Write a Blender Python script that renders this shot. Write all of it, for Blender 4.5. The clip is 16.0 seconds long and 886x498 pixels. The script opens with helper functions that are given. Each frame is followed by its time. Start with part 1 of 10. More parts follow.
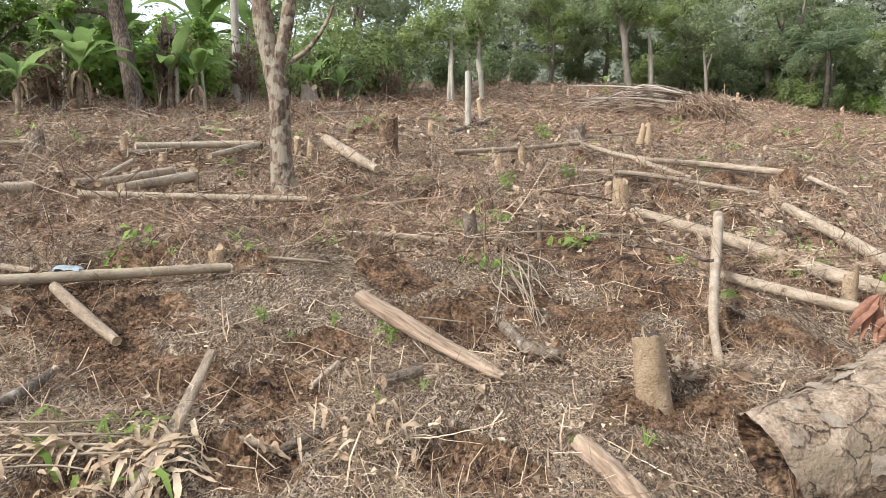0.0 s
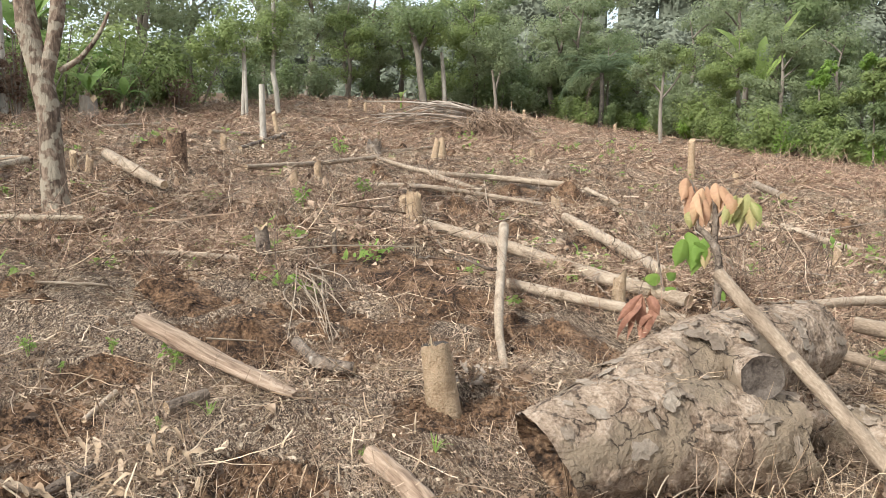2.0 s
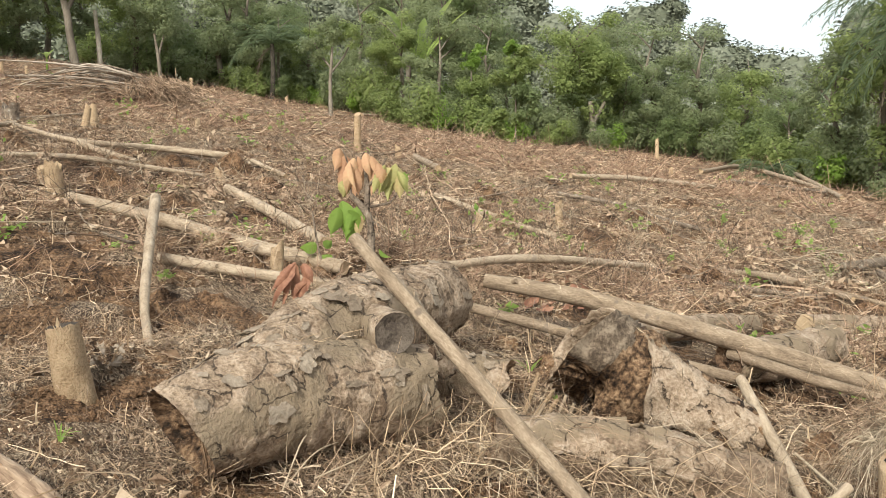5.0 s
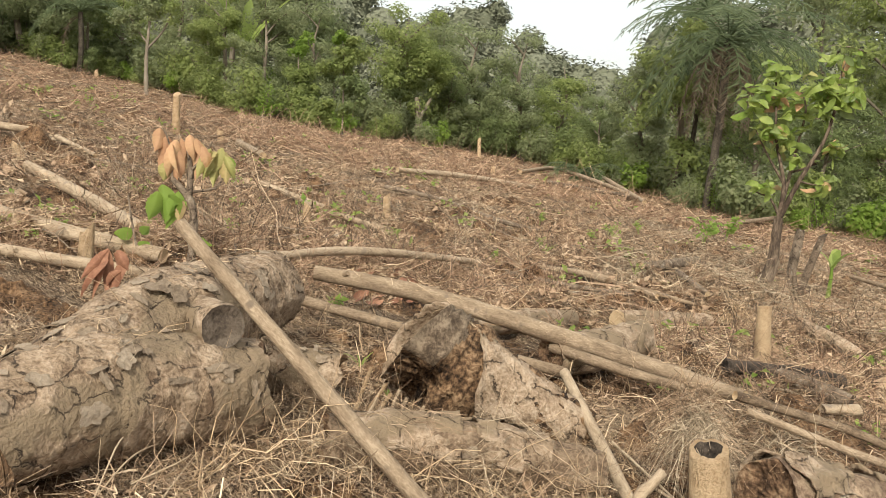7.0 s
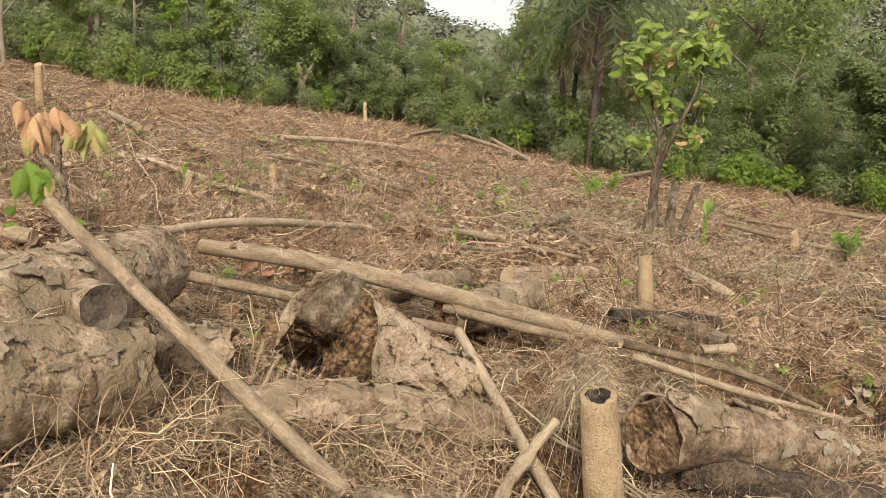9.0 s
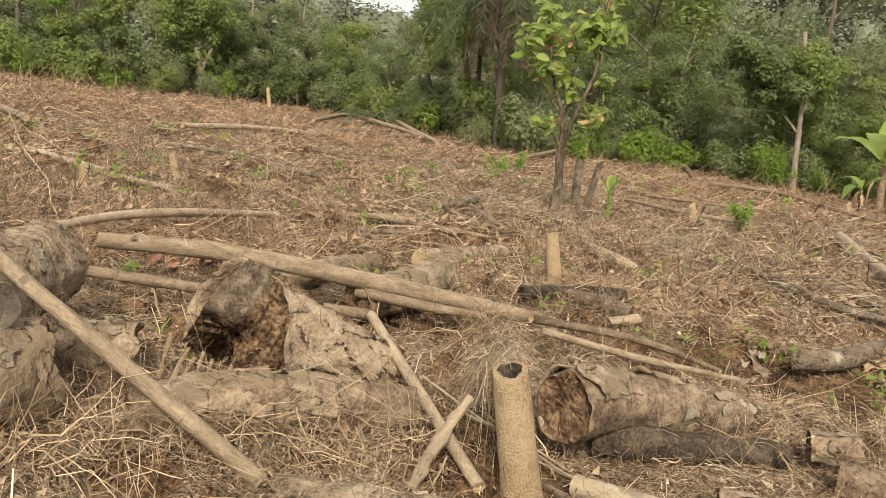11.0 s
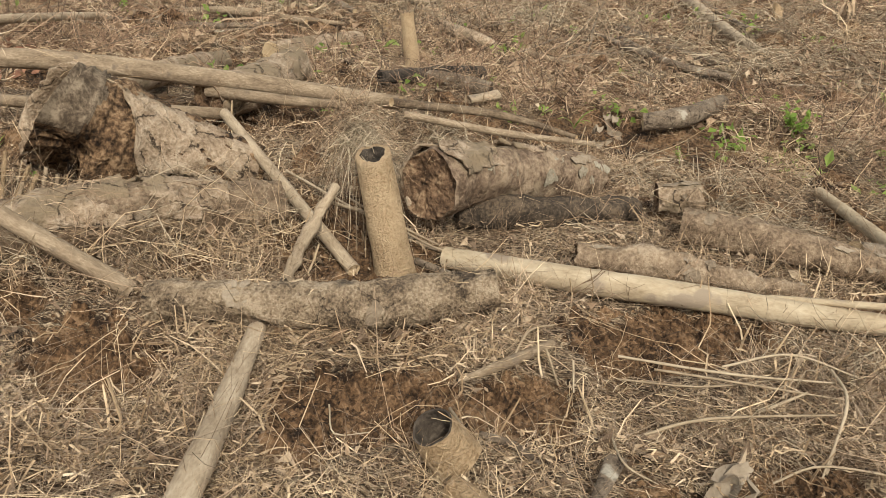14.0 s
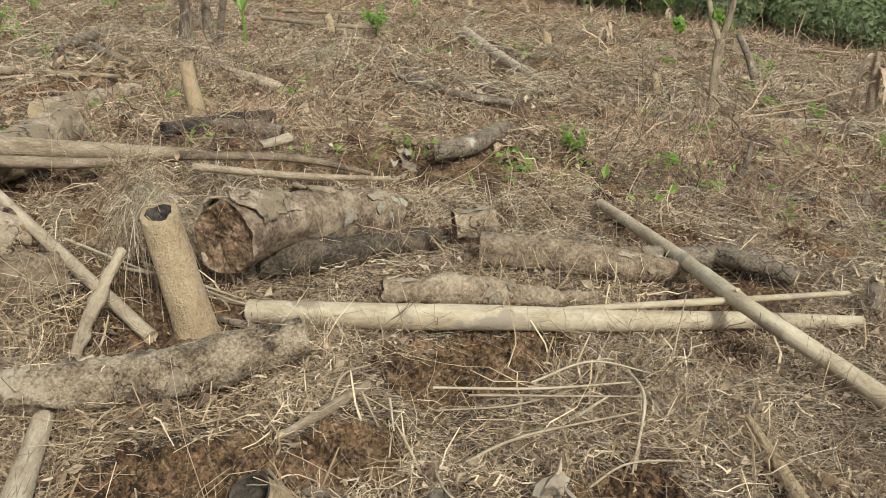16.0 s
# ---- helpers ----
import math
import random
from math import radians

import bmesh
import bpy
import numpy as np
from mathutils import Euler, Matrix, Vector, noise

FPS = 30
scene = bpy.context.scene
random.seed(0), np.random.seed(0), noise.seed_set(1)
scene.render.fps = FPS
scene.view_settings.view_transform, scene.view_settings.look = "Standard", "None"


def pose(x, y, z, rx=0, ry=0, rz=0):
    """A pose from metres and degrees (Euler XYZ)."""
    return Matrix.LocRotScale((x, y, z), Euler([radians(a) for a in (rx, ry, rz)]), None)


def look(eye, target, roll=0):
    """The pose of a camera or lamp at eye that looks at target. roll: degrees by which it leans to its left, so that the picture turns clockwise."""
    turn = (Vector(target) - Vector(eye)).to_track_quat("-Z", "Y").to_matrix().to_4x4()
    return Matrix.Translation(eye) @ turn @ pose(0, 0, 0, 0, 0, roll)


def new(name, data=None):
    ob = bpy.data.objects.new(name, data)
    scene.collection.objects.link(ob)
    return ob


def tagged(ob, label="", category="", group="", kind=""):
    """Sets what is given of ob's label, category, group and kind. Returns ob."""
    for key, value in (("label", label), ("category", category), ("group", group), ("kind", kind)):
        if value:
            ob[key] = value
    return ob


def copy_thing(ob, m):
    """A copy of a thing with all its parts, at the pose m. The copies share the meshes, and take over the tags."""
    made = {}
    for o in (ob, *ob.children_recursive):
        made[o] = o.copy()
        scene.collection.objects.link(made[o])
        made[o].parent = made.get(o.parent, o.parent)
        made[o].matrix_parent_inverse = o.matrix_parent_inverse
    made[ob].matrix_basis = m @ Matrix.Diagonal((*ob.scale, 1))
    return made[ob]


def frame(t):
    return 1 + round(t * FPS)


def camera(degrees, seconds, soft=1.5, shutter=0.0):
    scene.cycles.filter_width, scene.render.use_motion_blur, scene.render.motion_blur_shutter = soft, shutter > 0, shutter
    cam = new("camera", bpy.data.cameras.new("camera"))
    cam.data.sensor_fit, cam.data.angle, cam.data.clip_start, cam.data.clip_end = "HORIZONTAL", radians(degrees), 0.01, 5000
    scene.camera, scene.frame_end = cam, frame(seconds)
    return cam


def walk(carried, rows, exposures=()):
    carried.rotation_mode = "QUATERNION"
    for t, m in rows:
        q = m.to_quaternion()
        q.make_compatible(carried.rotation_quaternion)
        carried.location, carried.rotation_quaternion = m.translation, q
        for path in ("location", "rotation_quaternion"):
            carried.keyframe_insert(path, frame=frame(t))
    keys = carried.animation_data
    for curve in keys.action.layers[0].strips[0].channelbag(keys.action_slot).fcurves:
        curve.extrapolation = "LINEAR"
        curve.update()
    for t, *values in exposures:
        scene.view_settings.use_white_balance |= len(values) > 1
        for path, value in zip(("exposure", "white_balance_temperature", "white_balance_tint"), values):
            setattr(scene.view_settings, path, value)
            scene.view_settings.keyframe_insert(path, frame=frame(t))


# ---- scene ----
cam = camera(57.65, 16.0, soft=0.6)
PATH = [
    (0, (0.001, -0.001, 1.600), (-0.025, 1.976, 1.299), 0.29),
    (0.5, (0.019, 0.005, 1.605), (0.101, 1.983, 1.320), 0.42),
    (1, (0.047, -0.008, 1.611), (0.266, 1.961, 1.342), 0.52),
    (1.5, (0.069, -0.010, 1.608), (0.415, 1.942, 1.344), 0.52),
    (2, (0.080, -0.019, 1.603), (0.536, 1.910, 1.340), 0.50),
    (2.5, (0.108, -0.011, 1.596), (0.672, 1.890, 1.335), 0.46),
    (3, (0.145, -0.021, 1.591), (0.830, 1.840, 1.332), 0.55),
    (3.5, (0.200, -0.044, 1.588), (1.003, 1.766, 1.311), 0.89),
    (4, (0.221, -0.083, 1.585), (1.113, 1.682, 1.287), 1.22),
    (4.5, (0.238, -0.098, 1.578), (1.253, 1.596, 1.267), 1.38),
    (5, (0.252, -0.087, 1.577), (1.416, 1.509, 1.265), 1.95),
    (5.2, (0.250, -0.073, 1.576), (1.469, 1.482, 1.265), 2.31),
    (7.3, (0.251, 0.025, 1.559), (1.769, 1.290, 1.250), 5.54),
    (7.5, (0.250, 0.026, 1.561), (1.787, 1.267, 1.245), 5.45),
    (8, (0.261, 0.032, 1.556), (1.834, 1.220, 1.216), 5.03),
    (8.5, (0.263, 0.028, 1.553), (1.870, 1.162, 1.194), 4.47),
    (9, (0.267, 0.017, 1.555), (1.913, 1.093, 1.188), 3.93),
    (11.5, (0.265, -0.000, 1.546), (2.038, 0.827, 1.132), 2.82),
    (12, (0.273, -0.005, 1.543), (2.067, 0.754, 1.090), 2.71),
    (12.5, (0.276, -0.020, 1.541), (2.084, 0.651, 1.012), 2.66),
    (13, (0.282, -0.024, 1.529), (2.078, 0.579, 0.889), 2.15),
    (13.5, (0.286, -0.032, 1.516), (2.052, 0.525, 0.759), 1.27),
    (14, (0.286, -0.028, 1.506), (2.013, 0.485, 0.638), 0.60),
    (14.5, (0.294, -0.027, 1.497), (2.004, 0.401, 0.553), 0.64),
    (15, (0.305, -0.040, 1.499), (2.039, 0.273, 0.552), 0.63),
    (15.5, (0.317, -0.058, 1.502), (2.101, 0.118, 0.615), 0.16),
    (16, (0.324, -0.070, 1.520), (2.161, -0.002, 0.733), -0.28),
]
EXPOSURES = [
    (0.0, 0.58, 5590, 5), (3.0, 0.51, 5780, 4), (5.0, 0.4, 6130, 2), (7.5, 0.25, 6720, 4), (9.0, 0.23, 6820, 4),
    (12.5, 0.1, 6960, 3), (13.5, 0.01, 6960, 4), (14.2, 0.02, 6260, 1), (14.7, 0.03, 5960, -1), (15.1, 0.03, 5860, -3), (16.0, 0.13, 5860, -5),
]
walk(cam, [(t, look(eye, target, roll)) for t, eye, target, roll in PATH], EXPOSURES)

# ---- daylight: a hazy bright sky with a weak, very soft sun ----
SUN_ELEVATION, SUN_AZIMUTH = 40.0, -118.0
world = bpy.data.worlds.new("hazy_sky")
scene.world = world
world.use_nodes = True
wn, wl = world.node_tree.nodes, world.node_tree.links
sky = wn.new("ShaderNodeTexSky")
sky.sky_type, sky.sun_disc = "NISHITA", False
sky.sun_elevation, sky.sun_rotation = radians(SUN_ELEVATION), radians(SUN_AZIMUTH)
sky.air_density, sky.dust_density, sky.ozone_density, sky.altitude = 1.0, 7.0, 1.0, 200.0
veil = wn.new("ShaderNodeMix")
veil.data_type = "RGBA"
veil.inputs[0].default_value = 0.6
veil.inputs[7].default_value = (9.0, 9.0, 8.8, 1)
wl.new(sky.outputs[0], veil.inputs[6])
wl.new(veil.outputs[2], wn["Background"].inputs[0])
wn["Background"].inputs[1].default_value = 0.136
sun = new("sun", bpy.data.lights.new("sun", "SUN"))
sun.data.energy, sun.data.angle, sun.data.color = 3.65, radians(8), (1.0, 0.95, 0.86)
se, sa = radians(SUN_ELEVATION), radians(SUN_AZIMUTH)
sun.matrix_world = look((0, 0, 0), (-math.cos(se) * math.sin(sa), -math.cos(se) * math.cos(sa), -math.sin(se)))
sun.location = (0, 0, 60)


# ---- materials ----
def material(name, colours, scale=8.0, fine=60.0, rough=0.85, bump=0.4, depth=0.01, stretch=(1, 1, 1), island=0.0, piece=0.0, blotch=None, translucent=0.0, spec=0.25, crack=None, grit=0.45, grain=False):
    """Two scales of noise into a ramp of base colours, with relief; island / piece: how far single pieces differ."""
    m = bpy.data.materials.new(name)
    m.use_nodes = True
    n, l = m.node_tree.nodes, m.node_tree.links
    bsdf = n["Principled BSDF"]
    co = n.new("ShaderNodeTexCoord")
    mp = n.new("ShaderNodeMapping")
    mp.inputs["Scale"].default_value = stretch
    where = co.outputs["Object"]
    if grain:
        unrolled = n.new("ShaderNodeAttribute")
        unrolled.attribute_name = "grain"
        where = unrolled.outputs["Vector"]
    l.new(where, mp.inputs[0])
    big, small = n.new("ShaderNodeTexNoise"), n.new("ShaderNodeTexNoise")
    for tex, s, d in ((big, scale, 5.0), (small, fine, 4.0)):
        tex.inputs["Scale"].default_value, tex.inputs["Detail"].default_value, tex.inputs["Roughness"].default_value = s, d, 0.62
        l.new(mp.outputs[0], tex.inputs["Vector"])
    add = n.new("ShaderNodeMath")
    add.operation = "MULTIPLY_ADD"
    l.new(small.outputs[0], add.inputs[0])
    add.inputs[1].default_value = grit
    l.new(big.outputs[0], add.inputs[2])
    last = add.outputs[0]
    off = grit / 2
    for on, node, socket in ((island, "ShaderNodeNewGeometry", "Random Per Island"), (piece, "ShaderNodeObjectInfo", "Random")):
        if on:
            src, mul = n.new(node), n.new("ShaderNodeMath")
            mul.operation = "MULTIPLY_ADD"
            l.new(src.outputs[socket], mul.inputs[0])
            mul.inputs[1].default_value = on
            l.new(last, mul.inputs[2])
            last = mul.outputs[0]
            off += on / 2
    ramp = n.new("ShaderNodeValToRGB")
    count = len(colours)
    width = 0.34 + island + piece
    for k, c in enumerate(colours):
        at = 0.5 + off - width / 2 + width * k / max(count - 1, 1)
        el = ramp.color_ramp.elements[k] if k < 2 else ramp.color_ramp.elements.new(0.999)
        el.position, el.color = min(max(at / 2, 0), 1), (*c, 1)
    half = n.new("ShaderNodeMath")
    half.operation = "MULTIPLY"
    half.inputs[1].default_value = 0.5
    l.new(last, half.inputs[0])
    l.new(half.outputs[0], ramp.inputs[0])
    colour = ramp.outputs[0]
    if blotch:
        spot, cut, mix = n.new("ShaderNodeTexNoise"), n.new("ShaderNodeMapRange"), n.new("ShaderNodeMix")
        spot.inputs["Scale"].default_value, spot.inputs["Detail"].default_value = blotch[1], 6.0
        l.new(where, spot.inputs["Vector"])
        l.new(spot.outputs[0], cut.inputs[0])
        cut.inputs[1].default_value, cut.inputs[2].default_value = blotch[2], blotch[2] + 0.06
        mix.data_type = "RGBA"
        mix.inputs[7].default_value = (*blotch[0], 1)
        l.new(cut.outputs[0], mix.inputs[0])
        l.new(colour, mix.inputs[6])
        colour = mix.outputs[2]
    if crack:
        vor, warp, line_, mixc = n.new("ShaderNodeTexVoronoi"), n.new("ShaderNodeMix"), n.new("ShaderNodeMapRange"), n.new("ShaderNodeMix")
        vor.feature = "DISTANCE_TO_EDGE"
        vor.inputs["Scale"].default_value = crack[0]
        warp.data_type = "VECTOR"
        warp.inputs[0].default_value = 0.12
        l.new(mp.outputs[0], warp.inputs[4])
        l.new(big.outputs["Color"], warp.inputs[5])
        l.new(warp.outputs[1], vor.inputs["Vector"])
        l.new(vor.outputs["Distance"], line_.inputs[0])
        line_.inputs[1].default_value, line_.inputs[2].default_value = crack[1] * 0.3, crack[1]
        some, most = n.new("ShaderNodeMapRange"), n.new("ShaderNodeMath")
        some.inputs[1].default_value, some.inputs[2].default_value = 0.44, 0.56
        l.new(big.outputs[0], some.inputs[0])
        most.operation = "MAXIMUM"
        l.new(line_.outputs[0], most.inputs[0])
        l.new(some.outputs[0], most.inputs[1])
        line_ = most
        mixc.data_type = "RGBA"
        mixc.inputs[6].default_value = (*crack[2], 1)
        l.new(line_.outputs[0], mixc.inputs[0])
        l.new(colour, mixc.inputs[7])
        colour = mixc.outputs[2]
        rise = n.new("ShaderNodeMath")
        rise.operation = "MULTIPLY_ADD"
        l.new(line_.outputs[0], rise.inputs[0])
        rise.inputs[1].default_value = 0.6
        l.new(add.outputs[0], rise.inputs[2])
        add = rise
    l.new(colour, bsdf.inputs["Base Color"])
    bsdf.inputs["Roughness"].default_value = rough
    bsdf.inputs["Specular IOR Level"].default_value = spec
    if bump:
        b = n.new("ShaderNodeBump")
        b.inputs["Strength"].default_value, b.inputs["Distance"].default_value = bump, depth
        l.new(add.outputs[0], b.inputs["Height"])
        l.new(b.outputs[0], bsdf.inputs["Normal"])
    if translucent:
        tr, mx = n.new("ShaderNodeBsdfTranslucent"), n.new("ShaderNodeMixShader")
        lift_ = n.new("ShaderNodeGamma")
        lift_.inputs[1].default_value = 0.8
        l.new(colour, lift_.inputs[0])
        l.new(lift_.outputs[0], tr.inputs[0])
        mx.inputs[0].default_value = translucent
        l.new(bsdf.outputs[0], mx.inputs[1])
        l.new(tr.outputs[0], mx.inputs[2])
        l.new(mx.outputs[0], n["Material Output"].inputs[0])
    return m


SOIL = material("soil", [(0.02, 0.0098, 0.0046), (0.075, 0.0402, 0.0198), (0.15, 0.083, 0.0425), (0.25, 0.15, 0.085)], 5, 45, 0.95, 1.0, 0.035, grit=0.9)


def ground_cover():
    """Crumbly soil under a felt of fine crossing dry fibres, which thins out where the soil was dug."""
    m = SOIL.copy()
    m.name = "littered_soil"
    n, l = m.node_tree.nodes, m.node_tree.links
    bsdf = n["Principled BSDF"]
    soil_colour, soil_bump = bsdf.inputs["Base Color"].links[0].from_socket, bsdf.inputs["Normal"].links[0].from_node
    co = n.new("ShaderNodeTexCoord")

    def math_node(kind, a, b_):
        k = n.new("ShaderNodeMath")
        k.operation = kind
        for i, s in enumerate((a, b_)):
            if isinstance(s, (int, float)):
                k.inputs[i].default_value = s
            else:
                l.new(s, k.inputs[i])
        return k.outputs[0]

    crumbs = None
    for scale in (28.0, 75.0, 170.0):
        vor = n.new("ShaderNodeTexVoronoi")
        vor.inputs["Scale"].default_value = scale
        l.new(co.outputs["Object"], vor.inputs["Vector"])
        h = math_node("MULTIPLY", vor.outputs["Distance"], -14.0 / scale)
        crumbs = h if crumbs is None else math_node("ADD", crumbs, h)
    wob = n.new("ShaderNodeTexNoise")
    wob.inputs["Scale"].default_value, wob.inputs["Detail"].default_value = 9.0, 3.0
    l.new(co.outputs["Object"], wob.inputs["Vector"])
    bent = n.new("ShaderNodeMix")
    bent.data_type, bent.blend_type = "RGBA", "LINEAR_LIGHT"
    bent.inputs[0].default_value = 0.055
    l.new(co.outputs["Object"], bent.inputs[6])
    l.new(wob.outputs["Color"], bent.inputs[7])
    felt = None
    for turn, fine in ((12, 130.0), (75, 95.0), (138, 150.0), (105, 60.0)):
        mp = n.new("ShaderNodeMapping")
        mp.inputs["Rotation"].default_value = (0, 0, radians(turn))
        mp.inputs["Scale"].default_value = (fine, fine * 0.07, fine)
        l.new(bent.outputs[2], mp.inputs[0])
        tex = n.new("ShaderNodeTexNoise")
        tex.inputs["Scale"].default_value, tex.inputs["Detail"].default_value = 1.0, 1.5
        l.new(mp.outputs[0], tex.inputs["Vector"])
        felt = tex.outputs[0] if felt is None else math_node("MAXIMUM", felt, tex.outputs[0])
    ramp = n.new("ShaderNodeValToRGB")
    for k, (at, col) in enumerate(((0.5, (0.035, 0.021, 0.013)), (0.575, (0.125, 0.08, 0.05)), (0.635, (0.29, 0.202, 0.13)), (0.715, (0.54, 0.415, 0.285)))):
        el = ramp.color_ramp.elements[k] if k < 2 else ramp.color_ramp.elements.new(0.99)
        el.position, el.color = at, (*col, 1)
    l.new(felt, ramp.inputs[0])
    open_soil = n.new("ShaderNodeAttribute")
    open_soil.attribute_name = "dug"
    patch = n.new("ShaderNodeTexNoise")
    patch.inputs["Scale"].default_value, patch.inputs["Detail"].default_value = 3.2, 6.0
    l.new(co.outputs["Object"], patch.inputs["Vector"])
    cover = n.new("ShaderNodeMapRange")
    l.new(math_node("SUBTRACT", math_node("ADD", patch.outputs[0], math_node("MULTIPLY", felt, 0.5)), math_node("MULTIPLY", open_soil.outputs["Fac"], 0.5)), cover.inputs[0])
    cover.inputs[1].default_value, cover.inputs[2].default_value = 0.58, 0.8
    mix = n.new("ShaderNodeMix")
    mix.data_type = "RGBA"
    l.new(cover.outputs[0], mix.inputs[0])
    l.new(soil_colour, mix.inputs[6])
    l.new(ramp.outputs[0], mix.inputs[7])
    l.new(mix.outputs[2], bsdf.inputs["Base Color"])
    fuzz = n.new("ShaderNodeBump")
    fuzz.inputs["Strength"].default_value, fuzz.inputs["Distance"].default_value = 1.0, 0.03
    l.new(math_node("ADD", crumbs, math_node("MULTIPLY", math_node("MULTIPLY", felt, cover.outputs[0]), 0.8)), fuzz.inputs["Height"])
    l.new(soil_bump.outputs[0], fuzz.inputs["Normal"])
    l.new(fuzz.outputs[0], bsdf.inputs["Normal"])
    return m


GROUND = ground_cover()
CLOD = material("clod", [(0.019, 0.0096, 0.0046), (0.07, 0.0378, 0.0188), (0.142, 0.079, 0.041), (0.24, 0.145, 0.083)], 40, 160, 0.95, 1.0, 0.006, island=0.5)
BLEACHED = material("bleached_straw", [(0.35, 0.243, 0.155), (0.53, 0.39, 0.265), (0.7, 0.54, 0.39)], 3, 40, 0.8, 0, island=0.6)
DARK_WEED = material("dark_dead_weeds", [(0.03, 0.019, 0.013), (0.09, 0.06, 0.042), (0.2, 0.142, 0.1)], 3, 40, 0.85, 0, island=0.5)
HAY = material("grey_dry_grass", [(0.05, 0.034, 0.022), (0.19, 0.142, 0.096), (0.38, 0.295, 0.208), (0.6, 0.485, 0.355)], 3, 40, 0.8, 0, island=0.75)
STRAW = material("straw", [(0.0824, 0.0512, 0.0301), (0.29, 0.192, 0.114), (0.56, 0.408, 0.262), (0.8, 0.64, 0.455)], 3, 40, 0.8, 0, island=0.6)
TWIG = material("dry_twig", [(0.0368, 0.0225, 0.014), (0.14, 0.088, 0.055), (0.37, 0.25, 0.165), (0.68, 0.5, 0.35)], 3, 40, 0.85, 0, island=0.6)
FRIZZ = material("dry_weed_frizz", [(0.07, 0.046, 0.031), (0.24, 0.17, 0.12), (0.5, 0.382, 0.285)], 3, 40, 0.85, 0, island=0.5)
BRUSH = material("dry_brush", [(0.053, 0.0294, 0.0186), (0.25, 0.15, 0.097), (0.6, 0.412, 0.28)], 3, 40, 0.85, 0, island=0.5)
SCRAPS = material("leaf_scraps", [(0.0368, 0.0206, 0.013), (0.1575, 0.098, 0.0614), (0.357, 0.243, 0.16), (0.63, 0.4704, 0.3255)], 8, 60, 0.85, 0, island=0.7)
BROWN_LEAF = material("brown_dead_leaf", [(0.075, 0.048, 0.031), (0.165, 0.11, 0.073), (0.3, 0.212, 0.147)], 8, 60, 0.85, 0.3, 0.004, island=0.6)
DRY_LEAF = material("dry_leaf", [(0.1365, 0.0788, 0.0465), (0.315, 0.2068, 0.1302), (0.483, 0.3546, 0.2418), (0.609, 0.4826, 0.3534)], 8, 60, 0.75, 0.3, 0.004, island=0.6, translucent=0.15)
HUSK = material("maize_husk", [(0.25, 0.162, 0.092), (0.41, 0.287, 0.177), (0.56, 0.425, 0.282)], 6, 50, 0.75, 0.3, 0.004, piece=0.5, translucent=0.15)
GREY_LEAF = material("grey_dead_leaf", [(0.14, 0.102, 0.072), (0.24, 0.185, 0.136), (0.35, 0.28, 0.21)], 9, 60, 0.85, 0.5, 0.004, piece=0.3)
RUST_LEAF = material("rust_leaf", [(0.13, 0.055, 0.035), (0.25, 0.115, 0.07), (0.38, 0.2, 0.125)], 10, 70, 0.7, 0.3, 0.004, piece=0.3, translucent=0.15)
STALK = material("dry_stalk_skin", [(0.2, 0.142, 0.092), (0.33, 0.25, 0.17), (0.46, 0.365, 0.262)], 10, 70, 0.8, 0.6, 0.004, piece=0.4, grit=0.8, stretch=(0.4, 1, 1), grain=True)
HAY_RIB = material("grey_dead_rib", [(0.16, 0.12, 0.09), (0.28, 0.22, 0.17), (0.4, 0.33, 0.26)], 6, 40, 0.85, 0.5, 0.01, piece=0.4, grit=0.7)
POLE = material("pole_bark", [(0.07, 0.046, 0.03), (0.172, 0.12, 0.079), (0.255, 0.184, 0.124), (0.36, 0.272, 0.19)], 16, 110, 0.85, 1.0, 0.012, piece=0.25, blotch=((0.17, 0.125, 0.09), 9.0, 0.63), grit=0.7, stretch=(0.4, 1, 1), grain=True)
PALE_POLE = material("pale_pole_bark", [(0.13, 0.09, 0.06), (0.25, 0.182, 0.122), (0.345, 0.26, 0.18), (0.44, 0.345, 0.25)], 16, 110, 0.8, 0.9, 0.01, piece=0.2, blotch=((0.25, 0.19, 0.14), 5.0, 0.6), grit=0.6, stretch=(0.4, 1, 1), grain=True)
SMOOTH_POLE = material("smooth_pale_bark", [(0.23, 0.165, 0.106), (0.36, 0.277, 0.187), (0.47, 0.378, 0.272)], 12, 80, 0.75, 0.6, 0.006, piece=0.2, blotch=((0.25, 0.19, 0.14), 5.0, 0.6), grit=0.6, stretch=(0.4, 1, 1), grain=True)
BIG_BARK = material("flaking_bark", [(0.1236, 0.0792, 0.0503), (0.242, 0.1683, 0.1121), (0.3399, 0.2475, 0.1729), (0.4326, 0.3346, 0.2489)], 9, 60, 0.9, 1.0, 0.02, piece=0.1, blotch=((0.22, 0.16, 0.105), 3.0, 0.55), crack=(6.0, 0.022, (0.07, 0.048, 0.034)), grit=0.8)
BARK_PLATE = material("bark_plate", [(0.13, 0.093, 0.064), (0.22, 0.165, 0.118), (0.31, 0.245, 0.182)], 9, 60, 0.9, 0.9, 0.01, piece=0.3, grit=0.8)
DARK_BARK = material("dark_bark", [(0.08, 0.056, 0.04), (0.17, 0.125, 0.09), (0.28, 0.215, 0.16)], 9, 60, 0.9, 1.0, 0.016, piece=0.2, blotch=((0.36, 0.31, 0.25), 9.0, 0.62), crack=(9.0, 0.03, (0.045, 0.03, 0.022)), grit=0.9)
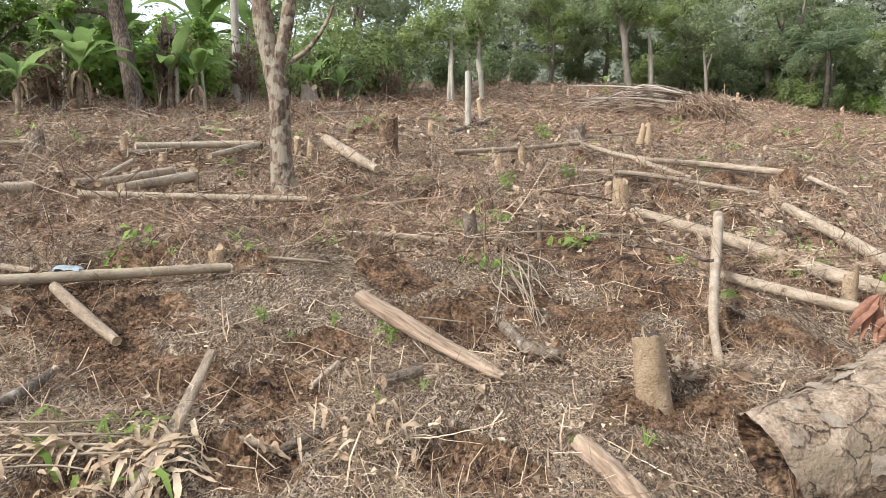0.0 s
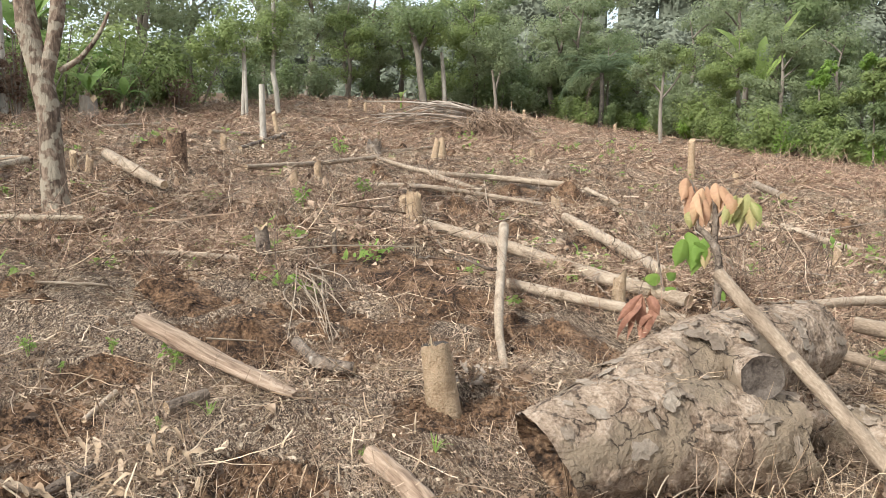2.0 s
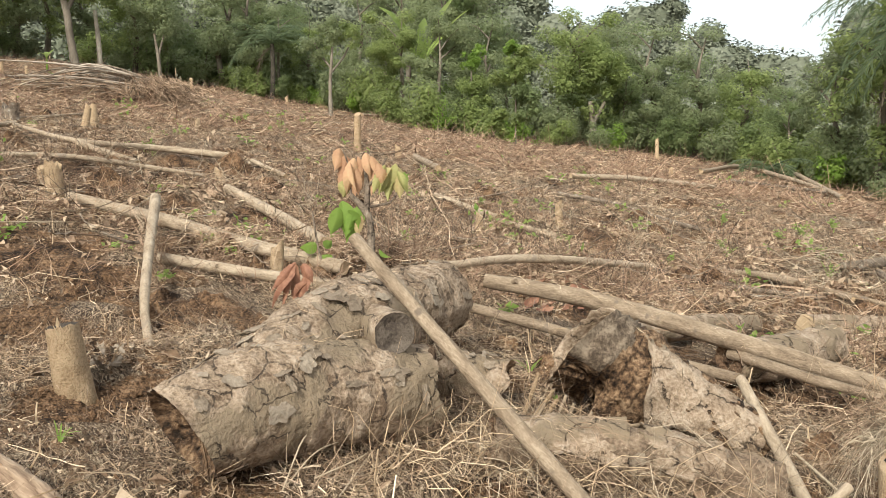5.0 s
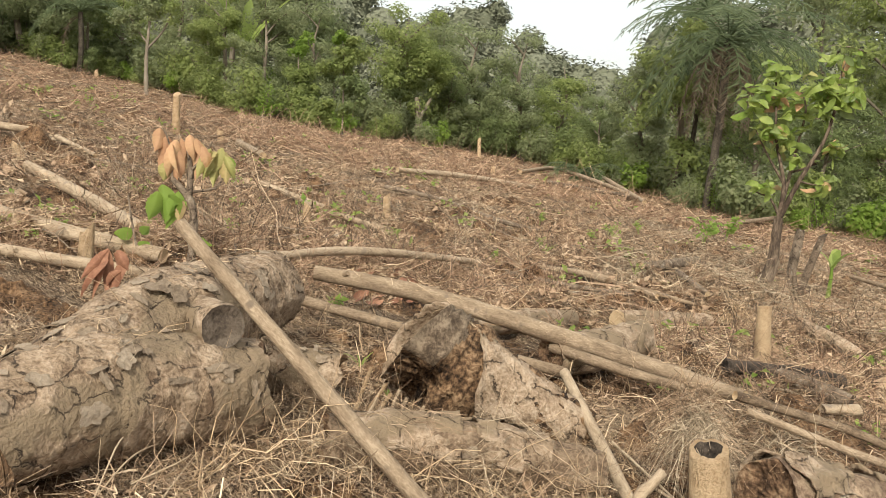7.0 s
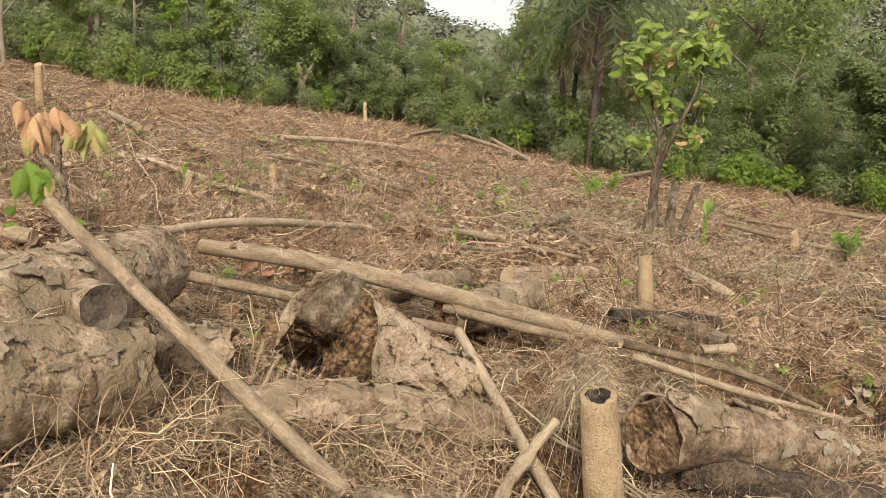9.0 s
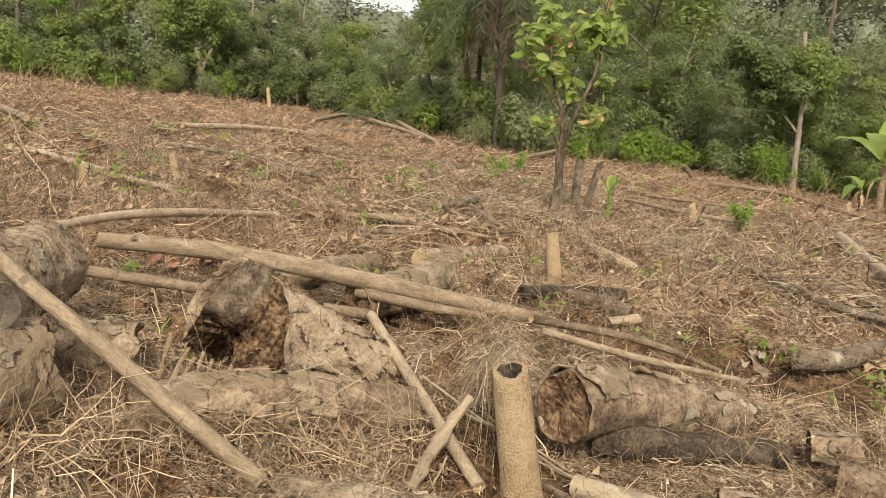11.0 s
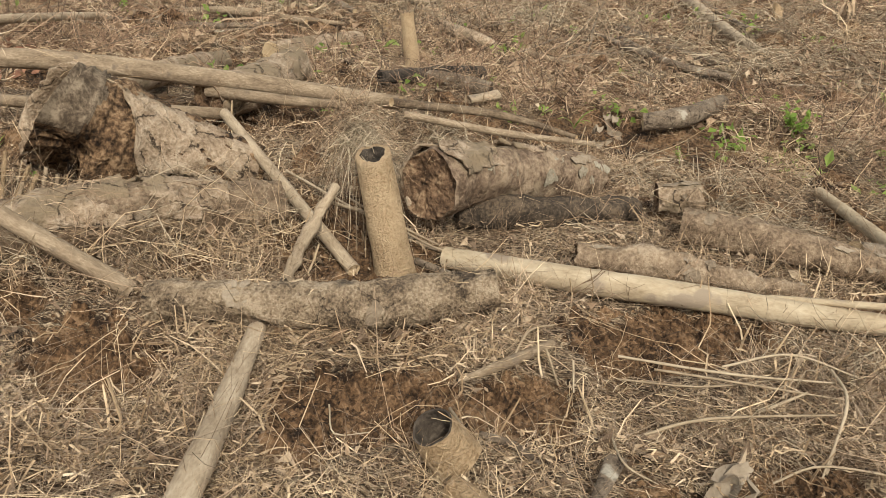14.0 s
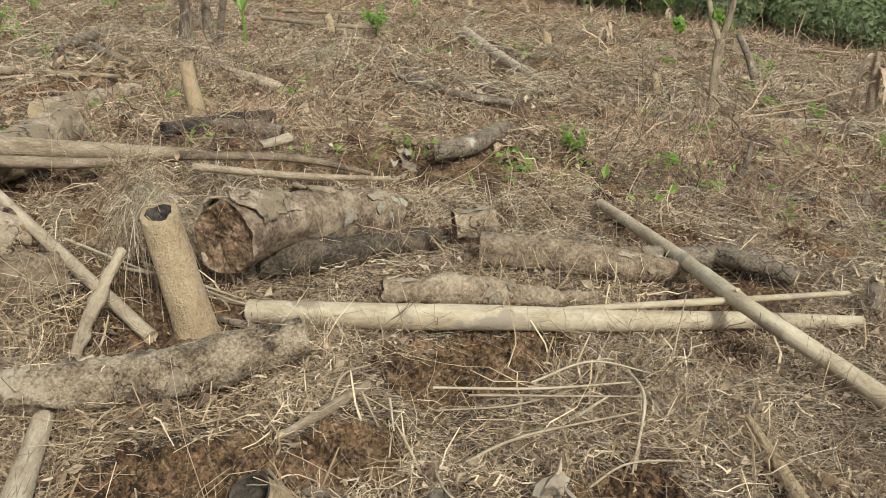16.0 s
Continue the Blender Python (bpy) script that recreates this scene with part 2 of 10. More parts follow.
MOTTLED_BARK = material("mottled_bark", [(0.075, 0.051, 0.034), (0.175, 0.122, 0.08), (0.27, 0.195, 0.131), (0.38, 0.29, 0.205)], 9, 80, 0.9, 1.0, 0.025, blotch=((0.055, 0.04, 0.029), 4.0, 0.66), crack=(4.0, 0.008, (0.04, 0.028, 0.02)), grit=0.8)
BROWN_TRUNK = material("brown_trunk_bark", [(0.055, 0.038, 0.028), (0.12, 0.086, 0.062), (0.21, 0.158, 0.117)], 3, 24, 0.9, 1.0, 0.03, stretch=(1, 1, 0.35), grit=0.9)
CHARRED = material("charred_wood", [(0.012, 0.009, 0.007), (0.035, 0.026, 0.02), (0.075, 0.057, 0.045)], 9, 60, 0.95, 0.9, 0.012, grit=0.8)
RED_BARK = material("reddish_bark", [(0.075, 0.048, 0.031), (0.16, 0.108, 0.071), (0.25, 0.176, 0.119), (0.36, 0.27, 0.19)], 11, 60, 0.9, 1.0, 0.016, piece=0.2, grit=0.9)
LICHEN = material("pale_lichen", [(0.14, 0.112, 0.08), (0.24, 0.2, 0.15), (0.35, 0.305, 0.235)], 30, 120, 0.95, 0.8, 0.004, piece=0.3)
LICHEN_BARK = material("lichen_bark", [(0.085, 0.053, 0.035), (0.18, 0.122, 0.083), (0.3, 0.22, 0.152)], 8, 55, 0.85, 1.0, 0.016, blotch=((0.24, 0.175, 0.118), 6.0, 0.6), grit=0.7)
PEELED_RED = material("peeled_reddish_wood", [(0.15, 0.094, 0.06), (0.245, 0.163, 0.107), (0.325, 0.227, 0.153), (0.4, 0.292, 0.205)], 9, 60, 0.85, 1.0, 0.014, grit=0.8, stretch=(0.1, 1, 1), grain=True)
ROT_WOOD = material("rotten_wood", [(0.04, 0.023, 0.014), (0.095, 0.055, 0.033), (0.18, 0.108, 0.065), (0.3, 0.2, 0.125)], 7, 35, 0.95, 1.0, 0.025, piece=0.1, grit=0.9)
ORANGE_ROT = material("orange_rotten_wood", [(0.02, 0.0115, 0.007), (0.08, 0.045, 0.024), (0.17, 0.1, 0.055), (0.3, 0.193, 0.114)], 8, 40, 0.95, 1.0, 0.03, grit=0.9)
# Darkest of the barks, for the log below the lichened one.
DEEP_BROWN_BARK = material("deep_brown_bark", [(0.025, 0.018, 0.013), (0.06, 0.042, 0.029), (0.125, 0.088, 0.06)], 9, 60, 0.9, 1.0, 0.016, blotch=((0.2, 0.15, 0.105), 8.0, 0.68), grit=0.9)
SAWN = material("old_sawn_wood", [(0.065, 0.044, 0.029), (0.135, 0.096, 0.066), (0.23, 0.173, 0.122)], 9, 60, 0.95, 0.9, 0.012, grit=0.9)
DECAYED = material("decayed_heartwood", [(0.02, 0.013, 0.009), (0.065, 0.038, 0.022), (0.15, 0.088, 0.05), (0.27, 0.172, 0.1)], 5, 34, 0.95, 1.0, 0.03, grit=0.9)
CUT_WOOD = material("cut_wood", [(0.246, 0.16, 0.0897), (0.3772, 0.264, 0.156), (0.4592, 0.344, 0.2184)], 9, 80, 0.85, 0.5, 0.004, piece=0.3)
OLD_CUT = material("weathered_cut", [(0.03, 0.022, 0.017), (0.075, 0.056, 0.043), (0.15, 0.118, 0.092)], 9, 60, 0.95, 0.9, 0.012, piece=0.2, grit=0.8)
STUMP = material("stump_bark", [(0.3065, 0.198, 0.1106), (0.4541, 0.3126, 0.189), (0.545, 0.3908, 0.2462)], 10, 90, 0.9, 1.0, 0.03, piece=0.2, grit=1.0)
TRUNK = material("trunk_bark", [(0.07, 0.046, 0.03), (0.16, 0.108, 0.073), (0.27, 0.192, 0.135)], 4, 30, 0.9, 1.0, 0.03, stretch=(1, 1, 0.35), blotch=((0.27, 0.218, 0.155), 9.0, 0.5), grit=0.9)
FAR_TRUNK = material("forest_trunk", [(0.09, 0.07, 0.055), (0.18, 0.145, 0.11), (0.28, 0.235, 0.19)], 2, 14, 0.9, 0.7, 0.02, stretch=(1, 1, 0.3), piece=0.2)
PALE_TRUNK = material("pale_trunk_bark", [(0.25, 0.205, 0.16), (0.37, 0.315, 0.25), (0.47, 0.41, 0.34)], 2, 14, 0.9, 0.6, 0.01, stretch=(1, 1, 0.3))


def foliage(name, colours, island=0.5):
    return material(name, colours, 0.5, 3.0, 0.6, 0, island=island, translucent=0.6, spec=0.15)


# Forest leaf tones are paler than real leaves, lifted as haze would lift them.
LEAF = foliage("forest_leaf", [(0.135, 0.168, 0.052), (0.215, 0.252, 0.085), (0.285, 0.325, 0.115), (0.37, 0.4, 0.16)])
LEAF_DARK = foliage("dark_forest_leaf", [(0.122, 0.152, 0.062), (0.19, 0.226, 0.096), (0.262, 0.3, 0.134)])
LEAF_GREY = foliage("dull_forest_leaf", [(0.168, 0.19, 0.092), (0.244, 0.268, 0.136), (0.312, 0.334, 0.18)])
LEAF_LIME = foliage("young_leaf", [(0.12, 0.19, 0.035), (0.22, 0.31, 0.06), (0.33, 0.42, 0.1)])
LEAF_DEAD = foliage("dead_leaf_cluster", [(0.09, 0.05, 0.035), (0.18, 0.11, 0.075), (0.27, 0.18, 0.12)])
SAPLING_LEAF = material("sapling_leaf", [(0.16, 0.22, 0.045), (0.27, 0.34, 0.08), (0.4, 0.45, 0.13)], 4, 30, 0.5, 0.2, 0.004, piece=0.5, translucent=0.5, spec=0.4)
DULL_LEAF = material("older_sapling_leaf", [(0.13, 0.17, 0.055), (0.2, 0.25, 0.085), (0.29, 0.33, 0.125)], 4, 30, 0.5, 0.2, 0.004, piece=0.4, translucent=0.4, spec=0.4)
GREEN = foliage("seedling_leaf", [(0.1564, 0.2494, 0.0495), (0.2484, 0.3526, 0.0715), (0.3496, 0.4472, 0.11)])
BANANA = material("banana_leaf", [(0.1, 0.155, 0.036), (0.175, 0.25, 0.06), (0.27, 0.35, 0.1)], 2, 20, 0.55, 0.2, 0.004, piece=0.6, translucent=0.45, spec=0.25)
# Pale grey-green base colours carry the haze over the far hills.
FAR_HILL = material("haze_tinted_far_wood", [(0.095, 0.102, 0.066), (0.145, 0.151, 0.104), (0.2, 0.205, 0.148)], 0.5, 2.2, 1.0, 0, island=0.5, grit=0.6)
BANANA_BRIGHT = material("bright_banana_leaf", [(0.2, 0.27, 0.06), (0.32, 0.4, 0.1), (0.45, 0.52, 0.15)], 2, 20, 0.5, 0.2, 0.004, piece=0.4, translucent=0.5, spec=0.25)
PALM_TRUNK = material("palm_trunk", [(0.04, 0.032, 0.025), (0.085, 0.068, 0.052), (0.14, 0.115, 0.09)], 3, 24, 0.9, 1.0, 0.03, grit=0.9)
PALM = foliage("palm_leaf", [(0.09, 0.12, 0.06), (0.15, 0.185, 0.095), (0.21, 0.245, 0.14)])
PALM_DEAD = foliage("dead_palm_leaf", [(0.12, 0.085, 0.06), (0.22, 0.165, 0.12), (0.3, 0.235, 0.17)])
PALE_LEAF = material("yellowing_leaf", [(0.22, 0.24, 0.07), (0.4, 0.34, 0.14), (0.52, 0.34, 0.19)], 6, 40, 0.6, 0.3, 0.004, piece=0.7, translucent=0.3)
PEACH_LEAF = material("peach_leaf", [(0.36, 0.19, 0.11), (0.5, 0.29, 0.165), (0.56, 0.38, 0.21)], 6, 40, 0.6, 0.3, 0.004, piece=0.4, translucent=0.3)
PLASTIC = material("grey_plastic", [(0.2, 0.22, 0.22), (0.34, 0.36, 0.37)], 8, 40, 0.4, 0.2, 0.003)


# ---- ground shape ----
def value_noise(x, y, seed):
    """Smooth random relief, -1 to 1, of one metre grain."""
    xi, yi = np.floor(x), np.floor(y)
    fx, fy = x - xi, y - yi
    fx, fy = fx * fx * (3 - 2 * fx), fy * fy * (3 - 2 * fy)

    def corner(a, b):
        s = np.sin(a * 127.1 + b * 311.7 + seed * 74.7) * 43758.5453
        return 2 * (s - np.floor(s)) - 1

    top = corner(xi, yi) * (1 - fx) + corner(xi + 1, yi) * fx
    low = corner(xi, yi + 1) * (1 - fx) + corner(xi + 1, yi + 1) * fx
    return top * (1 - fy) + low * fy


def slope(x, y):
    """The hillside without its small relief: rising ahead, falling to the side, a little steeper below the crest."""
    x, y = np.asarray(x, float), np.asarray(y, float)
    r = np.hypot(x, y) + 1e-6
    fade = np.minimum(1, 70 / r)
    az = np.degrees(np.arctan2(x, y))
    w = np.clip(1 - np.abs(az - 11) / 20, 0, 1)
    w = w * w * (3 - 2 * w)
    return (-0.06 * x + 0.075 * y) * fade + 0.03 * np.clip(r - 28, 0, 30) * w


# places where the soil was dug open: x, y, radius
PITS = [
    (-0.88, 3.75, 0.26),
    (-0.80, 3.00, 0.17),
    (0.09, 3.10, 0.25),
    (-0.74, 4.41, 0.22),
    (-1.92, 4.74, 0.25),
    (-0.43, 5.87, 0.29),
    (-3.52, 6.94, 0.29),
    (-2.33, 5.90, 0.17),
    (0.48, 8.79, 0.36),
    (2.97, 10.69, 0.44),
    (5.58, 12.97, 0.53),
    (-1.03, 9.02, 0.31),
    (-1.46, 7.88, 0.27),
    (-1.43, 2.72, 0.12),
    (2.16, 5.24, 0.20),
    (5.14, 11.14, 0.42),
    (4.31, 7.86, 0.18),
    (9.09, 10.97, 0.48),
    (2.29, 2.32, 0.17),
    (2.26, 0.89, 0.23),
    (2.06, 1.71, 0.20),
    (3.22, -0.12, 0.25),
    (2.53, 0.34, 0.17),
    (2.12, -0.14, 0.14),
    (2.30, -0.57, 0.18),
    (3.07, 0.09, 0.20),
    (2.34, 0.74, 0.20),
    (2.40, 0.42, 0.14),
    (7.94, 4.16, 0.25),
    (7.98, 2.85, 0.22),
    (3.47, -1.22, 0.14),
    (5.08, 2.99, 0.18),
    (2.24, 1.92, 0.16),
    (2.16, 1.67, 0.14),
    (2.18, 0.86, 0.13),
    (2.00, 0.92, 0.09),
    (2.48, 0.68, 0.11),
    (2.48, 0.38, 0.13),
    (2.38, 0.21, 0.08),
    (3.32, -0.24, 0.15),
    (3.35, -0.48, 0.11),
    (2.44, -0.62, 0.14),
    (2.15, -0.24, 0.10),
    (3.34, -1.02, 0.09),
    (-0.93, 3.83, 0.15),
    (-0.87, 3.17, 0.15),
    (0.07, 3.10, 0.17),
    (0.00, 3.35, 0.11),
    (-1.96, 4.92, 0.14),
    (-0.29, 9.69, 0.31),
    (5.30, 12.69, 0.36),
    (-0.49, 6.11, 0.16),

]


def bare(x, y):
    """0 where litter covers the soil, 1 where it lies open."""
    x, y = np.asarray(x, float), np.asarray(y, float)
    n = value_noise(x * 0.8, y * 0.8, 3) * 0.55 + value_noise(x * 2.1, y * 2.1, 4) * 0.45
    n = np.clip((n - 0.16) * 4, 0, 1)
    ragged = 0.35 * value_noise(x * 3.1, y * 3.1, 12) + 0.2 * value_noise(x * 8, y * 8, 13)
    for px, py, pr in PITS:
        n = np.maximum(n, np.clip((1.15 + ragged - np.hypot(x - px, y - py) / pr) * 3, 0, 1))
    return n


def ground_z(x, y):
    x, y = np.asarray(x, float), np.asarray(y, float)
    r = np.hypot(x, y)
    k = np.clip(r / 3, 0.2, 1)
    far = np.clip((r - 4.5) / 6, 0, 1)
    b = bare(x, y)
    z = (0.03 + 0.05 * far) * value_noise(x * 0.8, y * 0.8, 1) + (0.025 + 0.085 * far) * value_noise(x * 2.3, y * 2.3, 2)
    z = z - (0.045 + 0.04 * far) * b + 0.055 * far * value_noise(x * 5, y * 5, 7)
    z = z + 0.012 * value_noise(x * 8, y * 8, 5) + b * 0.02 * value_noise(x * 14, y * 14, 6) + b * 0.01 * value_noise(x * 31, y * 31, 8)
    return slope(x, y) + z * k - 0.01


# ---- mesh helpers ----
def mesh_of(name, verts, faces, mats, index=None, smooth=False):
    """One mesh from an array of places and arrays of triangles and quads."""
    me = bpy.data.meshes.new(name)
    faces = [np.asarray(f, np.int32) for f in (faces if isinstance(faces, list) else [faces]) if len(f)]
    verts = np.asarray(verts, np.float32)
    me.vertices.add(len(verts))
    me.vertices.foreach_set("co", verts.ravel())
    loops = np.concatenate([f.ravel() for f in faces])
    sizes = np.concatenate([np.full(len(f), f.shape[1], np.int32) for f in faces])
    me.loops.add(len(loops))
    me.loops.foreach_set("vertex_index", loops)
    me.polygons.add(len(sizes))
    me.polygons.foreach_set("loop_start", np.concatenate([[0], np.cumsum(sizes)[:-1]]).astype(np.int32))
    if index is not None:
        me.polygons.foreach_set("material_index", np.asarray(index, np.int32))
    me.polygons.foreach_set("use_smooth", np.full(len(sizes), smooth))
    for m in mats if isinstance(mats, (list, tuple)) else [mats]:
        me.materials.append(m)
    me.update(calc_edges=True)
    me.validate()
    return me


def thing(name, place, label, category, group="", kind=""):
    ob = new(name)
    ob.empty_display_size = 0.1
    ob.location = place
    return tagged(ob, label, category, group, kind)


def part(name, me, parent, label=""):
    ob = new(name, me)
    ob.parent = parent
    if label:
        ob["label"] = label
    return ob


def smooth_line(points, radii, step):
    """Points and radii along a soft curve through the given ones."""
    p = [Vector(q) for q in points]
    if len(p) == 2:
        count = max(2, int((p[1] - p[0]).length / step))
        ts = np.linspace(0, 1, count + 1)
        return np.array([p[0].lerp(p[1], t) for t in ts]), np.interp(ts, [0, 1], radii)
    ext = [2 * p[0] - p[1], *p, 2 * p[-1] - p[-2]]
    out, rad = [], []
    for k in range(1, len(ext) - 2):
        a, b, c, d = ext[k - 1 : k + 3]
        count = max(2, int((c - b).length / step))
        for j in range(count + (k == len(ext) - 3)):
            t = j / count
            out.append(0.5 * (2 * b + (c - a) * t + (2 * a - 5 * b + 4 * c - d) * t**2 + (3 * b - a - 3 * c + d) * t**3))
            rad.append(radii[k - 1] * (1 - t) + radii[min(k, len(radii) - 1)] * t)
    return np.array(out), np.array(rad)


def frames_along(line):
    t = np.gradient(line, axis=0)
    t /= np.linalg.norm(t, axis=1)[:, None] + 1e-9
    ref = np.array([0, 0, 1.0]) if abs(t[0][2]) < 0.9 else np.array([0, 1.0, 0])
    us = []
    u = np.cross(t[0], ref)
    for k in range(len(t)):
        u = u - t[k] * (u @ t[k])
        u /= np.linalg.norm(u) + 1e-9
        us.append(u)
    us = np.array(us)
    return t, us, np.cross(t, us)


def tube(points, radii, seg=12, step=0.08, lumps=0.06, seed=0, rings=0.0, squash=1.0, jag=(0.0, 0.0), flake=0.0, ridge=0.0):
    """A wavering round body along the points: verts, quads, the two end loops and the line."""
    line, rad = smooth_line(points, radii, step)
    rng = np.random.default_rng(seed)
    t, u, v = frames_along(line)
    n = len(line)
    ang = np.linspace(0, 2 * math.pi, seg, endpoint=False)
    length = np.concatenate([[0], np.cumsum(np.linalg.norm(np.diff(line, axis=0), axis=1))])
    mean = float(np.mean(rad)) + 1e-6
    r = np.repeat(rad[:, None], seg, 1)
    if lumps:
        ca, sa_ = np.cos(ang)[None] * 1.5, np.sin(ang)[None] * 1.5
        ll = length[:, None] / (mean * 2.4)
        r = r * (1 + lumps * (value_noise(ll + ca, ll * 0.3 + sa_ + seed * 3.3, seed) + 0.6 * value_noise(ll * 2.7 + ca * 2, sa_ * 2 + ll, seed + 9)))
        r = r * (1 + lumps * 0.5 * rng.standard_normal((n, 1)) * 0.4)
    if ridge:
        off = (ang - 1.5 * math.pi + math.pi) % (2 * math.pi) - math.pi
        r = r * (1 + ridge * np.exp(-((off / 0.55) ** 2)) - 0.35 * ridge * np.exp(-(((np.abs(off) - 1.2) / 0.5) ** 2)))[None]
    if flake:
        ca, sa_ = np.cos(ang)[None] * mean, np.sin(ang)[None] * mean
        ll = length[:, None]
        n1 = value_noise((ll + ca) / 0.075, (sa_ - 0.6 * ca + 0.2 * ll) / 0.06, seed + 31) + 0.5 * value_noise((ll + 2 * ca) / 0.03, (sa_ + ca) / 0.026, seed + 32)
        r = r + flake * np.floor(n1 * 2.2) * 0.5 + flake * 0.4 * value_noise((ll + ca * 3) / 0.016, sa_ * 3 / 0.016, seed + 33)
    if rings:
        r = r * (1 + 0.05 * np.exp(-(((length[:, None] + 0.3 * rings) % rings - rings / 2) / 0.012) ** 2))
    place = line[:, None] + r[..., None] * (np.cos(ang)[None, :, None] * u[:, None] + squash * np.sin(ang)[None, :, None] * v[:, None])
    for end, amount, sign in ((0, jag[0], -1), (-1, jag[1], 1)):
        if amount:
            place[end] += sign * t[end] * ((0.45 + 0.25 * np.sin(ang * 3 + seed) + 0.2 * np.sin(ang * 7 + 2 * seed) + 0.2 * (rng.random(seg) - 0.5))[:, None] * amount)
    idx = np.arange(n * seg).reshape(n, seg)
    a, b = idx[:-1], idx[1:]
    quads = np.stack([a, np.roll(a, -1, 1), np.roll(b, -1, 1), b], -1).reshape(-1, 4)
    return place.reshape(-1, 3), quads, (place[0], place[-1]), line, rad, t


def cavity(loop, axis, depth):
    """A dark hollow behind the rim of a log's end."""
    c = loop.mean(0)
    n = len(loop)
    v = [loop, c + (loop - c) * 0.9, c + (loop - c) * 0.84 - axis * depth * 0.5, c + (loop - c) * 0.6 - axis * depth, [c - axis * depth]]
    idx = np.arange(4 * n).reshape(4, n)
    q = [np.stack([idx[k], np.roll(idx[k], -1), np.roll(idx[k + 1], -1), idx[k + 1]], -1) for k in range(3)]
    return np.concatenate(v), [np.concatenate(q), np.stack([idx[3], np.roll(idx[3], -1), np.full(n, 4 * n)], -1)]


def cap(loop, axis, inset, seed=0):
    """A slightly hollow or domed end face within a loop of places."""
    rng = np.random.default_rng(seed)
    c = loop.mean(0)
    n = len(loop)
    v = [loop, c + (loop - c) * 0.9 + axis * inset * 0.3, c + (loop - c) * 0.55 + axis * inset + axis * (0.5 * np.sin(np.arange(n)[:, None] / n * 12.57 + rng.uniform(0, 6))) * min(abs(inset), 0.02), [c + axis * inset]]
    idx = np.arange(3 * n).reshape(3, n)
    q = [np.stack([idx[k], np.roll(idx[k], -1), np.roll(idx[k + 1], -1), idx[k + 1]], -1) for k in (0, 1)]
    tri = np.stack([idx[2], np.roll(idx[2], -1), np.full(n, 3 * n)], -1)
    return np.concatenate(v), [np.concatenate(q), tri]


def torn_face(loop, axis, inset, seed=0):
    """A broken, splintery end face: rings of rough steps within a loop of places."""
    c = loop.mean(0)
    n = len(loop)
    size = np.linalg.norm(loop - c, axis=1).mean()
    ang = np.arange(n) / n * 2 * math.pi
    rings = [loop]
    for k, f in enumerate((0.94, 0.84, 0.72, 0.6, 0.47, 0.34, 0.2)):
        bump = 0.5 * value_noise(np.cos(ang) * f * 2.2 + 5, np.sin(ang) * f * 2.2 + seed, seed) + 0.35 * value_noise(np.cos(ang) * f * 6 + 9, np.sin(ang) * f * 6 + seed, seed + 3) + 0.25 * value_noise(np.cos(ang) * f * 15, np.sin(ang) * f * 15, seed + 5)
        rings.append(c + (loop - c) * f + axis * (inset * (1 - f * f) + (0.16 * size * bump))[:, None])
    idx = np.arange(8 * n).reshape(8, n)
    q = [np.stack([idx[k], np.roll(idx[k], -1), np.roll(idx[k + 1], -1), idx[k + 1]], -1) for k in range(7)]
    tri = np.stack([idx[7], np.roll(idx[7], -1), np.full(n, 8 * n)], -1)
    return np.concatenate([*rings, [c + axis * inset]]), [np.concatenate(q), tri]


def rotten_face(loop, axis, depth, seed=0):
    """A sawn end whose lower part has rotted away into a hollow: verts, faces and the material of each face."""
    c = loop.mean(0)
    n = len(loop)
    size = np.linalg.norm(loop - c, axis=1).mean()
    up = np.array([0, 0, 1.0]) - axis * axis[2]
    up /= np.linalg.norm(up)
    across = np.cross(up, axis)
    rings, high = [], []
    for k, f in enumerate((1.0, 0.96, 0.9, 0.83, 0.75, 0.67, 0.59, 0.5, 0.41, 0.32, 0.23, 0.14, 0.05)):
        p = c + (loop - c) * f
        a, b = (p - c) @ across / size, (p - c) @ up / size
        h = b + 0.6 - 0.3 * a + 0.3 * value_noise(a * 3 + 7, b * 3 + seed, seed) + 0.12 * value_noise(a * 11, b * 11 + 3, seed + 4)
        sink = np.clip(-h / 0.55, 0, 1) ** 0.7 * (k > 0) * min(1.0, (1 - f) / 0.14)
        rough = 0.05 * value_noise(a * 2.5, b * 9, seed + 1) + 0.05 * value_noise(a * 14 + 2, b * 14, seed + 2)
        rings.append(p - axis * (depth * sink)[:, None] + axis * (size * rough * (k > 0) * (0.35 + 1.2 * (sink > 0.02)))[:, None])
        high.append(h)
    m = len(rings)
    idx = np.arange(m * n).reshape(m, n)
    q = np.concatenate([np.stack([idx[k], np.roll(idx[k], -1), np.roll(idx[k + 1], -1), idx[k + 1]], -1) for k in range(m - 1)])
    high = np.concatenate([*high, [high[-1].mean()]])
    tri = np.stack([idx[-1], np.roll(idx[-1], -1), np.full(n, m * n)], -1)
    which = np.concatenate([high[q].mean(1) < 0, high[tri].mean(1) < 0]).astype(int)
    return np.concatenate([*rings, [rings[-1].mean(0)]]), [q, tri], which


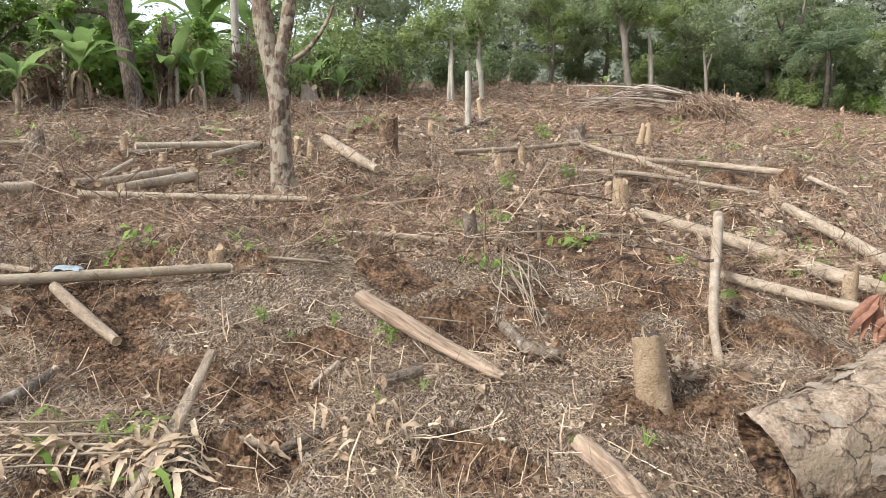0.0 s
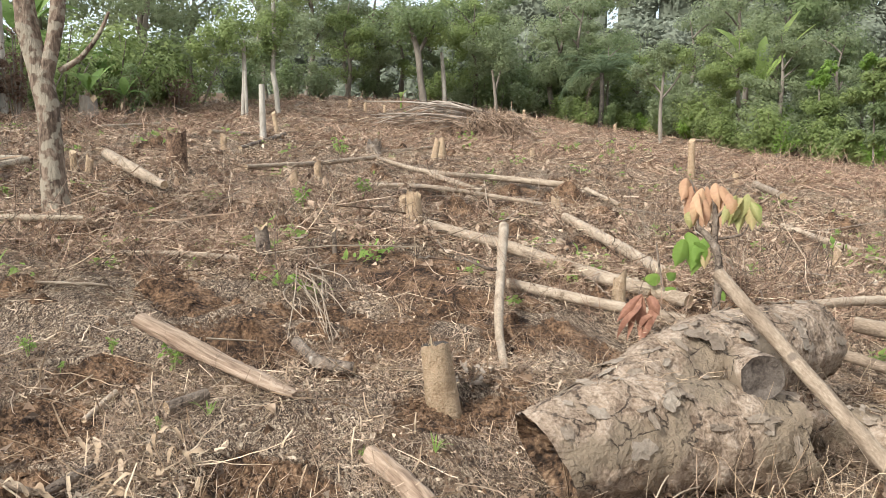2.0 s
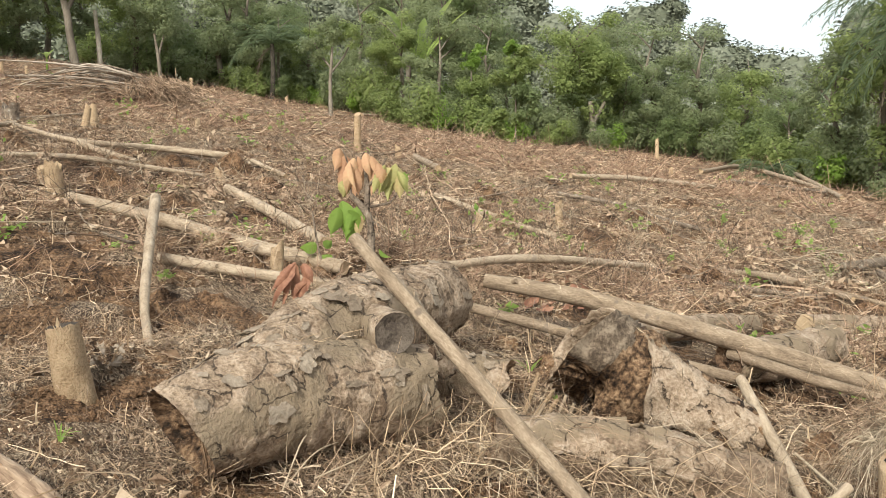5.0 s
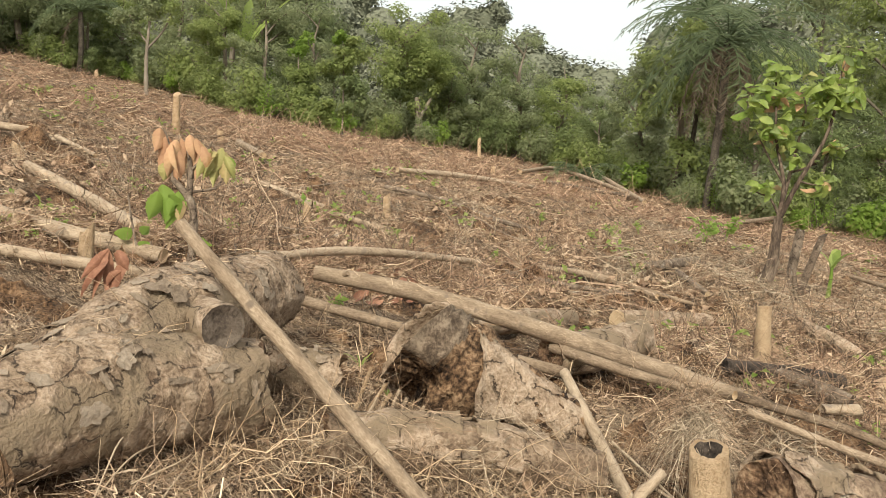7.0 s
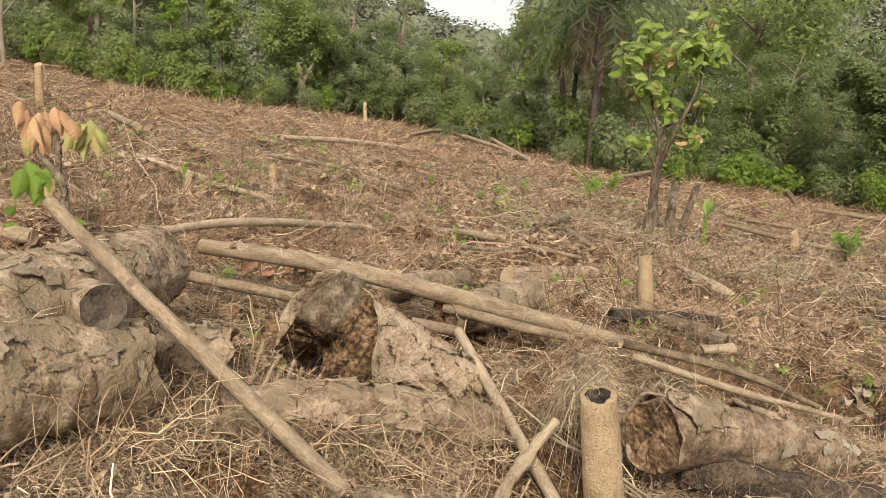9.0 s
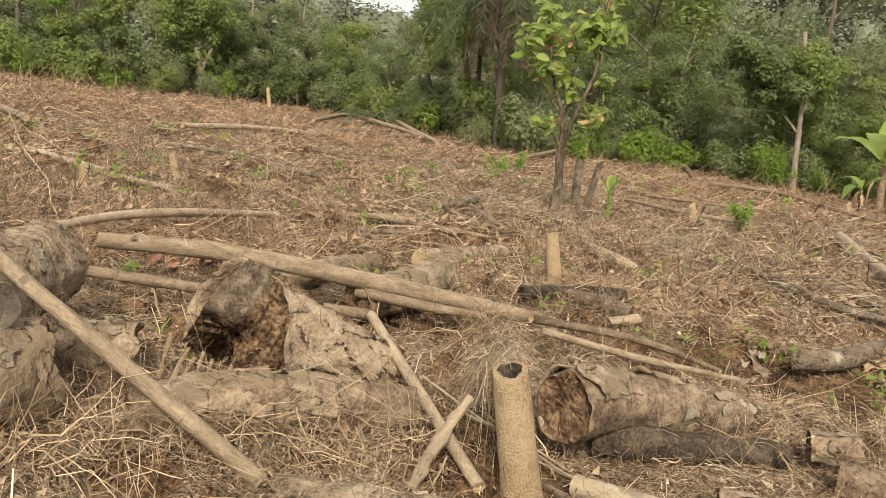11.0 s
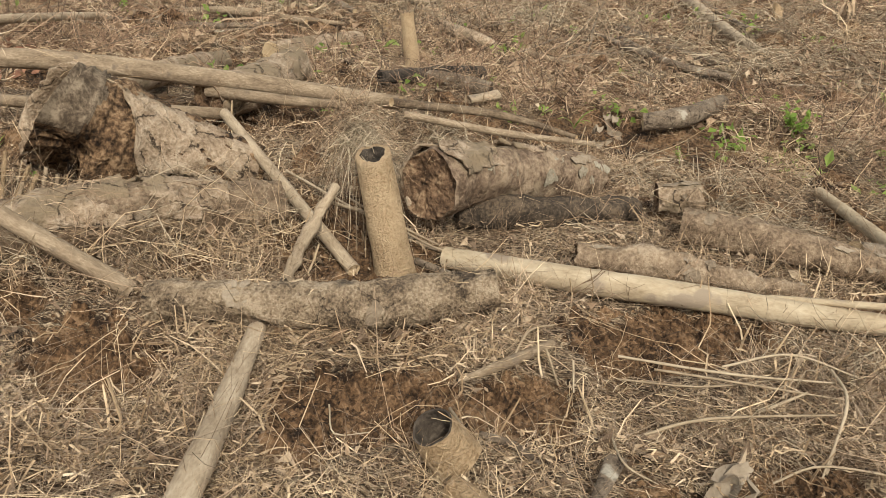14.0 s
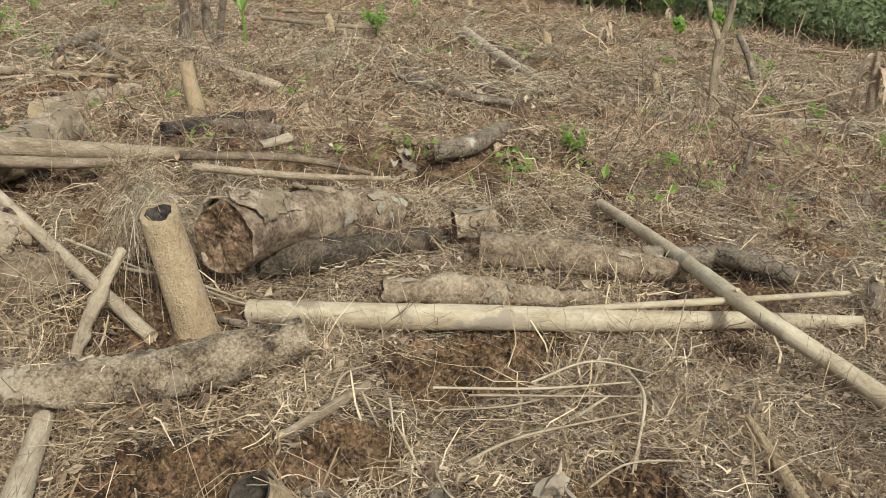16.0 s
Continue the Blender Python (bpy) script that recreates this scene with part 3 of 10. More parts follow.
def bark_plate(line, rad, t, seed, parent, base, mat=None, lift=0.007, size=(0.012, 0.045), name="bark_plate", arc=(-1.4, 1.4)):
    """A loose curled flake on a log's upper side, with a ragged outline."""
    rng = np.random.default_rng(seed)
    k = rng.integers(1, len(line) - 1)
    axis = t[k]
    side = np.cross(axis, (0, 0, 1.0))
    side /= np.linalg.norm(side) + 1e-9
    up = np.cross(side, axis)
    mid, w, h = rng.uniform(*arc), rng.uniform(*size), rng.uniform(*size) * 1.2
    curl = rng.uniform(0, 6.28)
    count = 18
    vs = [(0.0, 0.0, 0.002)]
    edge = 1 + 0.22 * np.sin(np.arange(count) / count * 12.57 + rng.uniform(0, 6)) + 0.15 * np.sin(np.arange(count) / count * 31.4 + rng.uniform(0, 6)) + 0.06 * rng.standard_normal(count)
    for ring in (0.5, 1.0):
        for j in range(count):
            a = 2 * math.pi * j / count
            f = ring * (edge[j] if ring == 1 else 1)
            vs.append((f * math.cos(a) * w, f * math.sin(a) * h, lift * ring**2 * max(0.0, math.cos(a - curl)) * rng.uniform(0.6, 1.6)))
    place = []
    for dx, dy, dz in vs:
        a = mid + dx / rad[k]
        place.append(line[k] + axis * dy + (rad[k] * 1.03 + dz + 0.002 * rng.random()) * (math.cos(a) * up + math.sin(a) * side))
    top = np.array(place) - base
    c = line[k] - base
    under = top - (top - c) / np.linalg.norm(top - c, axis=1)[:, None] * 0.004
    i = np.arange(count)
    j = (i + 1) % count
    tri = np.stack([np.zeros(count, int), 1 + i, 1 + j], -1)
    q = np.stack([1 + i, 1 + count + i, 1 + count + j, 1 + j], -1)
    m = len(top)
    rim = np.stack([1 + count + i, m + 1 + count + i, m + 1 + count + j, 1 + count + j], -1)
    part(name, mesh_of(name, np.concatenate([top, under]), [tri, np.concatenate([q, rim])], mat or BARK_PLATE), parent)


def bark_shell(line, rad, t, span, arc, seed, parent, base, mat, thick=0.012, skew=0.0):
    """A sheet of bark still clinging to part of a decayed log, with torn edges; skew: how much later it starts at its lower side."""
    rng = np.random.default_rng(seed)
    rows, count = 26, 30
    at_ = np.linspace(0, 1, len(line))
    outer, centre = [], []
    for i in range(rows + 1):
        for j in range(count + 1):
            f = j / count
            start = span[0] + skew * min(max((f - 0.54) / 0.46, 0), 1) + 0.05 * float(value_noise(np.array(f * 9.0), np.array(0.5), seed)) + 0.02 * float(value_noise(np.array(f * 30.0), np.array(1.5), seed))
            u = start + (span[1] - start) * i / rows
            c = np.array([np.interp(u, at_, line[:, d]) for d in range(3)])
            ax = np.array([np.interp(u, at_, t[:, d]) for d in range(3)])
            side = np.cross(ax, (0, 0, 1.0))
            side /= np.linalg.norm(side) + 1e-9
            up = np.cross(side, ax)
            lo = arc[0] + 16 * float(value_noise(np.array(u * 7.0), np.array(2.5), seed))
            hi = arc[1] + 18 * float(value_noise(np.array(u * 8.0), np.array(3.5), seed)) + 6 * float(value_noise(np.array(u * 30.0), np.array(4.5), seed))
            a = radians(lo + (hi - lo) * f)
            r = np.interp(u, at_, rad) * (1.13 + 0.02 * float(value_noise(np.array(a * 3.0), np.array(u * 9), seed))) + 0.012 * ((j in (0, count)) + (i in (0, rows))) * rng.random()
            r += 0.006 * math.floor(3 * float(value_noise(np.array(a * 6.0), np.array(u * 14), seed + 5)))
            outer.append(c + r * (math.cos(a) * up + math.sin(a) * side))
            centre.append(c)
    outer, centre = np.array(outer) - base, np.array(centre) - base
    inner = outer - (outer - centre) / np.linalg.norm(outer - centre, axis=1)[:, None] * thick
    idx = np.arange(len(outer)).reshape(-1, count + 1)
    f = np.stack([idx[:-1, :-1], idx[1:, :-1], idx[1:, 1:], idx[:-1, 1:]], -1).reshape(-1, 4)
    m = len(outer)
    rims = [np.stack([e[:-1], e[1:], e[1:] + m, e[:-1] + m], -1) for e in (idx[0], idx[-1], idx[:, 0], idx[:, -1])]
    part("bark_sheet", mesh_of("bark_sheet", np.concatenate([outer, inner]), np.concatenate([f, f[:, ::-1] + m, *rims]), mat, smooth=True), parent, "grey flaking bark sheet with torn edges")


def with_grain(me, line, rad, seg):
    """Unrolled lengthwise coordinates for the grain of a round stem."""
    far = np.concatenate([[0], np.cumsum(np.linalg.norm(np.diff(line, axis=0), axis=1))])
    ang = np.linspace(0, 2 * math.pi, seg, endpoint=False)
    shift = float(line[0][0] * 7.3 + line[0][1] * 3.1)
    g = np.stack([np.repeat(far[:, None] + shift, seg, 1), rad[:, None] * np.cos(ang)[None] + shift, rad[:, None] * np.sin(ang)[None]], -1).astype(np.float32)
    me.attributes.new("grain", "FLOAT_VECTOR", "POINT").data.foreach_set("vector", g.ravel())
    return me


LOG_SEED = [100]
BURIED = []


def settled(points, radii):
    """Points of a lying stem, lifted where the lumpy ground would swallow them."""
    p, lift = np.array(points, float), 0.0
    u = np.linspace(0, 1, 9)
    at_ = np.linspace(0, 1, len(p))
    x, y, z = (np.interp(u, at_, p[:, d]) for d in range(3))
    need = ground_z(x, y) + 0.75 * np.interp(u, at_, radii) - z
    lift = np.sort(need)[-3:].mean()
    p[:, 2] += max(lift, 0.0)
    return [tuple(q) for q in p]


def log(points, radii, label, name="fallen_pole", category="log", mat=None, ends=("cut", "cut"), lumps=0.06, seg=12, step=0.1, rings=0.0, plates=0, group="", squash=1.0, cut=None, inset=-0.006, jag=None, knots=0, stub=None, shell=(), flake=0.0, slant=0.0, fungi=0, tilt=0.0, ridge=0.0, lichen=0, carve=0.0):
    """A felled stem: bark body, two end faces, loose flakes and stubs."""
    LOG_SEED[0] += 1
    seed = LOG_SEED[0]
    mat = mat or POLE
    if category == "log" and math.hypot(points[0][0], points[0][1]) > 4.6:
        points = settled(points, radii)
    base = np.array(points[0], float)
    ob = thing(name, base, label, category, group)
    broken = [radii[0] * 0.4 if ends[0] == "broken" else 0.0, radii[-1] * 0.4 if ends[1] == "broken" else 0.0]
    v, q, loops, line, rad, t = tube(points, radii, seg, step, lumps, seed, rings, squash, jag or broken, flake, ridge)
    if slant or tilt:
        v = v.reshape(len(line), -1, 3)
        side = np.cross(t[0], (0, 0, 1.0))
        side /= np.linalg.norm(side)
        s = np.linalg.norm(line - line[0], axis=1)
        fall = np.clip(1 - s / (2.4 * (abs(slant) + abs(tilt)) * rad[0]), 0, 1)
        off = v - line[:, None]
        v += t[0] * ((slant * (off @ side) - tilt * (off @ np.cross(side, t[0]))) * fall[:, None])[..., None]
        loops = (v[0].copy(), v[-1].copy())
        v = v.reshape(-1, 3)
    which = None
    if carve:
        v = v.reshape(len(line), -1, 3)
        side = np.cross(t[0], (0, 0, 1.0))
        side /= np.linalg.norm(side)
        off = v - line[:, None]
        way = off / np.linalg.norm(off, axis=2)[..., None]
        s = np.linalg.norm(line - line[0], axis=1)[:, None]
        rag = 0.12 * value_noise(way @ side * 5 + 3, s * 14, seed + 40) + 0.06 * value_noise(way @ side * 16, s * 40, seed + 41)
        gap = np.clip((way @ (0.62 * side - 0.78 * np.array([0, 0, 1.0])) + rag - 0.35) / 0.25, 0, 1) * np.clip((carve + 0.8 * rag - s) / 0.1, 0, 1)
        v -= off * (0.52 * gap)[..., None]
        sawn = (s - 0.1 * (way @ np.array([0, 0, 1.0])) + 0.4 * rag < 0.1) & (gap < 0.3)
        which = np.where(sawn.reshape(-1)[q].mean(1) > 0.5, 1, 0)
        loops = (v[0].copy(), v[-1].copy())
        v = v.reshape(-1, 3)
    part("bark" if plates else "stem", with_grain(mesh_of("bark", v - base, q, [mat, SAWN] if carve else mat, which, smooth=True), line, rad, seg), ob)
    BURIED.append((line, rad))
    for k in (0, 1):
        if ends[k] == "rotten":
            cv, cf, which = rotten_face(loops[k], t[-k] * (1 if k else -1), (radii[0], radii[-1])[k] * 1.5, seed)
            part("cut_end", mesh_of("cut_end", cv - base, cf, [SAWN, ORANGE_ROT], which), ob, "grey sawn end rotted into a brown hollow")
            continue
        if ends[k] == "hollow":
            cv, cf = cavity(loops[k], t[-k] * (1 if k else -1), (radii[0], radii[-1])[k] * 2.2)
        elif ends[k] != "cut" and seg > 30:
            cv, cf = torn_face(loops[k], t[-k] * (1 if k else -1), inset * 6, seed + k)
        else:
            cv, cf = cap(loops[k], t[-k] * (1 if k else -1), inset * {"rough": 5}.get(ends[k], 1), seed + k)
        part("cut_end", mesh_of("cut_end", cv - base, cf, cut or (OLD_CUT if ends[k] != "cut" else CUT_WOOD)), ob)
    for k in range(plates):
        bark_plate(line, rad, t, seed * 50 + k, ob, base)
    for k in range(lichen):
        bark_plate(line, rad, t, seed * 70 + k, ob, base, LICHEN, 0.003, (0.014, 0.034), "lichen_patch", (0.1, 1.6))
    for k, (span, arc, skew) in enumerate(shell):
        bark_shell(line, rad, t, span, arc, seed + 7 * k, ob, base, BIG_BARK, skew=skew)
    if stub:
        sv, sq, sl, _, _, st = tube([stub[0], stub[1]], [stub[2] * 1.15, stub[2]], 18, 0.03, 0.08, seed)
        branch = part("branch_stub", mesh_of("branch_stub", sv - base, sq, mat, smooth=True), ob)
        cv, cf = cap(sl[1], st[-1], -0.012, seed)
        part("cut_face", mesh_of("cut_face", cv - base, cf, OLD_CUT), branch, "dark weathered cut face")
    rng = np.random.default_rng(seed)
    for k in range(fungi):
        mid = loops[0].mean(0)
        at = mid + (loops[0][int(seg * (0.1 + 0.13 * k)) % seg] - mid) * rng.uniform(0.35, 0.8) - t[0] * 0.004
        side = np.cross(t[0], (0, 0, 1.0))
        side /= np.linalg.norm(side)
        half = [at + (math.cos(a) * side - 1.6 * math.sin(a) * t[0]) * 0.022 + np.array([0, 0, z]) for z in (0.0, 0.009) for a in np.linspace(0, math.pi, 8)]
        n8 = np.arange(7)
        rim = np.stack([n8, n8 + 1, n8 + 9, n8 + 8], -1)
        fan = np.concatenate([np.stack([0 * n8[1:], n8[1:], n8[1:] + 1], -1), np.stack([0 * n8[1:] + 8, n8[1:] + 8, n8[1:] + 9], -1)])
        part("bracket_fungus", mesh_of("bracket_fungus", np.array(half) - base, [rim, fan], HUSK), ob, "pale bracket fungus")
    for k in range(knots):
        i = rng.integers(2, max(3, len(line) - 2))
        a = rng.uniform(-1.2, 1.2)
        side = np.cross(t[i], (0, 0, 1.0))
        side /= np.linalg.norm(side) + 1e-9
        out = math.cos(a) * np.cross(side, t[i]) + math.sin(a) * side
        p0 = line[i] + out * rad[i] * 0.7
        kv, kq, kl, _, _, kt = tube([p0, p0 + out * rad[i] * rng.uniform(0.5, 0.9) + t[i] * rad[i] * 0.4], [rad[i] * 0.42, rad[i] * 0.3], 8, 0.03, 0.1, seed + k)
        cv, cf = cap(kl[1], kt[-1], -0.004, k)
        off = len(kv)
        part("branch_stub", mesh_of("branch_stub", np.concatenate([kv, cv]) - base, [np.concatenate([kq, cf[0] + off]), cf[1] + off], mat, smooth=True), ob)
    return ob


def stump(foot, height, radius, label, lean=(0, 0), top="slant", mat=None, name="tree_stump", group="stumps in the field", taper=0.9, seg=14, cut=None, fibres=0):
    """A short standing stem left after felling, with its cut face."""
    LOG_SEED[0] += 1
    seed = LOG_SEED[0]
    rng = np.random.default_rng(seed)
    foot = np.array(foot, float)
    ob = thing(name, foot, label, "stump", group)
    tip = foot + np.array([lean[0], lean[1], height])
    low = foot - np.array([lean[0], lean[1], height]) * (0.22 / height)
    v, q, loops, line, rad, t = tube([low, foot + (tip - foot) * 0.2, tip], [radius * 1.2, radius, radius * taper], seg, max(height / 7, 0.03), 0.05, seed)
    v = v.reshape(-1, seg, 3)
    a0 = rng.uniform(0, 6.28)
    ang = np.arange(seg) / seg * 2 * math.pi
    d = {"slant": 0.7 * radius * np.cos(ang - a0), "point": -radius * 2.6 * np.abs(np.sin((ang - a0) / 2)) ** 1.3, "flat": 0.05 * radius * rng.standard_normal(seg), "ragged": radius * (0.35 * np.sin(ang * 2 + a0) + 0.25 * np.sin(ang * 5 + 2 * a0) + 0.3 * (rng.random(seg) - 0.5)), "dish": 0.5 * (v[-1] - tip) @ (tip * (1, 1, 0) / np.linalg.norm(tip[:2])) + 0.05 * radius * np.sin(ang * 6 + a0), "hollow": radius * (0.18 * np.sin(ang * 3 + a0) + 0.12 * np.sin(ang * 7 + a0))}[top]
    axis = (tip - foot) / height
    v[-1] += d[:, None] * axis
    v[-2] += (0.5 * d)[:, None].clip(-height * 0.3, 0) * axis
    part("bark", mesh_of("bark", v.reshape(-1, 3) - foot, q, mat or STUMP, smooth=True), ob)
    cv, cf = cavity(v[-1], axis, radius * {"hollow": 1.6, "dish": 0.45}[top]) if top in ("hollow", "dish") else cap(v[-1], axis, -radius * 0.12, seed)
    which = None
    if top == "dish":
        spin = np.arange(seg)
        cv[seg:2 * seg] = cv[:seg].mean(0) + (cv[:seg] - cv[:seg].mean(0)) * (0.7 + 0.05 * np.sin(spin * 0.73) + 0.03 * np.sin(spin * 2.3))[:, None] + axis * 0.004
        cv[2 * seg:3 * seg] = cv[:seg].mean(0) + (cv[:seg] - cv[:seg].mean(0)) * 0.6 - axis * radius * (0.3 + 0.12 * np.sin(spin * 2.7))[:, None]
        which = np.concatenate([np.zeros(seg), np.ones(len(cf[0]) - seg + len(cf[1]))])
    face = cut or (ROT_WOOD if top == "hollow" else CUT_WOOD)
    part("cut_face", mesh_of("cut_face", cv - foot, cf, [mat or STUMP, face] if top == "dish" else face, which), ob)
    if fibres:
        vs, fs = [], []
        for k in range(fibres):
            a = rng.uniform(0, 6.28)
            p = tip + radius * taper * np.array([math.cos(a), math.sin(a), 0]) * 0.95
            w = np.array([-math.sin(a), math.cos(a), 0]) * rng.uniform(0.006, 0.02)
            h = np.array([rng.normal(0, 0.012), rng.normal(0, 0.012), rng.uniform(0.01, 0.05)])
            n = len(vs)
            vs += [p - w - axis * 0.04, p + w - axis * 0.04, p + h]
            fs.append((n, n + 1, n + 2))
        tagged(part("torn_fibre", mesh_of("torn_fibre", np.array(vs) - foot, np.array(fs), CUT_WOOD), ob), kind="stuff")
    return ob


# ---- leaves, straws and other many-piece meshes ----
def leaf_quads(place, size, rng, mat_count=1, droop=0.0, aspect=0.45, up=0.35, curl=0.12):
    """Folded leaves of random turn at the given places: verts and quads (two a leaf)."""
    n = len(place)
    d = rng.standard_normal((n, 3))
    d[:, 2] = d[:, 2] * 0.6 - droop
    d /= np.linalg.norm(d, axis=1)[:, None]
    nrm = rng.standard_normal((n, 3)) * 0.6 + np.array([0, 0, up * 3])
    side = np.cross(d, nrm)
    side /= np.linalg.norm(side, axis=1)[:, None] + 1e-9
    nrm = np.cross(side, d)
    s = (size * rng.uniform(0.6, 1.3, n))[:, None]
    w = side * s * aspect
    v = np.stack([place, place + d * s * 0.45 + w + nrm * s * curl * rng.uniform(0, 2, (n, 1)), place + d * s * 0.5, place + d * s * 0.9 + nrm * s * curl * rng.normal(0, 1.2, (n, 1)), place + d * s * 0.45 - w + nrm * s * curl * rng.uniform(0, 2, (n, 1))], 1)
    idx = np.arange(n)[:, None] * 5
    f = np.concatenate([idx + [0, 1, 3, 2], idx + [0, 2, 3, 4]])
    return v.reshape(-1, 3), f


def strands(start, way, length, width, rng, bend=0.35, segs=3, flat=False, kink=0.07):
    """Thin curved stems: ribbons, or three-sided rods."""
    n = len(start)
    way = way / (np.linalg.norm(way, axis=1)[:, None] + 1e-9)
    curl = rng.standard_normal((n, 3)) * bend
    side = np.cross(way, rng.standard_normal((n, 3)))
    side /= np.linalg.norm(side, axis=1)[:, None] + 1e-9
    up = np.cross(side, way)
    ts = np.linspace(0, 1, segs + 1)
    mid = start[:, None] + (way[:, None] * ts[None, :, None] + curl[:, None] * (ts * ts)[None, :, None] * 0.5) * length[:, None, None]
    if kink and segs > 1:
        mid[:, 1:] += rng.standard_normal((n, segs, 3)) * np.array([1, 1, 0.6]) * (length * kink)[:, None, None]
    w = width[:, None, None] * (1 - 0.45 * ts)[None, :, None] * 0.5
    around = 2 if flat else 3
    if flat:
        ring = np.stack([mid + side[:, None] * w, mid - side[:, None] * w], 2)
    else:
        ring = np.stack([mid + (math.cos(a) * side[:, None] + math.sin(a) * up[:, None]) * w for a in (0.3, 2.39, 4.49)], 2)
    idx = np.arange(n * (segs + 1) * around).reshape(n, segs + 1, around)
    a, b = idx[:, :-1], idx[:, 1:]
    if flat:
        q = np.stack([a[..., 0], a[..., 1], b[..., 1], b[..., 0]], -1)
    else:
        q = np.stack([a, np.roll(a, -1, 2), np.roll(b, -1, 2), b], -1)
    return ring.reshape(-1, 3), q.reshape(-1, 4)


def stuff(name, pieces, mat, label, category):
    """One object of many loose pieces from (verts, faces) pairs."""
    vs, fs, n = [], [], 0
    for v, f in pieces:
        vs.append(v)
        fs.append(f + n)
        n += len(v)
    ob = new(name, mesh_of(name, np.concatenate(vs), fs, mat))
    return tagged(ob, label, category, kind="stuff")


# ---- the hillside ----
def hillside():
    rings = np.concatenate([[0.0], np.geomspace(0.9, 45, 215), np.geomspace(46, 500, 12)])
    count = 540
    ang = np.radians(np.concatenate([np.linspace(-48, 135, 480, endpoint=False), np.linspace(135, 312, 60, endpoint=False)]))
    x, y = rings[:, None] * np.sin(ang), rings[:, None] * np.cos(ang)
    v = np.stack([x, y, ground_z(x, y)], -1).reshape(-1, 3)
    idx = np.arange(len(rings) * count).reshape(len(rings), count)
    a, b = idx[:-1], idx[1:]
    f = np.stack([a, b, np.roll(b, -1, 1), np.roll(a, -1, 1)], -1).reshape(-1, 4)
    me = mesh_of("ground", v, f, GROUND, smooth=True)
    me.attributes.new("dug", "FLOAT", "POINT").data.foreach_set("value", bare(v[:, 0], v[:, 1]).astype(np.float32))
    return tagged(new("ground", me), "brown dug soil hillside under dry cut litter", "ground", kind="structure")


hillside()
FIELD = (-48.0, 132.0)
EDGE_AT = [-60, -29, -23, -16, -8, -3, 3, 8, 28, 34, 40, 45, 52, 57, 62, 68, 75, 80, 90, 98, 106, 116, 150]
EDGE_FAR = [19, 20, 21, 24, 30, 37, 50, 56, 56, 42, 41, 45, 51, 49, 36, 31, 36, 40, 38, 37, 27, 24, 22]


def edge_far(az):
    return np.interp(az, EDGE_AT, EDGE_FAR)


def patchy(x, y):
    """How much thinner the litter lies here and there."""
    return np.clip(0.3 + 0.75 * value_noise(x * 1.3, y * 1.3, 21) + 0.5 * value_noise(x * 4.1, y * 4.1, 22), 0, 0.93)


def scatter(n, near, far, rng, power=1.0, covered=0.7):
    """Places over the cut field, thinning out with distance and on bare soil."""
    m = n * 3
    az = rng.uniform(*FIELD, m)
    u = rng.random(m)
    r = near * (far / near) ** u if power == 1.0 else near + (far - near) * u**power
    ok = r < edge_far(az) + 1.5
    x, y = r * np.sin(np.radians(az)), r * np.cos(np.radians(az))
    ok &= rng.random(m) > covered * bare(x, y) + patchy(x, y)
    x, y, r = x[ok][:n], y[ok][:n], r[ok][:n]
    return np.stack([x, y, ground_z(x, y)], -1), r


def flat_way(n, rng, rise=0.25):
    a = rng.uniform(0, 2 * math.pi, n)
    return np.stack([np.cos(a), np.sin(a), np.abs(rng.normal(0, rise, n)) - 0.04], -1)


def cheap_leaves(place, size, rng, droop=0.1, aspect=0.4, out=None):
    """Single folded quads for leaves far off."""
    n = len(place)
    d = rng.standard_normal((n, 3))
    d[:, 2] = d[:, 2] * 0.7 - droop
    d /= np.linalg.norm(d, axis=1)[:, None]
    nrm = rng.standard_normal((n, 3)) * 0.55 + np.array([0, 0, 0.6]) + (0 if out is None else out)
    side = np.cross(d, nrm)
    side /= np.linalg.norm(side, axis=1)[:, None] + 1e-9
    nrm = np.cross(side, d)
    s = (size * rng.uniform(0.6, 1.4, n))[:, None]
    v = np.stack([place, place + d * s * 0.5 + side * s * aspect + nrm * s * 0.12, place + d * s, place + d * s * 0.5 - side * s * aspect + nrm * s * 0.12], 1)
    return v.reshape(-1, 3), np.arange(4 * n).reshape(-1, 4)


def tri_leaves(place, size, rng, droop=0.1, aspect=0.32, out=None, loose=0.4):
    """Single pointed three-cornered leaves or scraps."""
    n = len(place)
    d = rng.standard_normal((n, 3))
    d[:, 2] = d[:, 2] * 0.7 - droop
    nrm = rng.standard_normal((n, 3)) * loose + np.array([0, 0, 0.7]) + (0 if out is None else out)
    side = np.cross(d, nrm)
    side /= np.linalg.norm(side, axis=1)[:, None] + 1e-9
    d = np.cross(nrm, side)
    d /= np.linalg.norm(d, axis=1)[:, None] + 1e-9
    s = (size * rng.uniform(0.6, 1.4, n))[:, None]
    v = np.stack([place - d * s * 0.4 + side * s * aspect, place - d * s * 0.4 * rng.uniform(0.2, 1, (n, 1)) - side * s * aspect, place + d * s * 0.6], 1)
    return v.reshape(-1, 3), np.arange(3 * n).reshape(-1, 3)


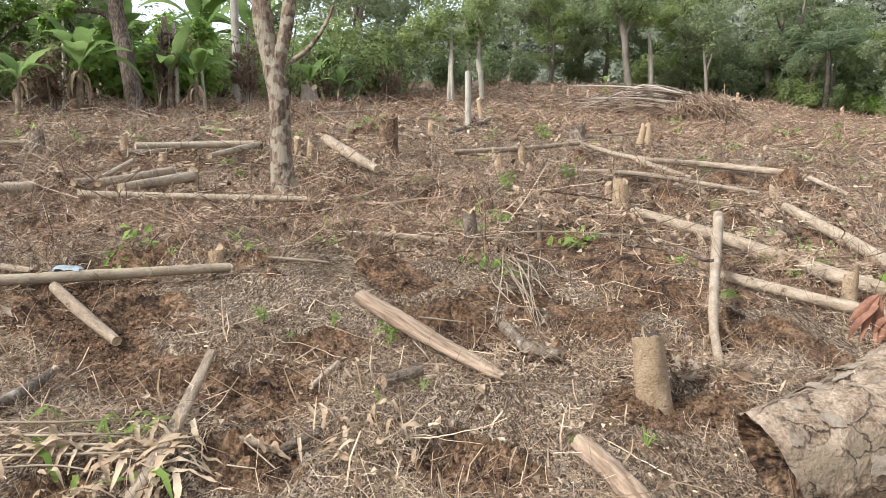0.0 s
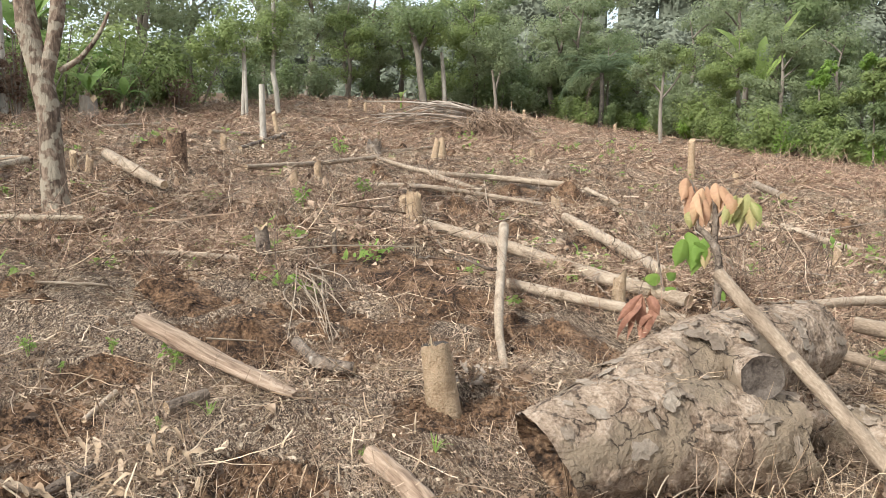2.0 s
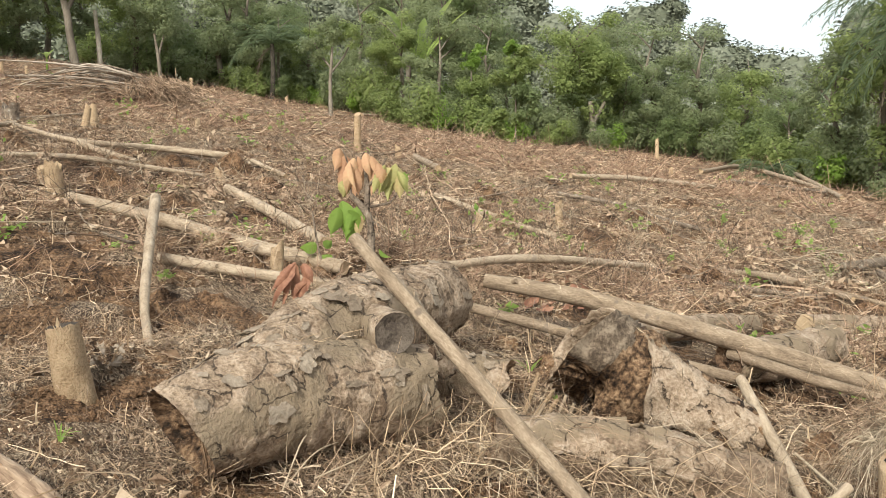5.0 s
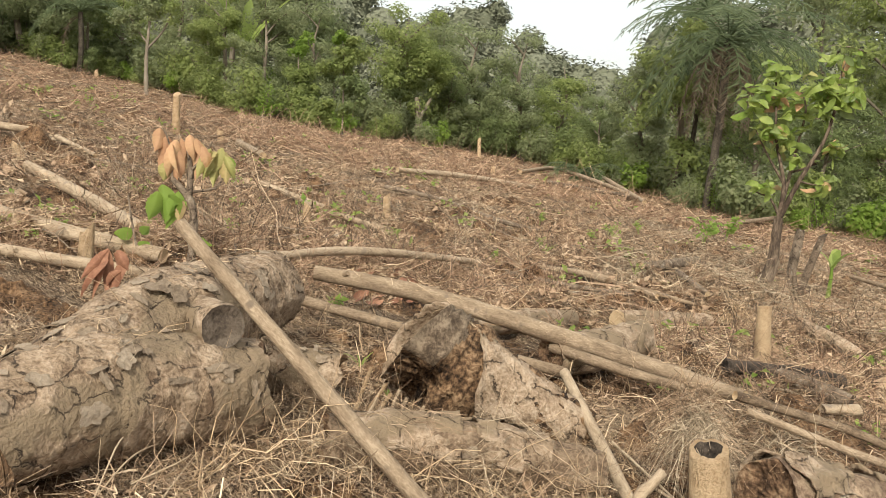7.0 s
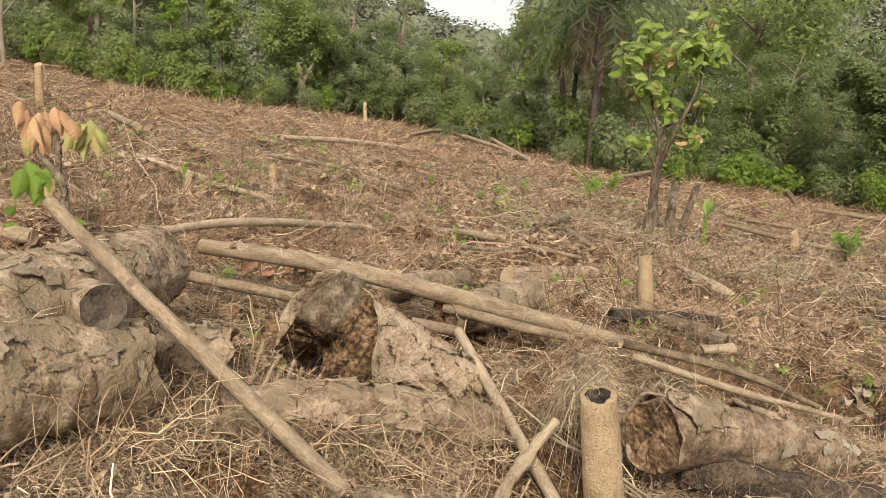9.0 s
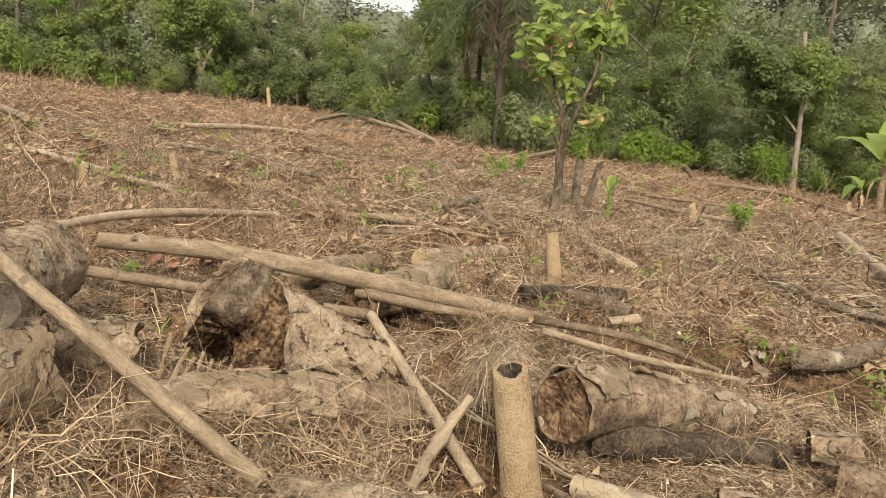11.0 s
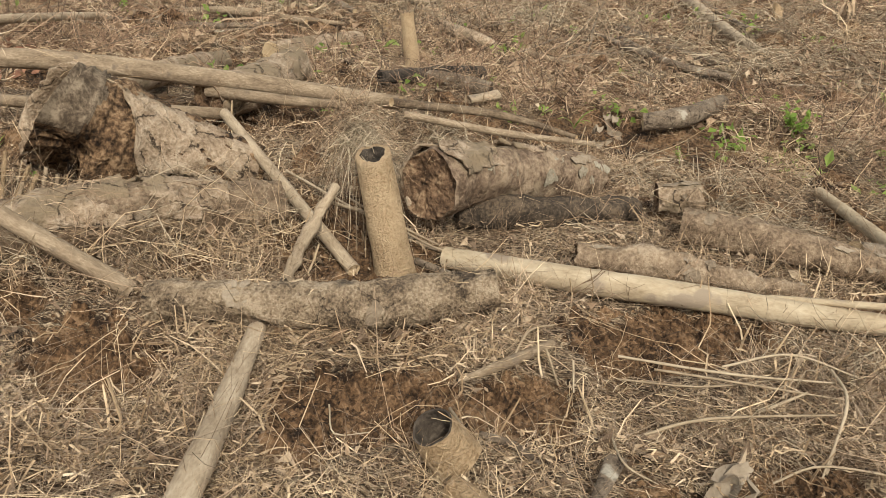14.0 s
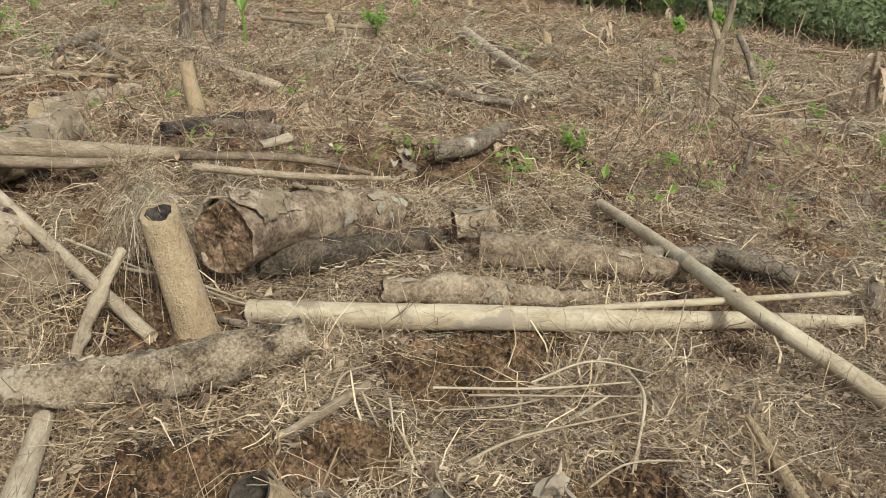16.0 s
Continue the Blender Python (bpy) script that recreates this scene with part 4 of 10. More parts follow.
def litter():
    rng = np.random.default_rng(5)
    # stems and straws, in reach of the eye
    p, r = scatter(30000, 1.3, 9, rng, 0.85, 1.0)
    n = len(p)
    p[:, 2] += rng.random(n) ** 2 * 0.06
    stuff("straw_litter", [strands(p, flat_way(n, rng, 0.12), rng.gamma(1.6, 0.034, n).clip(0.015, 0.36), rng.gamma(3, 0.0012, n).clip(0.0014, 0.009), rng, 1.2, 4, True, 0.13)], STRAW, "pale dry straw and cut stems strewn on soil", "straw")
    p, r = scatter(46000, 1.3, 9, rng, 0.85, 1.0)
    n = len(p)
    p[:, 2] += rng.random(n) ** 2 * 0.08
    stuff("twig_litter", [strands(p, flat_way(n, rng, 0.35), rng.gamma(2.2, 0.026, n).clip(0.02, 0.2), rng.uniform(0.0014, 0.0045, n), rng, 1.3, 3, True, 0.2)], TWIG, "grey-brown tangled dry twigs on the ground", "twigs")
    p, r = scatter(9000, 1.3, 2.9, rng, 0.85, 1.0)
    n = len(p)
    p[:, 2] += 0.03 + rng.random(n) ** 2 * 0.04
    stuff("straw_litter", [strands(p, flat_way(n, rng, 0.08), rng.gamma(2.0, 0.03, n).clip(0.02, 0.25), rng.gamma(3, 0.0013, n).clip(0.0016, 0.009), rng, 1.0, 4, True, 0.1)], STRAW, "golden straw and flattened grass on the litter", "straw")
    # crumbled leaf and bark
    p, r = scatter(60000, 1.3, 9.5, rng, 0.85, 0.95)
    n = len(p)
    p[:, 2] += rng.random(n) ** 2 * 0.05 + 0.002
    stuff("litter_crumbs", [tri_leaves(p, rng.gamma(2.0, 0.0065, n).clip(0.005, 0.04), rng, 0.0, 0.34, None, 0.9)], SCRAPS, "crumbled bits of dry leaf and bark", "litter")
    p, r = scatter(260, 2.7, 12, rng, 1.0, 0.8)
    n = len(p)
    p[:, 2] += 0.01 + rng.random(n) * 0.04
    stuff("dry_stalks", [strands(p, flat_way(n, rng, 0.1), rng.uniform(0.2, 0.7, n), rng.uniform(0.004, 0.009, n), rng, 0.6, 8, False, 0.02)], STRAW, "long pale dry stalks lying over the litter", "stalks")
    p, r = scatter(15000, 1.3, 9, rng, 0.85, 1.0)
    n = len(p)
    p[:, 2] += 0.02 + rng.random(n) ** 2 * 0.06
    stuff("straw_litter", [strands(p, flat_way(n, rng, 0.12), rng.gamma(1.7, 0.026, n).clip(0.012, 0.25), rng.gamma(2.4, 0.0018, n).clip(0.0015, 0.011), rng, 0.8, 3, True, 0.14)], BLEACHED, "bleached straw and shreds on top of the litter", "straw")
    p, r = scatter(34000, 7, 30, rng, 1.0, 0.85)
    n = len(p)
    p[:, 2] += 0.03 + rng.random(n) ** 2 * 0.1
    stuff("straw_litter", [strands(p, flat_way(n, rng, 0.12), rng.uniform(0.04, 0.2, n), rng.uniform(0.0035, 0.009, n), rng, 0.8, 2, True, 0.12)], STRAW, "pale shreds on the middle field", "straw")
    # the middle of the field
    p, r = scatter(90000, 7, 26, rng, 1.0, 0.6)
    n = len(p)
    p[:, 2] += 0.01 + rng.random(n) ** 2 * 0.1
    stuff("litter_crumbs", [tri_leaves(p, rng.gamma(3, 0.016, n).clip(0.015, 0.12), rng, 0.0, 0.34, None, 0.9)], SCRAPS, "crumbled dead leaves over the middle field", "litter")
    p, r = scatter(62000, 7, 24, rng, 1.0, 0.8)
    n = len(p)
    p[:, 2] += rng.random(n) ** 2 * 0.12
    stuff("cut_brush", [strands(p, flat_way(n, rng, 0.3), rng.uniform(0.04, 0.2, n), rng.uniform(0.0035, 0.009, n), rng, 1.3, 2, True, 0.16)], BRUSH, "reddish-brown cut brush drying over the field", "brush")
    p, r = scatter(44000, 7, 26, rng, 1.0, 0.8)
    n = len(p)
    p[:, 2] += rng.random(n) ** 2 * 0.1
    stuff("straw_litter", [strands(p, flat_way(n, rng, 0.18), rng.gamma(2, 0.05, n).clip(0.04, 0.4), rng.uniform(0.004, 0.01, n), rng, 0.9, 2, True, 0.14)], STRAW, "bleached stems strewn over the middle field", "straw")
    # towards the forest
    p, r = scatter(46000, 22, 60, rng, 1.0, 0.6)
    n = len(p)
    stuff("cut_brush", [strands(p, flat_way(n, rng, 0.3), rng.uniform(0.15, 0.6, n), rng.uniform(0.014, 0.03, n), rng, 0.6, 1, True)], BRUSH, "dry brush covering the far slope", "brush")
    p, r = scatter(16000, 22, 60, rng, 1.0, 0.6)
    n = len(p)
    stuff("straw_litter", [strands(p, flat_way(n, rng, 0.15), rng.uniform(0.2, 0.8, n), rng.uniform(0.014, 0.03, n), rng, 0.3, 1, True)], STRAW, "pale stems on the far slope", "straw")
    # fallen leaves
    p, r = scatter(15000, 1.3, 9.5, rng, 0.85, 0.9)
    p[:, 2] += rng.random(len(p)) ** 2 * 0.06 + 0.004
    l1 = leaf_quads(p, rng.gamma(2.6, 0.012, len(p)).clip(0.012, 0.1), rng, aspect=0.2, up=0.15, curl=0.3)
    p, r = scatter(14000, 8, 30, rng, 1.0, 0.7)
    p[:, 2] += 0.02
    l2 = cheap_leaves(p, rng.uniform(0.06, 0.15, len(p)), rng, 0.0, 0.26)
    p, r = scatter(5200, 1.5, 8, rng, 0.85, 0.55)
    p[:, 2] += rng.random(len(p)) ** 2 * 0.05 + 0.006
    stuff("fallen_leaves", [leaf_quads(p, rng.gamma(4, 0.0085, len(p)).clip(0.02, 0.065), rng, aspect=0.26, up=0.15, curl=0.4)], BROWN_LEAF, "curled brown dead leaves lying on the litter", "leaves")
    stuff("fallen_leaves", [l1, l2], DRY_LEAF, "pale curled dry leaves on the soil", "leaves")
    # heaps of dry weeds, as springy tangles
    for count, near, far, height, width, mat, label in ((560, 1.6, 8, 0.1, 0.0026, STRAW, "fluffy tufts of pale chopped grass"), (1250, 1.8, 9, 0.12, 0.0022, FRIZZ, "springy frizz of grey-brown dry weeds"), (2000, 7, 26, 0.2, 0.006, BRUSH, "reddish heaps of cut weeds"), (800, 6, 30, 0.24, 0.008, DARK_WEED, "dark clumps of dead weeds"), (900, 20, 58, 0.4, 0.022, BRUSH, "rough heaps of cut weeds on the far slope")):
        c, r = scatter(count, near, far, rng, 1.0, 0.9)
        per = 46 if near < 5 else 26
        k = np.repeat(np.arange(len(c)), per)
        size = rng.uniform(0.5, 1.3, len(c))[k]
        off = rng.standard_normal((len(k), 3)) * np.array([1.1, 1.1, 0]) * (height * size)[:, None]
        p = c[k] + off
        keep = bare(p[:, 0], p[:, 1]) < 0.5
        p, k, size = p[keep], k[keep], size[keep]
        p[:, 2] = ground_z(p[:, 0], p[:, 1]) + rng.random(len(k)) * height * 0.5 * size
        w = rng.standard_normal((len(k), 3)) * np.array([1, 1, 0.55]) + np.array([0, 0, 0.25])
        stuff("dry_weeds", [strands(p, w, rng.uniform(0.5, 1.6, len(k)) * height * size, rng.uniform(0.5, 1.1, len(k)) * width, rng, 0.9, 3 if near < 5 else 2, True)], mat, label, "weeds")
    # thin branches thrown about
    for mat, label in ((TWIG, "thin brown dead branches strewn over the field"), (DARK_BARK, "thin dark dead branches strewn over the field")):
        p, r = scatter(650, 7.5, 40, rng, 1.0, 0.3)
        n = len(p)
        p[:, 2] += 0.05 + rng.random(n) * 0.06
        stuff("branch_litter", [strands(p, flat_way(n, rng, 0.06), rng.uniform(0.35, 1.3, n), rng.uniform(0.012, 0.026, n) * (0.8 + r / 40), rng, 0.5, 7, False, 0.014)], mat, label, "branches")
    # green weeds coming up through the litter
    c, r = scatter(420, 6, 46, rng, 1.0, 0.2)
    k = np.repeat(np.arange(len(c)), 14)
    size = (rng.uniform(0.05, 0.16, len(c)) * (0.7 + r / 30))[k]
    p = c[k] + rng.standard_normal((len(k), 3)) * np.array([1, 1, 0.5]) * size[:, None] * 0.7 + np.array([0, 0, 0.06])
    p[:, 2] = np.maximum(p[:, 2], ground_z(p[:, 0], p[:, 1]) + 0.02)
    stuff("green_weeds", [leaf_quads(p, size * 0.8, rng, aspect=0.25)], GREEN, "small green weeds sprouting in the litter", "weeds")
    # cut stalks that still stand
    c, r = scatter(1500, 2.2, 30, rng, 1.0, 0.3)
    w = rng.standard_normal((len(c), 3)) * np.array([0.25, 0.25, 0]) + np.array([0, 0, 1])
    stuff("stubble", [strands(c - (0, 0, 0.02), w, rng.uniform(0.06, 0.24, len(c)), rng.uniform(0.006, 0.014, len(c)), rng, 0.15, 2)], STRAW, "short cut stalks standing in the soil", "stubble")


def clods():
    """Crumbs and lumps of dug soil on the bare patches."""
    rng = np.random.default_rng(8)
    k5 = np.arange(5) * 2 * math.pi / 5
    dome = np.concatenate([np.stack([np.cos(k5), np.sin(k5), 0 * k5], -1), np.stack([0.7 * np.cos(k5 + 0.6), 0.7 * np.sin(k5 + 0.6), 0 * k5 + 0.75], -1), [(0, 0, 1.0)]])
    k = np.arange(5)
    f_big = np.concatenate([np.stack([k, (k + 1) % 5, 5 + k], -1), np.stack([(k + 1) % 5, 5 + (k + 1) % 5, 5 + k], -1), np.stack([5 + k, 5 + (k + 1) % 5, 0 * k + 10], -1)])
    crumb = np.array([(0, 0, 0.9), (1, 0, 0.1), (0, 1, 0.1), (-1, 0, 0.1), (0, -1, 0.1)])
    f_small = np.array([(0, 1, 2), (0, 2, 3), (0, 3, 4), (0, 4, 1)])
    pieces = []
    for count, near, far, scale, least, shape, f in ((50000, 1.3, 6.0, 0.0048, 0.003, crumb, f_small), (7000, 1.3, 6.0, 0.003, 0.006, dome, f_big), (9000, 6, 18, 0.016, 0.01, crumb, f_small)):
        m = count * 6
        az, u = rng.uniform(*FIELD, m), rng.random(m)
        r = near + (far - near) * u**0.8
        x, y = r * np.sin(np.radians(az)), r * np.cos(np.radians(az))
        ok = rng.random(m) < bare(x, y) + 0.015
        x, y, r = x[ok][:count], y[ok][:count], r[ok][:count]
        n = len(x)
        s = (least + rng.gamma(1.1, scale, n)).clip(0.003, 0.034)
        turn = rng.uniform(0, 6.28, n)
        ct, st = np.cos(turn)[:, None], np.sin(turn)[:, None]
        v = shape[None] * s[:, None, None] * rng.uniform(0.65, 1.3, (n, len(shape), 3))
        v = np.stack([v[..., 0] * ct - v[..., 1] * st, v[..., 0] * st + v[..., 1] * ct, v[..., 2]], -1) + np.stack([x, y, ground_z(x, y) - s * 0.15], -1)[:, None]
        pieces.append((v.reshape(-1, 3), (f[None] + len(shape) * np.arange(n)[:, None, None]).reshape(-1, 3)))
    stuff("soil_clods", pieces, CLOD, "crumbly brown lumps of dug soil", "soil")


def soil_mounds():
    """Hoed-up lumps of soil beside the planting holes and here and there over the field."""
    rng = np.random.default_rng(91)
    spots = [(x + rng.normal(0, 0.5 * pr), y + pr * 0.9, pr * 0.75) for x, y, pr in PITS if math.hypot(x, y) > 4.2]
    c, r = scatter(700, 4.5, 28, rng, 1.0, -0.6)
    spots += [(x, y, rng.uniform(0.08, 0.26) * (0.8 + math.hypot(x, y) / 30)) for x, y, _ in c]
    for px, py, pr in PITS:
        if math.hypot(px, py) < 5.5:
            for _ in range(int(26 + 240 * pr)):
                a, d = rng.uniform(0, 6.28), pr * 1.15 * math.sqrt(rng.random())
                spots.append((px + d * math.cos(a), py + d * math.sin(a), 0.008 + rng.gamma(1.4, 0.011)))
    rings, seg = np.array([0.0, 0.25, 0.45, 0.65, 0.82, 1.0]), 14
    ang = np.arange(seg) / seg * 2 * math.pi
    idx = np.arange(6 * seg).reshape(6, seg)
    f0 = np.stack([idx[:-1], idx[1:], np.roll(idx[1:], -1, 1), np.roll(idx[:-1], -1, 1)], -1).reshape(-1, 4)
    pieces = []
    for x, y, size in spots:
        wide = rng.uniform(0.7, 1.5)
        turn = rng.uniform(0, 3.1)
        px, py = rings[:, None] * np.cos(ang) * size * wide, rings[:, None] * np.sin(ang) * size
        gx, gy = x + px * math.cos(turn) - py * math.sin(turn), y + px * math.sin(turn) + py * math.cos(turn)
        rough = 0.6 + 0.7 * value_noise(gx / size * 1.7, gy / size * 1.7, 41) + 0.5 * value_noise(gx / min(0.05, size), gy / min(0.05, size), 42)
        z = ground_z(gx, gy) + size * (rng.uniform(0.35, 0.6) if size > 0.06 else rng.uniform(0.6, 1.3)) * (1 - rings[:, None] ** 2) * rough - 0.012
        pieces.append((np.stack([gx, gy, z], -1).reshape(-1, 3), f0))
    stuff("soil_mounds", pieces, SOIL, "dark hoed-up mounds of crumbly soil", "soil")


def dead_weed_stems():
    """Dead weeds that still stand, with thin bent side stems, and long twigs thrown over one another."""
    rng = np.random.default_rng(92)
    for count, near, far, tall, width, mat, label in ((420, 2.6, 8, 0.17, 0.0028, TWIG, "standing dead weed stems in the litter"), (1500, 6, 17, 0.26, 0.0055, BRUSH, "standing reddish dead weed stems"), (1100, 8, 26, 0.3, 0.007, DARK_WEED, "standing dark dead weed stems"), (900, 9, 26, 0.28, 0.008, HAY, "standing pale dead weed stems")):
        c, r = scatter(count, near, far, rng, 1.0, 0.7)
        k = np.repeat(np.arange(len(c)), 9)
        size = rng.uniform(0.5, 1.4, len(c))[k] * tall
        lean = rng.normal(0, 0.35, (len(c), 3))[k]
        p = c[k] + rng.standard_normal((len(k), 3)) * (size * 0.16)[:, None]
        p[:, 2] = ground_z(p[:, 0], p[:, 1]) + rng.random(len(k)) ** 2 * size * 0.4
        w = rng.standard_normal((len(k), 3)) * (0.6, 0.6, 0.2) + lean * (1, 1, 0) + (0, 0, 0.9)
        stuff("dead_weeds", [strands(p, w, size * rng.uniform(0.5, 1.2, len(k)), rng.uniform(0.6, 1.2, len(k)) * width, rng, 0.9, 2, True, 0.1)], mat, label, "weeds")
    for count, near, far, mat, label in ((9500, 7, 40, BLEACHED, "long pale twigs over the middle field"), (4200, 7, 30, DARK_WEED, "long dark twigs over the middle field")):
        p, r = scatter(count, near, far, rng, 1.0, 0.5)
        n = len(p)
        p[:, 2] += 0.03 + rng.random(n) * (0.06 if near < 5 else 0.14)
        stuff("twig_litter", [strands(p, flat_way(n, rng, 0.12), rng.gamma(3, 0.09, n).clip(0.12, 0.9), rng.uniform(0.003, 0.0055, n) * (0.6 + r / 11), rng, 0.8, 4, True, 0.05)], mat, label, "twigs")


litter()
clods()
soil_mounds()
dead_weed_stems()


# ---- bananas, palms ----
def blade(p0, way, length, width, droop, rng, tears=0.25, cells=9, fold=0.25, bare_stalk=0.0):
    """A long leaf blade bent down along its length, folded at the midrib, its edge torn in places."""
    way = np.array(way, float) / np.linalg.norm(way)
    side = np.cross(way, (0, 0, 1.0))
    side /= np.linalg.norm(side) + 1e-9
    pts, p, d = [], np.array(p0, float), way.copy()
    for k in range(cells + 1):
        pts.append(p.copy())
        p = p + d * length / cells
        d = d + np.array([0, 0, -droop / cells])
        d /= np.linalg.norm(d)
    vs, fs = [], []
    for k, c in enumerate(pts):
        t = k / cells
        t = max(t - bare_stalk, 0.0) / (1 - bare_stalk)
        w = max(width * (math.sin(math.pi * min(t * 0.93 + 0.06, 1)) ** (0.6 if not bare_stalk else 0.8)), 0.05 * width) * (0.5 if t > 0 or not bare_stalk else 0.04)
        up = np.array([0, 0, fold * w])
        wl, wr = w * (1 - tears * rng.random()), w * (1 - tears * rng.random())
        vs += [c + side * wl + up, c, c - side * wr + up]
        if k:
            n = 3 * k
            fs += [(n - 3, n - 2, n + 1, n), (n - 2, n - 1, n + 2, n + 1)]
    return np.array(vs), np.array(fs)


def banana(place, height, seed, label, leaves=7, size=1.0, dead=4, mat=None, group="banana plants", upright=False):
    rng = np.random.default_rng(seed)
    ob = thing("banana_plant", place, label, "banana plant", group)
    stem = height * 0.45
    g = min(0.14, height * 0.034) * size
    v, q, *_ = tube([(0, 0, -0.1), (0.03, 0.02, stem * 0.5), (0.06, 0.03, stem)], [g * 1.2, g, g * 0.55], 9, 0.15, 0.1, seed)
    part("stem", mesh_of("stem", v, q, RED_BARK, smooth=True), ob)
    for k in range(leaves):
        a = k * 2.4 + rng.uniform(-0.4, 0.4)
        rise = rng.uniform(1.1, 3.6) if upright else rng.uniform(0.7, 3.2)
        v, f = blade((0.06, 0.03, stem - 0.05), (math.cos(a), math.sin(a), rise), height * rng.uniform(0.5, 0.78), min(0.75, height * 0.23) * size, rng.uniform(0.5, 1.6) if upright else rng.uniform(0.7, 2.6), rng, 0.3, 18, 0.25, 0.16)
        part("leaf", mesh_of("leaf", v, f, mat or BANANA, smooth=True), ob)
    for k in range(dead):
        a = rng.uniform(0, 6.28)
        v, f = blade((0.05, 0.03, stem * rng.uniform(0.6, 0.95)), (math.cos(a), math.sin(a), 0.1), stem * rng.uniform(0.5, 0.95), 0.15 * size, 5.5, rng, 0.75, 11, 0.6)
        part("dead_leaf", mesh_of("dead_leaf", v, f, DRY_LEAF), ob, "hanging dry brown leaf")
    return ob


# ---- the forest round the field ----
def tree(place, seed, height, spread, leaf, label, bark=None, leaves=4200, size=0.24, low=0.3, name="forest_tree", girth=0.16, lean=0.0, clumps=26, group="trees of the forest edge"):
    """A tapered trunk, limbs that reach into the crown, and a loose crown of many leaf clumps with gaps."""
    rng = np.random.default_rng(seed)
    ob = thing(name, place, label, "tree", group)
    bend = rng.normal(0, height * 0.03, (3, 2))
    line = [(0, 0, -0.3), (bend[0, 0], bend[0, 1], height * 0.3), (bend[1, 0] + lean, bend[1, 1], height * 0.6), (bend[2, 0] + lean * 1.8, bend[2, 1], height * 0.92)]
    v, q, *_ = tube(line, [girth * 1.25, girth * 0.9, girth * 0.6, girth * 0.15], 9, 0.5, 0.08, seed)
    part("trunk", mesh_of("trunk", v, q, bark or FAR_TRUNK, smooth=True), ob)
    tips = []
    for k in range(7):
        t = rng.uniform(low, 0.8)
        p0 = np.array([np.interp(t, (0, 0.3, 0.6, 0.92), [c[i] for c in line]) for i in range(3)])
        p0[2] = height * t
        a = k * 2.4 + rng.uniform(-0.6, 0.6)
        reach = spread * rng.uniform(0.5, 0.95) * (1.1 - 0.6 * abs(t - 0.55))
        p2 = p0 + np.array([math.cos(a) * reach, math.sin(a) * reach, height * rng.uniform(0.06, 0.2)])
        p1 = (p0 + p2) / 2 + np.array([0, 0, height * 0.03])
        v, q, *_ = tube([p0, p1, p2], [girth * 0.42, girth * 0.28, girth * 0.08], 6, 0.5, 0.1, seed + k)
        part("limb", mesh_of("limb", v, q, bark or FAR_TRUNK, smooth=True), ob)
        tips += [p1, p2]
    crown, outs = [], []
    cz = height * (0.5 + low * 0.5)
    for k in range(clumps):
        if k < len(tips):
            c = tips[k]
        else:
            d = rng.standard_normal(3)
            d /= np.linalg.norm(d)
            c = np.array([line[2][0], line[2][1], cz]) + d * np.array([spread, spread, height * (1 - low) * 0.5]) * rng.uniform(0.45, 0.95)
        rad = spread * rng.uniform(0.2, 0.42)
        m = int(leaves / clumps * rng.uniform(0.5, 1.5))
        g = rng.standard_normal((m, 3))
        g = g / np.linalg.norm(g, axis=1)[:, None] * (rng.random(m) ** 0.33)[:, None]
        crown.append(c + g * rad * np.array([1, 1, 0.7]))
        outs.append(g * 1.5)
    p = np.concatenate(crown)
    out = np.concatenate(outs) + (p - np.array([line[2][0], line[2][1], cz])) / np.array([spread, spread, height * 0.4]) * 0.6
    p, out = p[p[:, 2] > 0.1], out[p[:, 2] > 0.1]
    part("crown", mesh_of("crown", *tri_leaves(p, np.full(len(p), size), rng, out=out), leaf), ob)
    return ob


def bush(place, seed, height, spread, leaf, label, leaves=2600, size=0.17, name="bush"):
    rng = np.random.default_rng(seed)
    ob = thing(name, place, label, "bush", "undergrowth of the forest edge")
    vs, fs, n = [], [], 0
    crown, outs = [], []
    for k in range(9):
        a = rng.uniform(0, 6.28)
        d = spread * rng.uniform(0.1, 0.8)
        tip = np.array([math.cos(a) * d, math.sin(a) * d, height * rng.uniform(0.35, 1.0)])
        v, q, *_ = tube([(tip[0] * 0.15, tip[1] * 0.15, -0.1), tip * (0.6, 0.6, 0.5), tip], [0.03, 0.022, 0.008], 5, 0.4, 0.1, seed + k)
        vs.append(v)
        fs.append(q + n)
        n += len(v)
        for f in (0.45, 0.75, 1.0):
            m = int(leaves / 27 * rng.uniform(0.5, 1.5))
            g = rng.standard_normal((m, 3))
            g = g / np.linalg.norm(g, axis=1)[:, None] * (rng.random(m) ** 0.33)[:, None]
            outs.append(g * 1.5)
            crown.append(tip * f + g * spread * rng.uniform(0.22, 0.45) * np.array([1, 1, 0.8]))
    part("branchwork", mesh_of("branchwork", np.concatenate(vs), np.concatenate(fs), FAR_TRUNK, smooth=True), ob)
    p = np.concatenate(crown)
    out = np.concatenate(outs) + (p - np.array([0, 0, height * 0.4])) / spread * 0.5
    p, out = p[p[:, 2] > 0.03], out[p[:, 2] > 0.03]
    part("foliage", mesh_of("foliage", *tri_leaves(p, np.full(len(p), size), rng, out=out), leaf), ob)
    return ob


def on_edge(az, back):
    r = float(edge_far(az)) + back
    x, y = r * math.sin(radians(az)), r * math.cos(radians(az))
    return Vector((x, y, float(slope(x, y)) - 0.05))


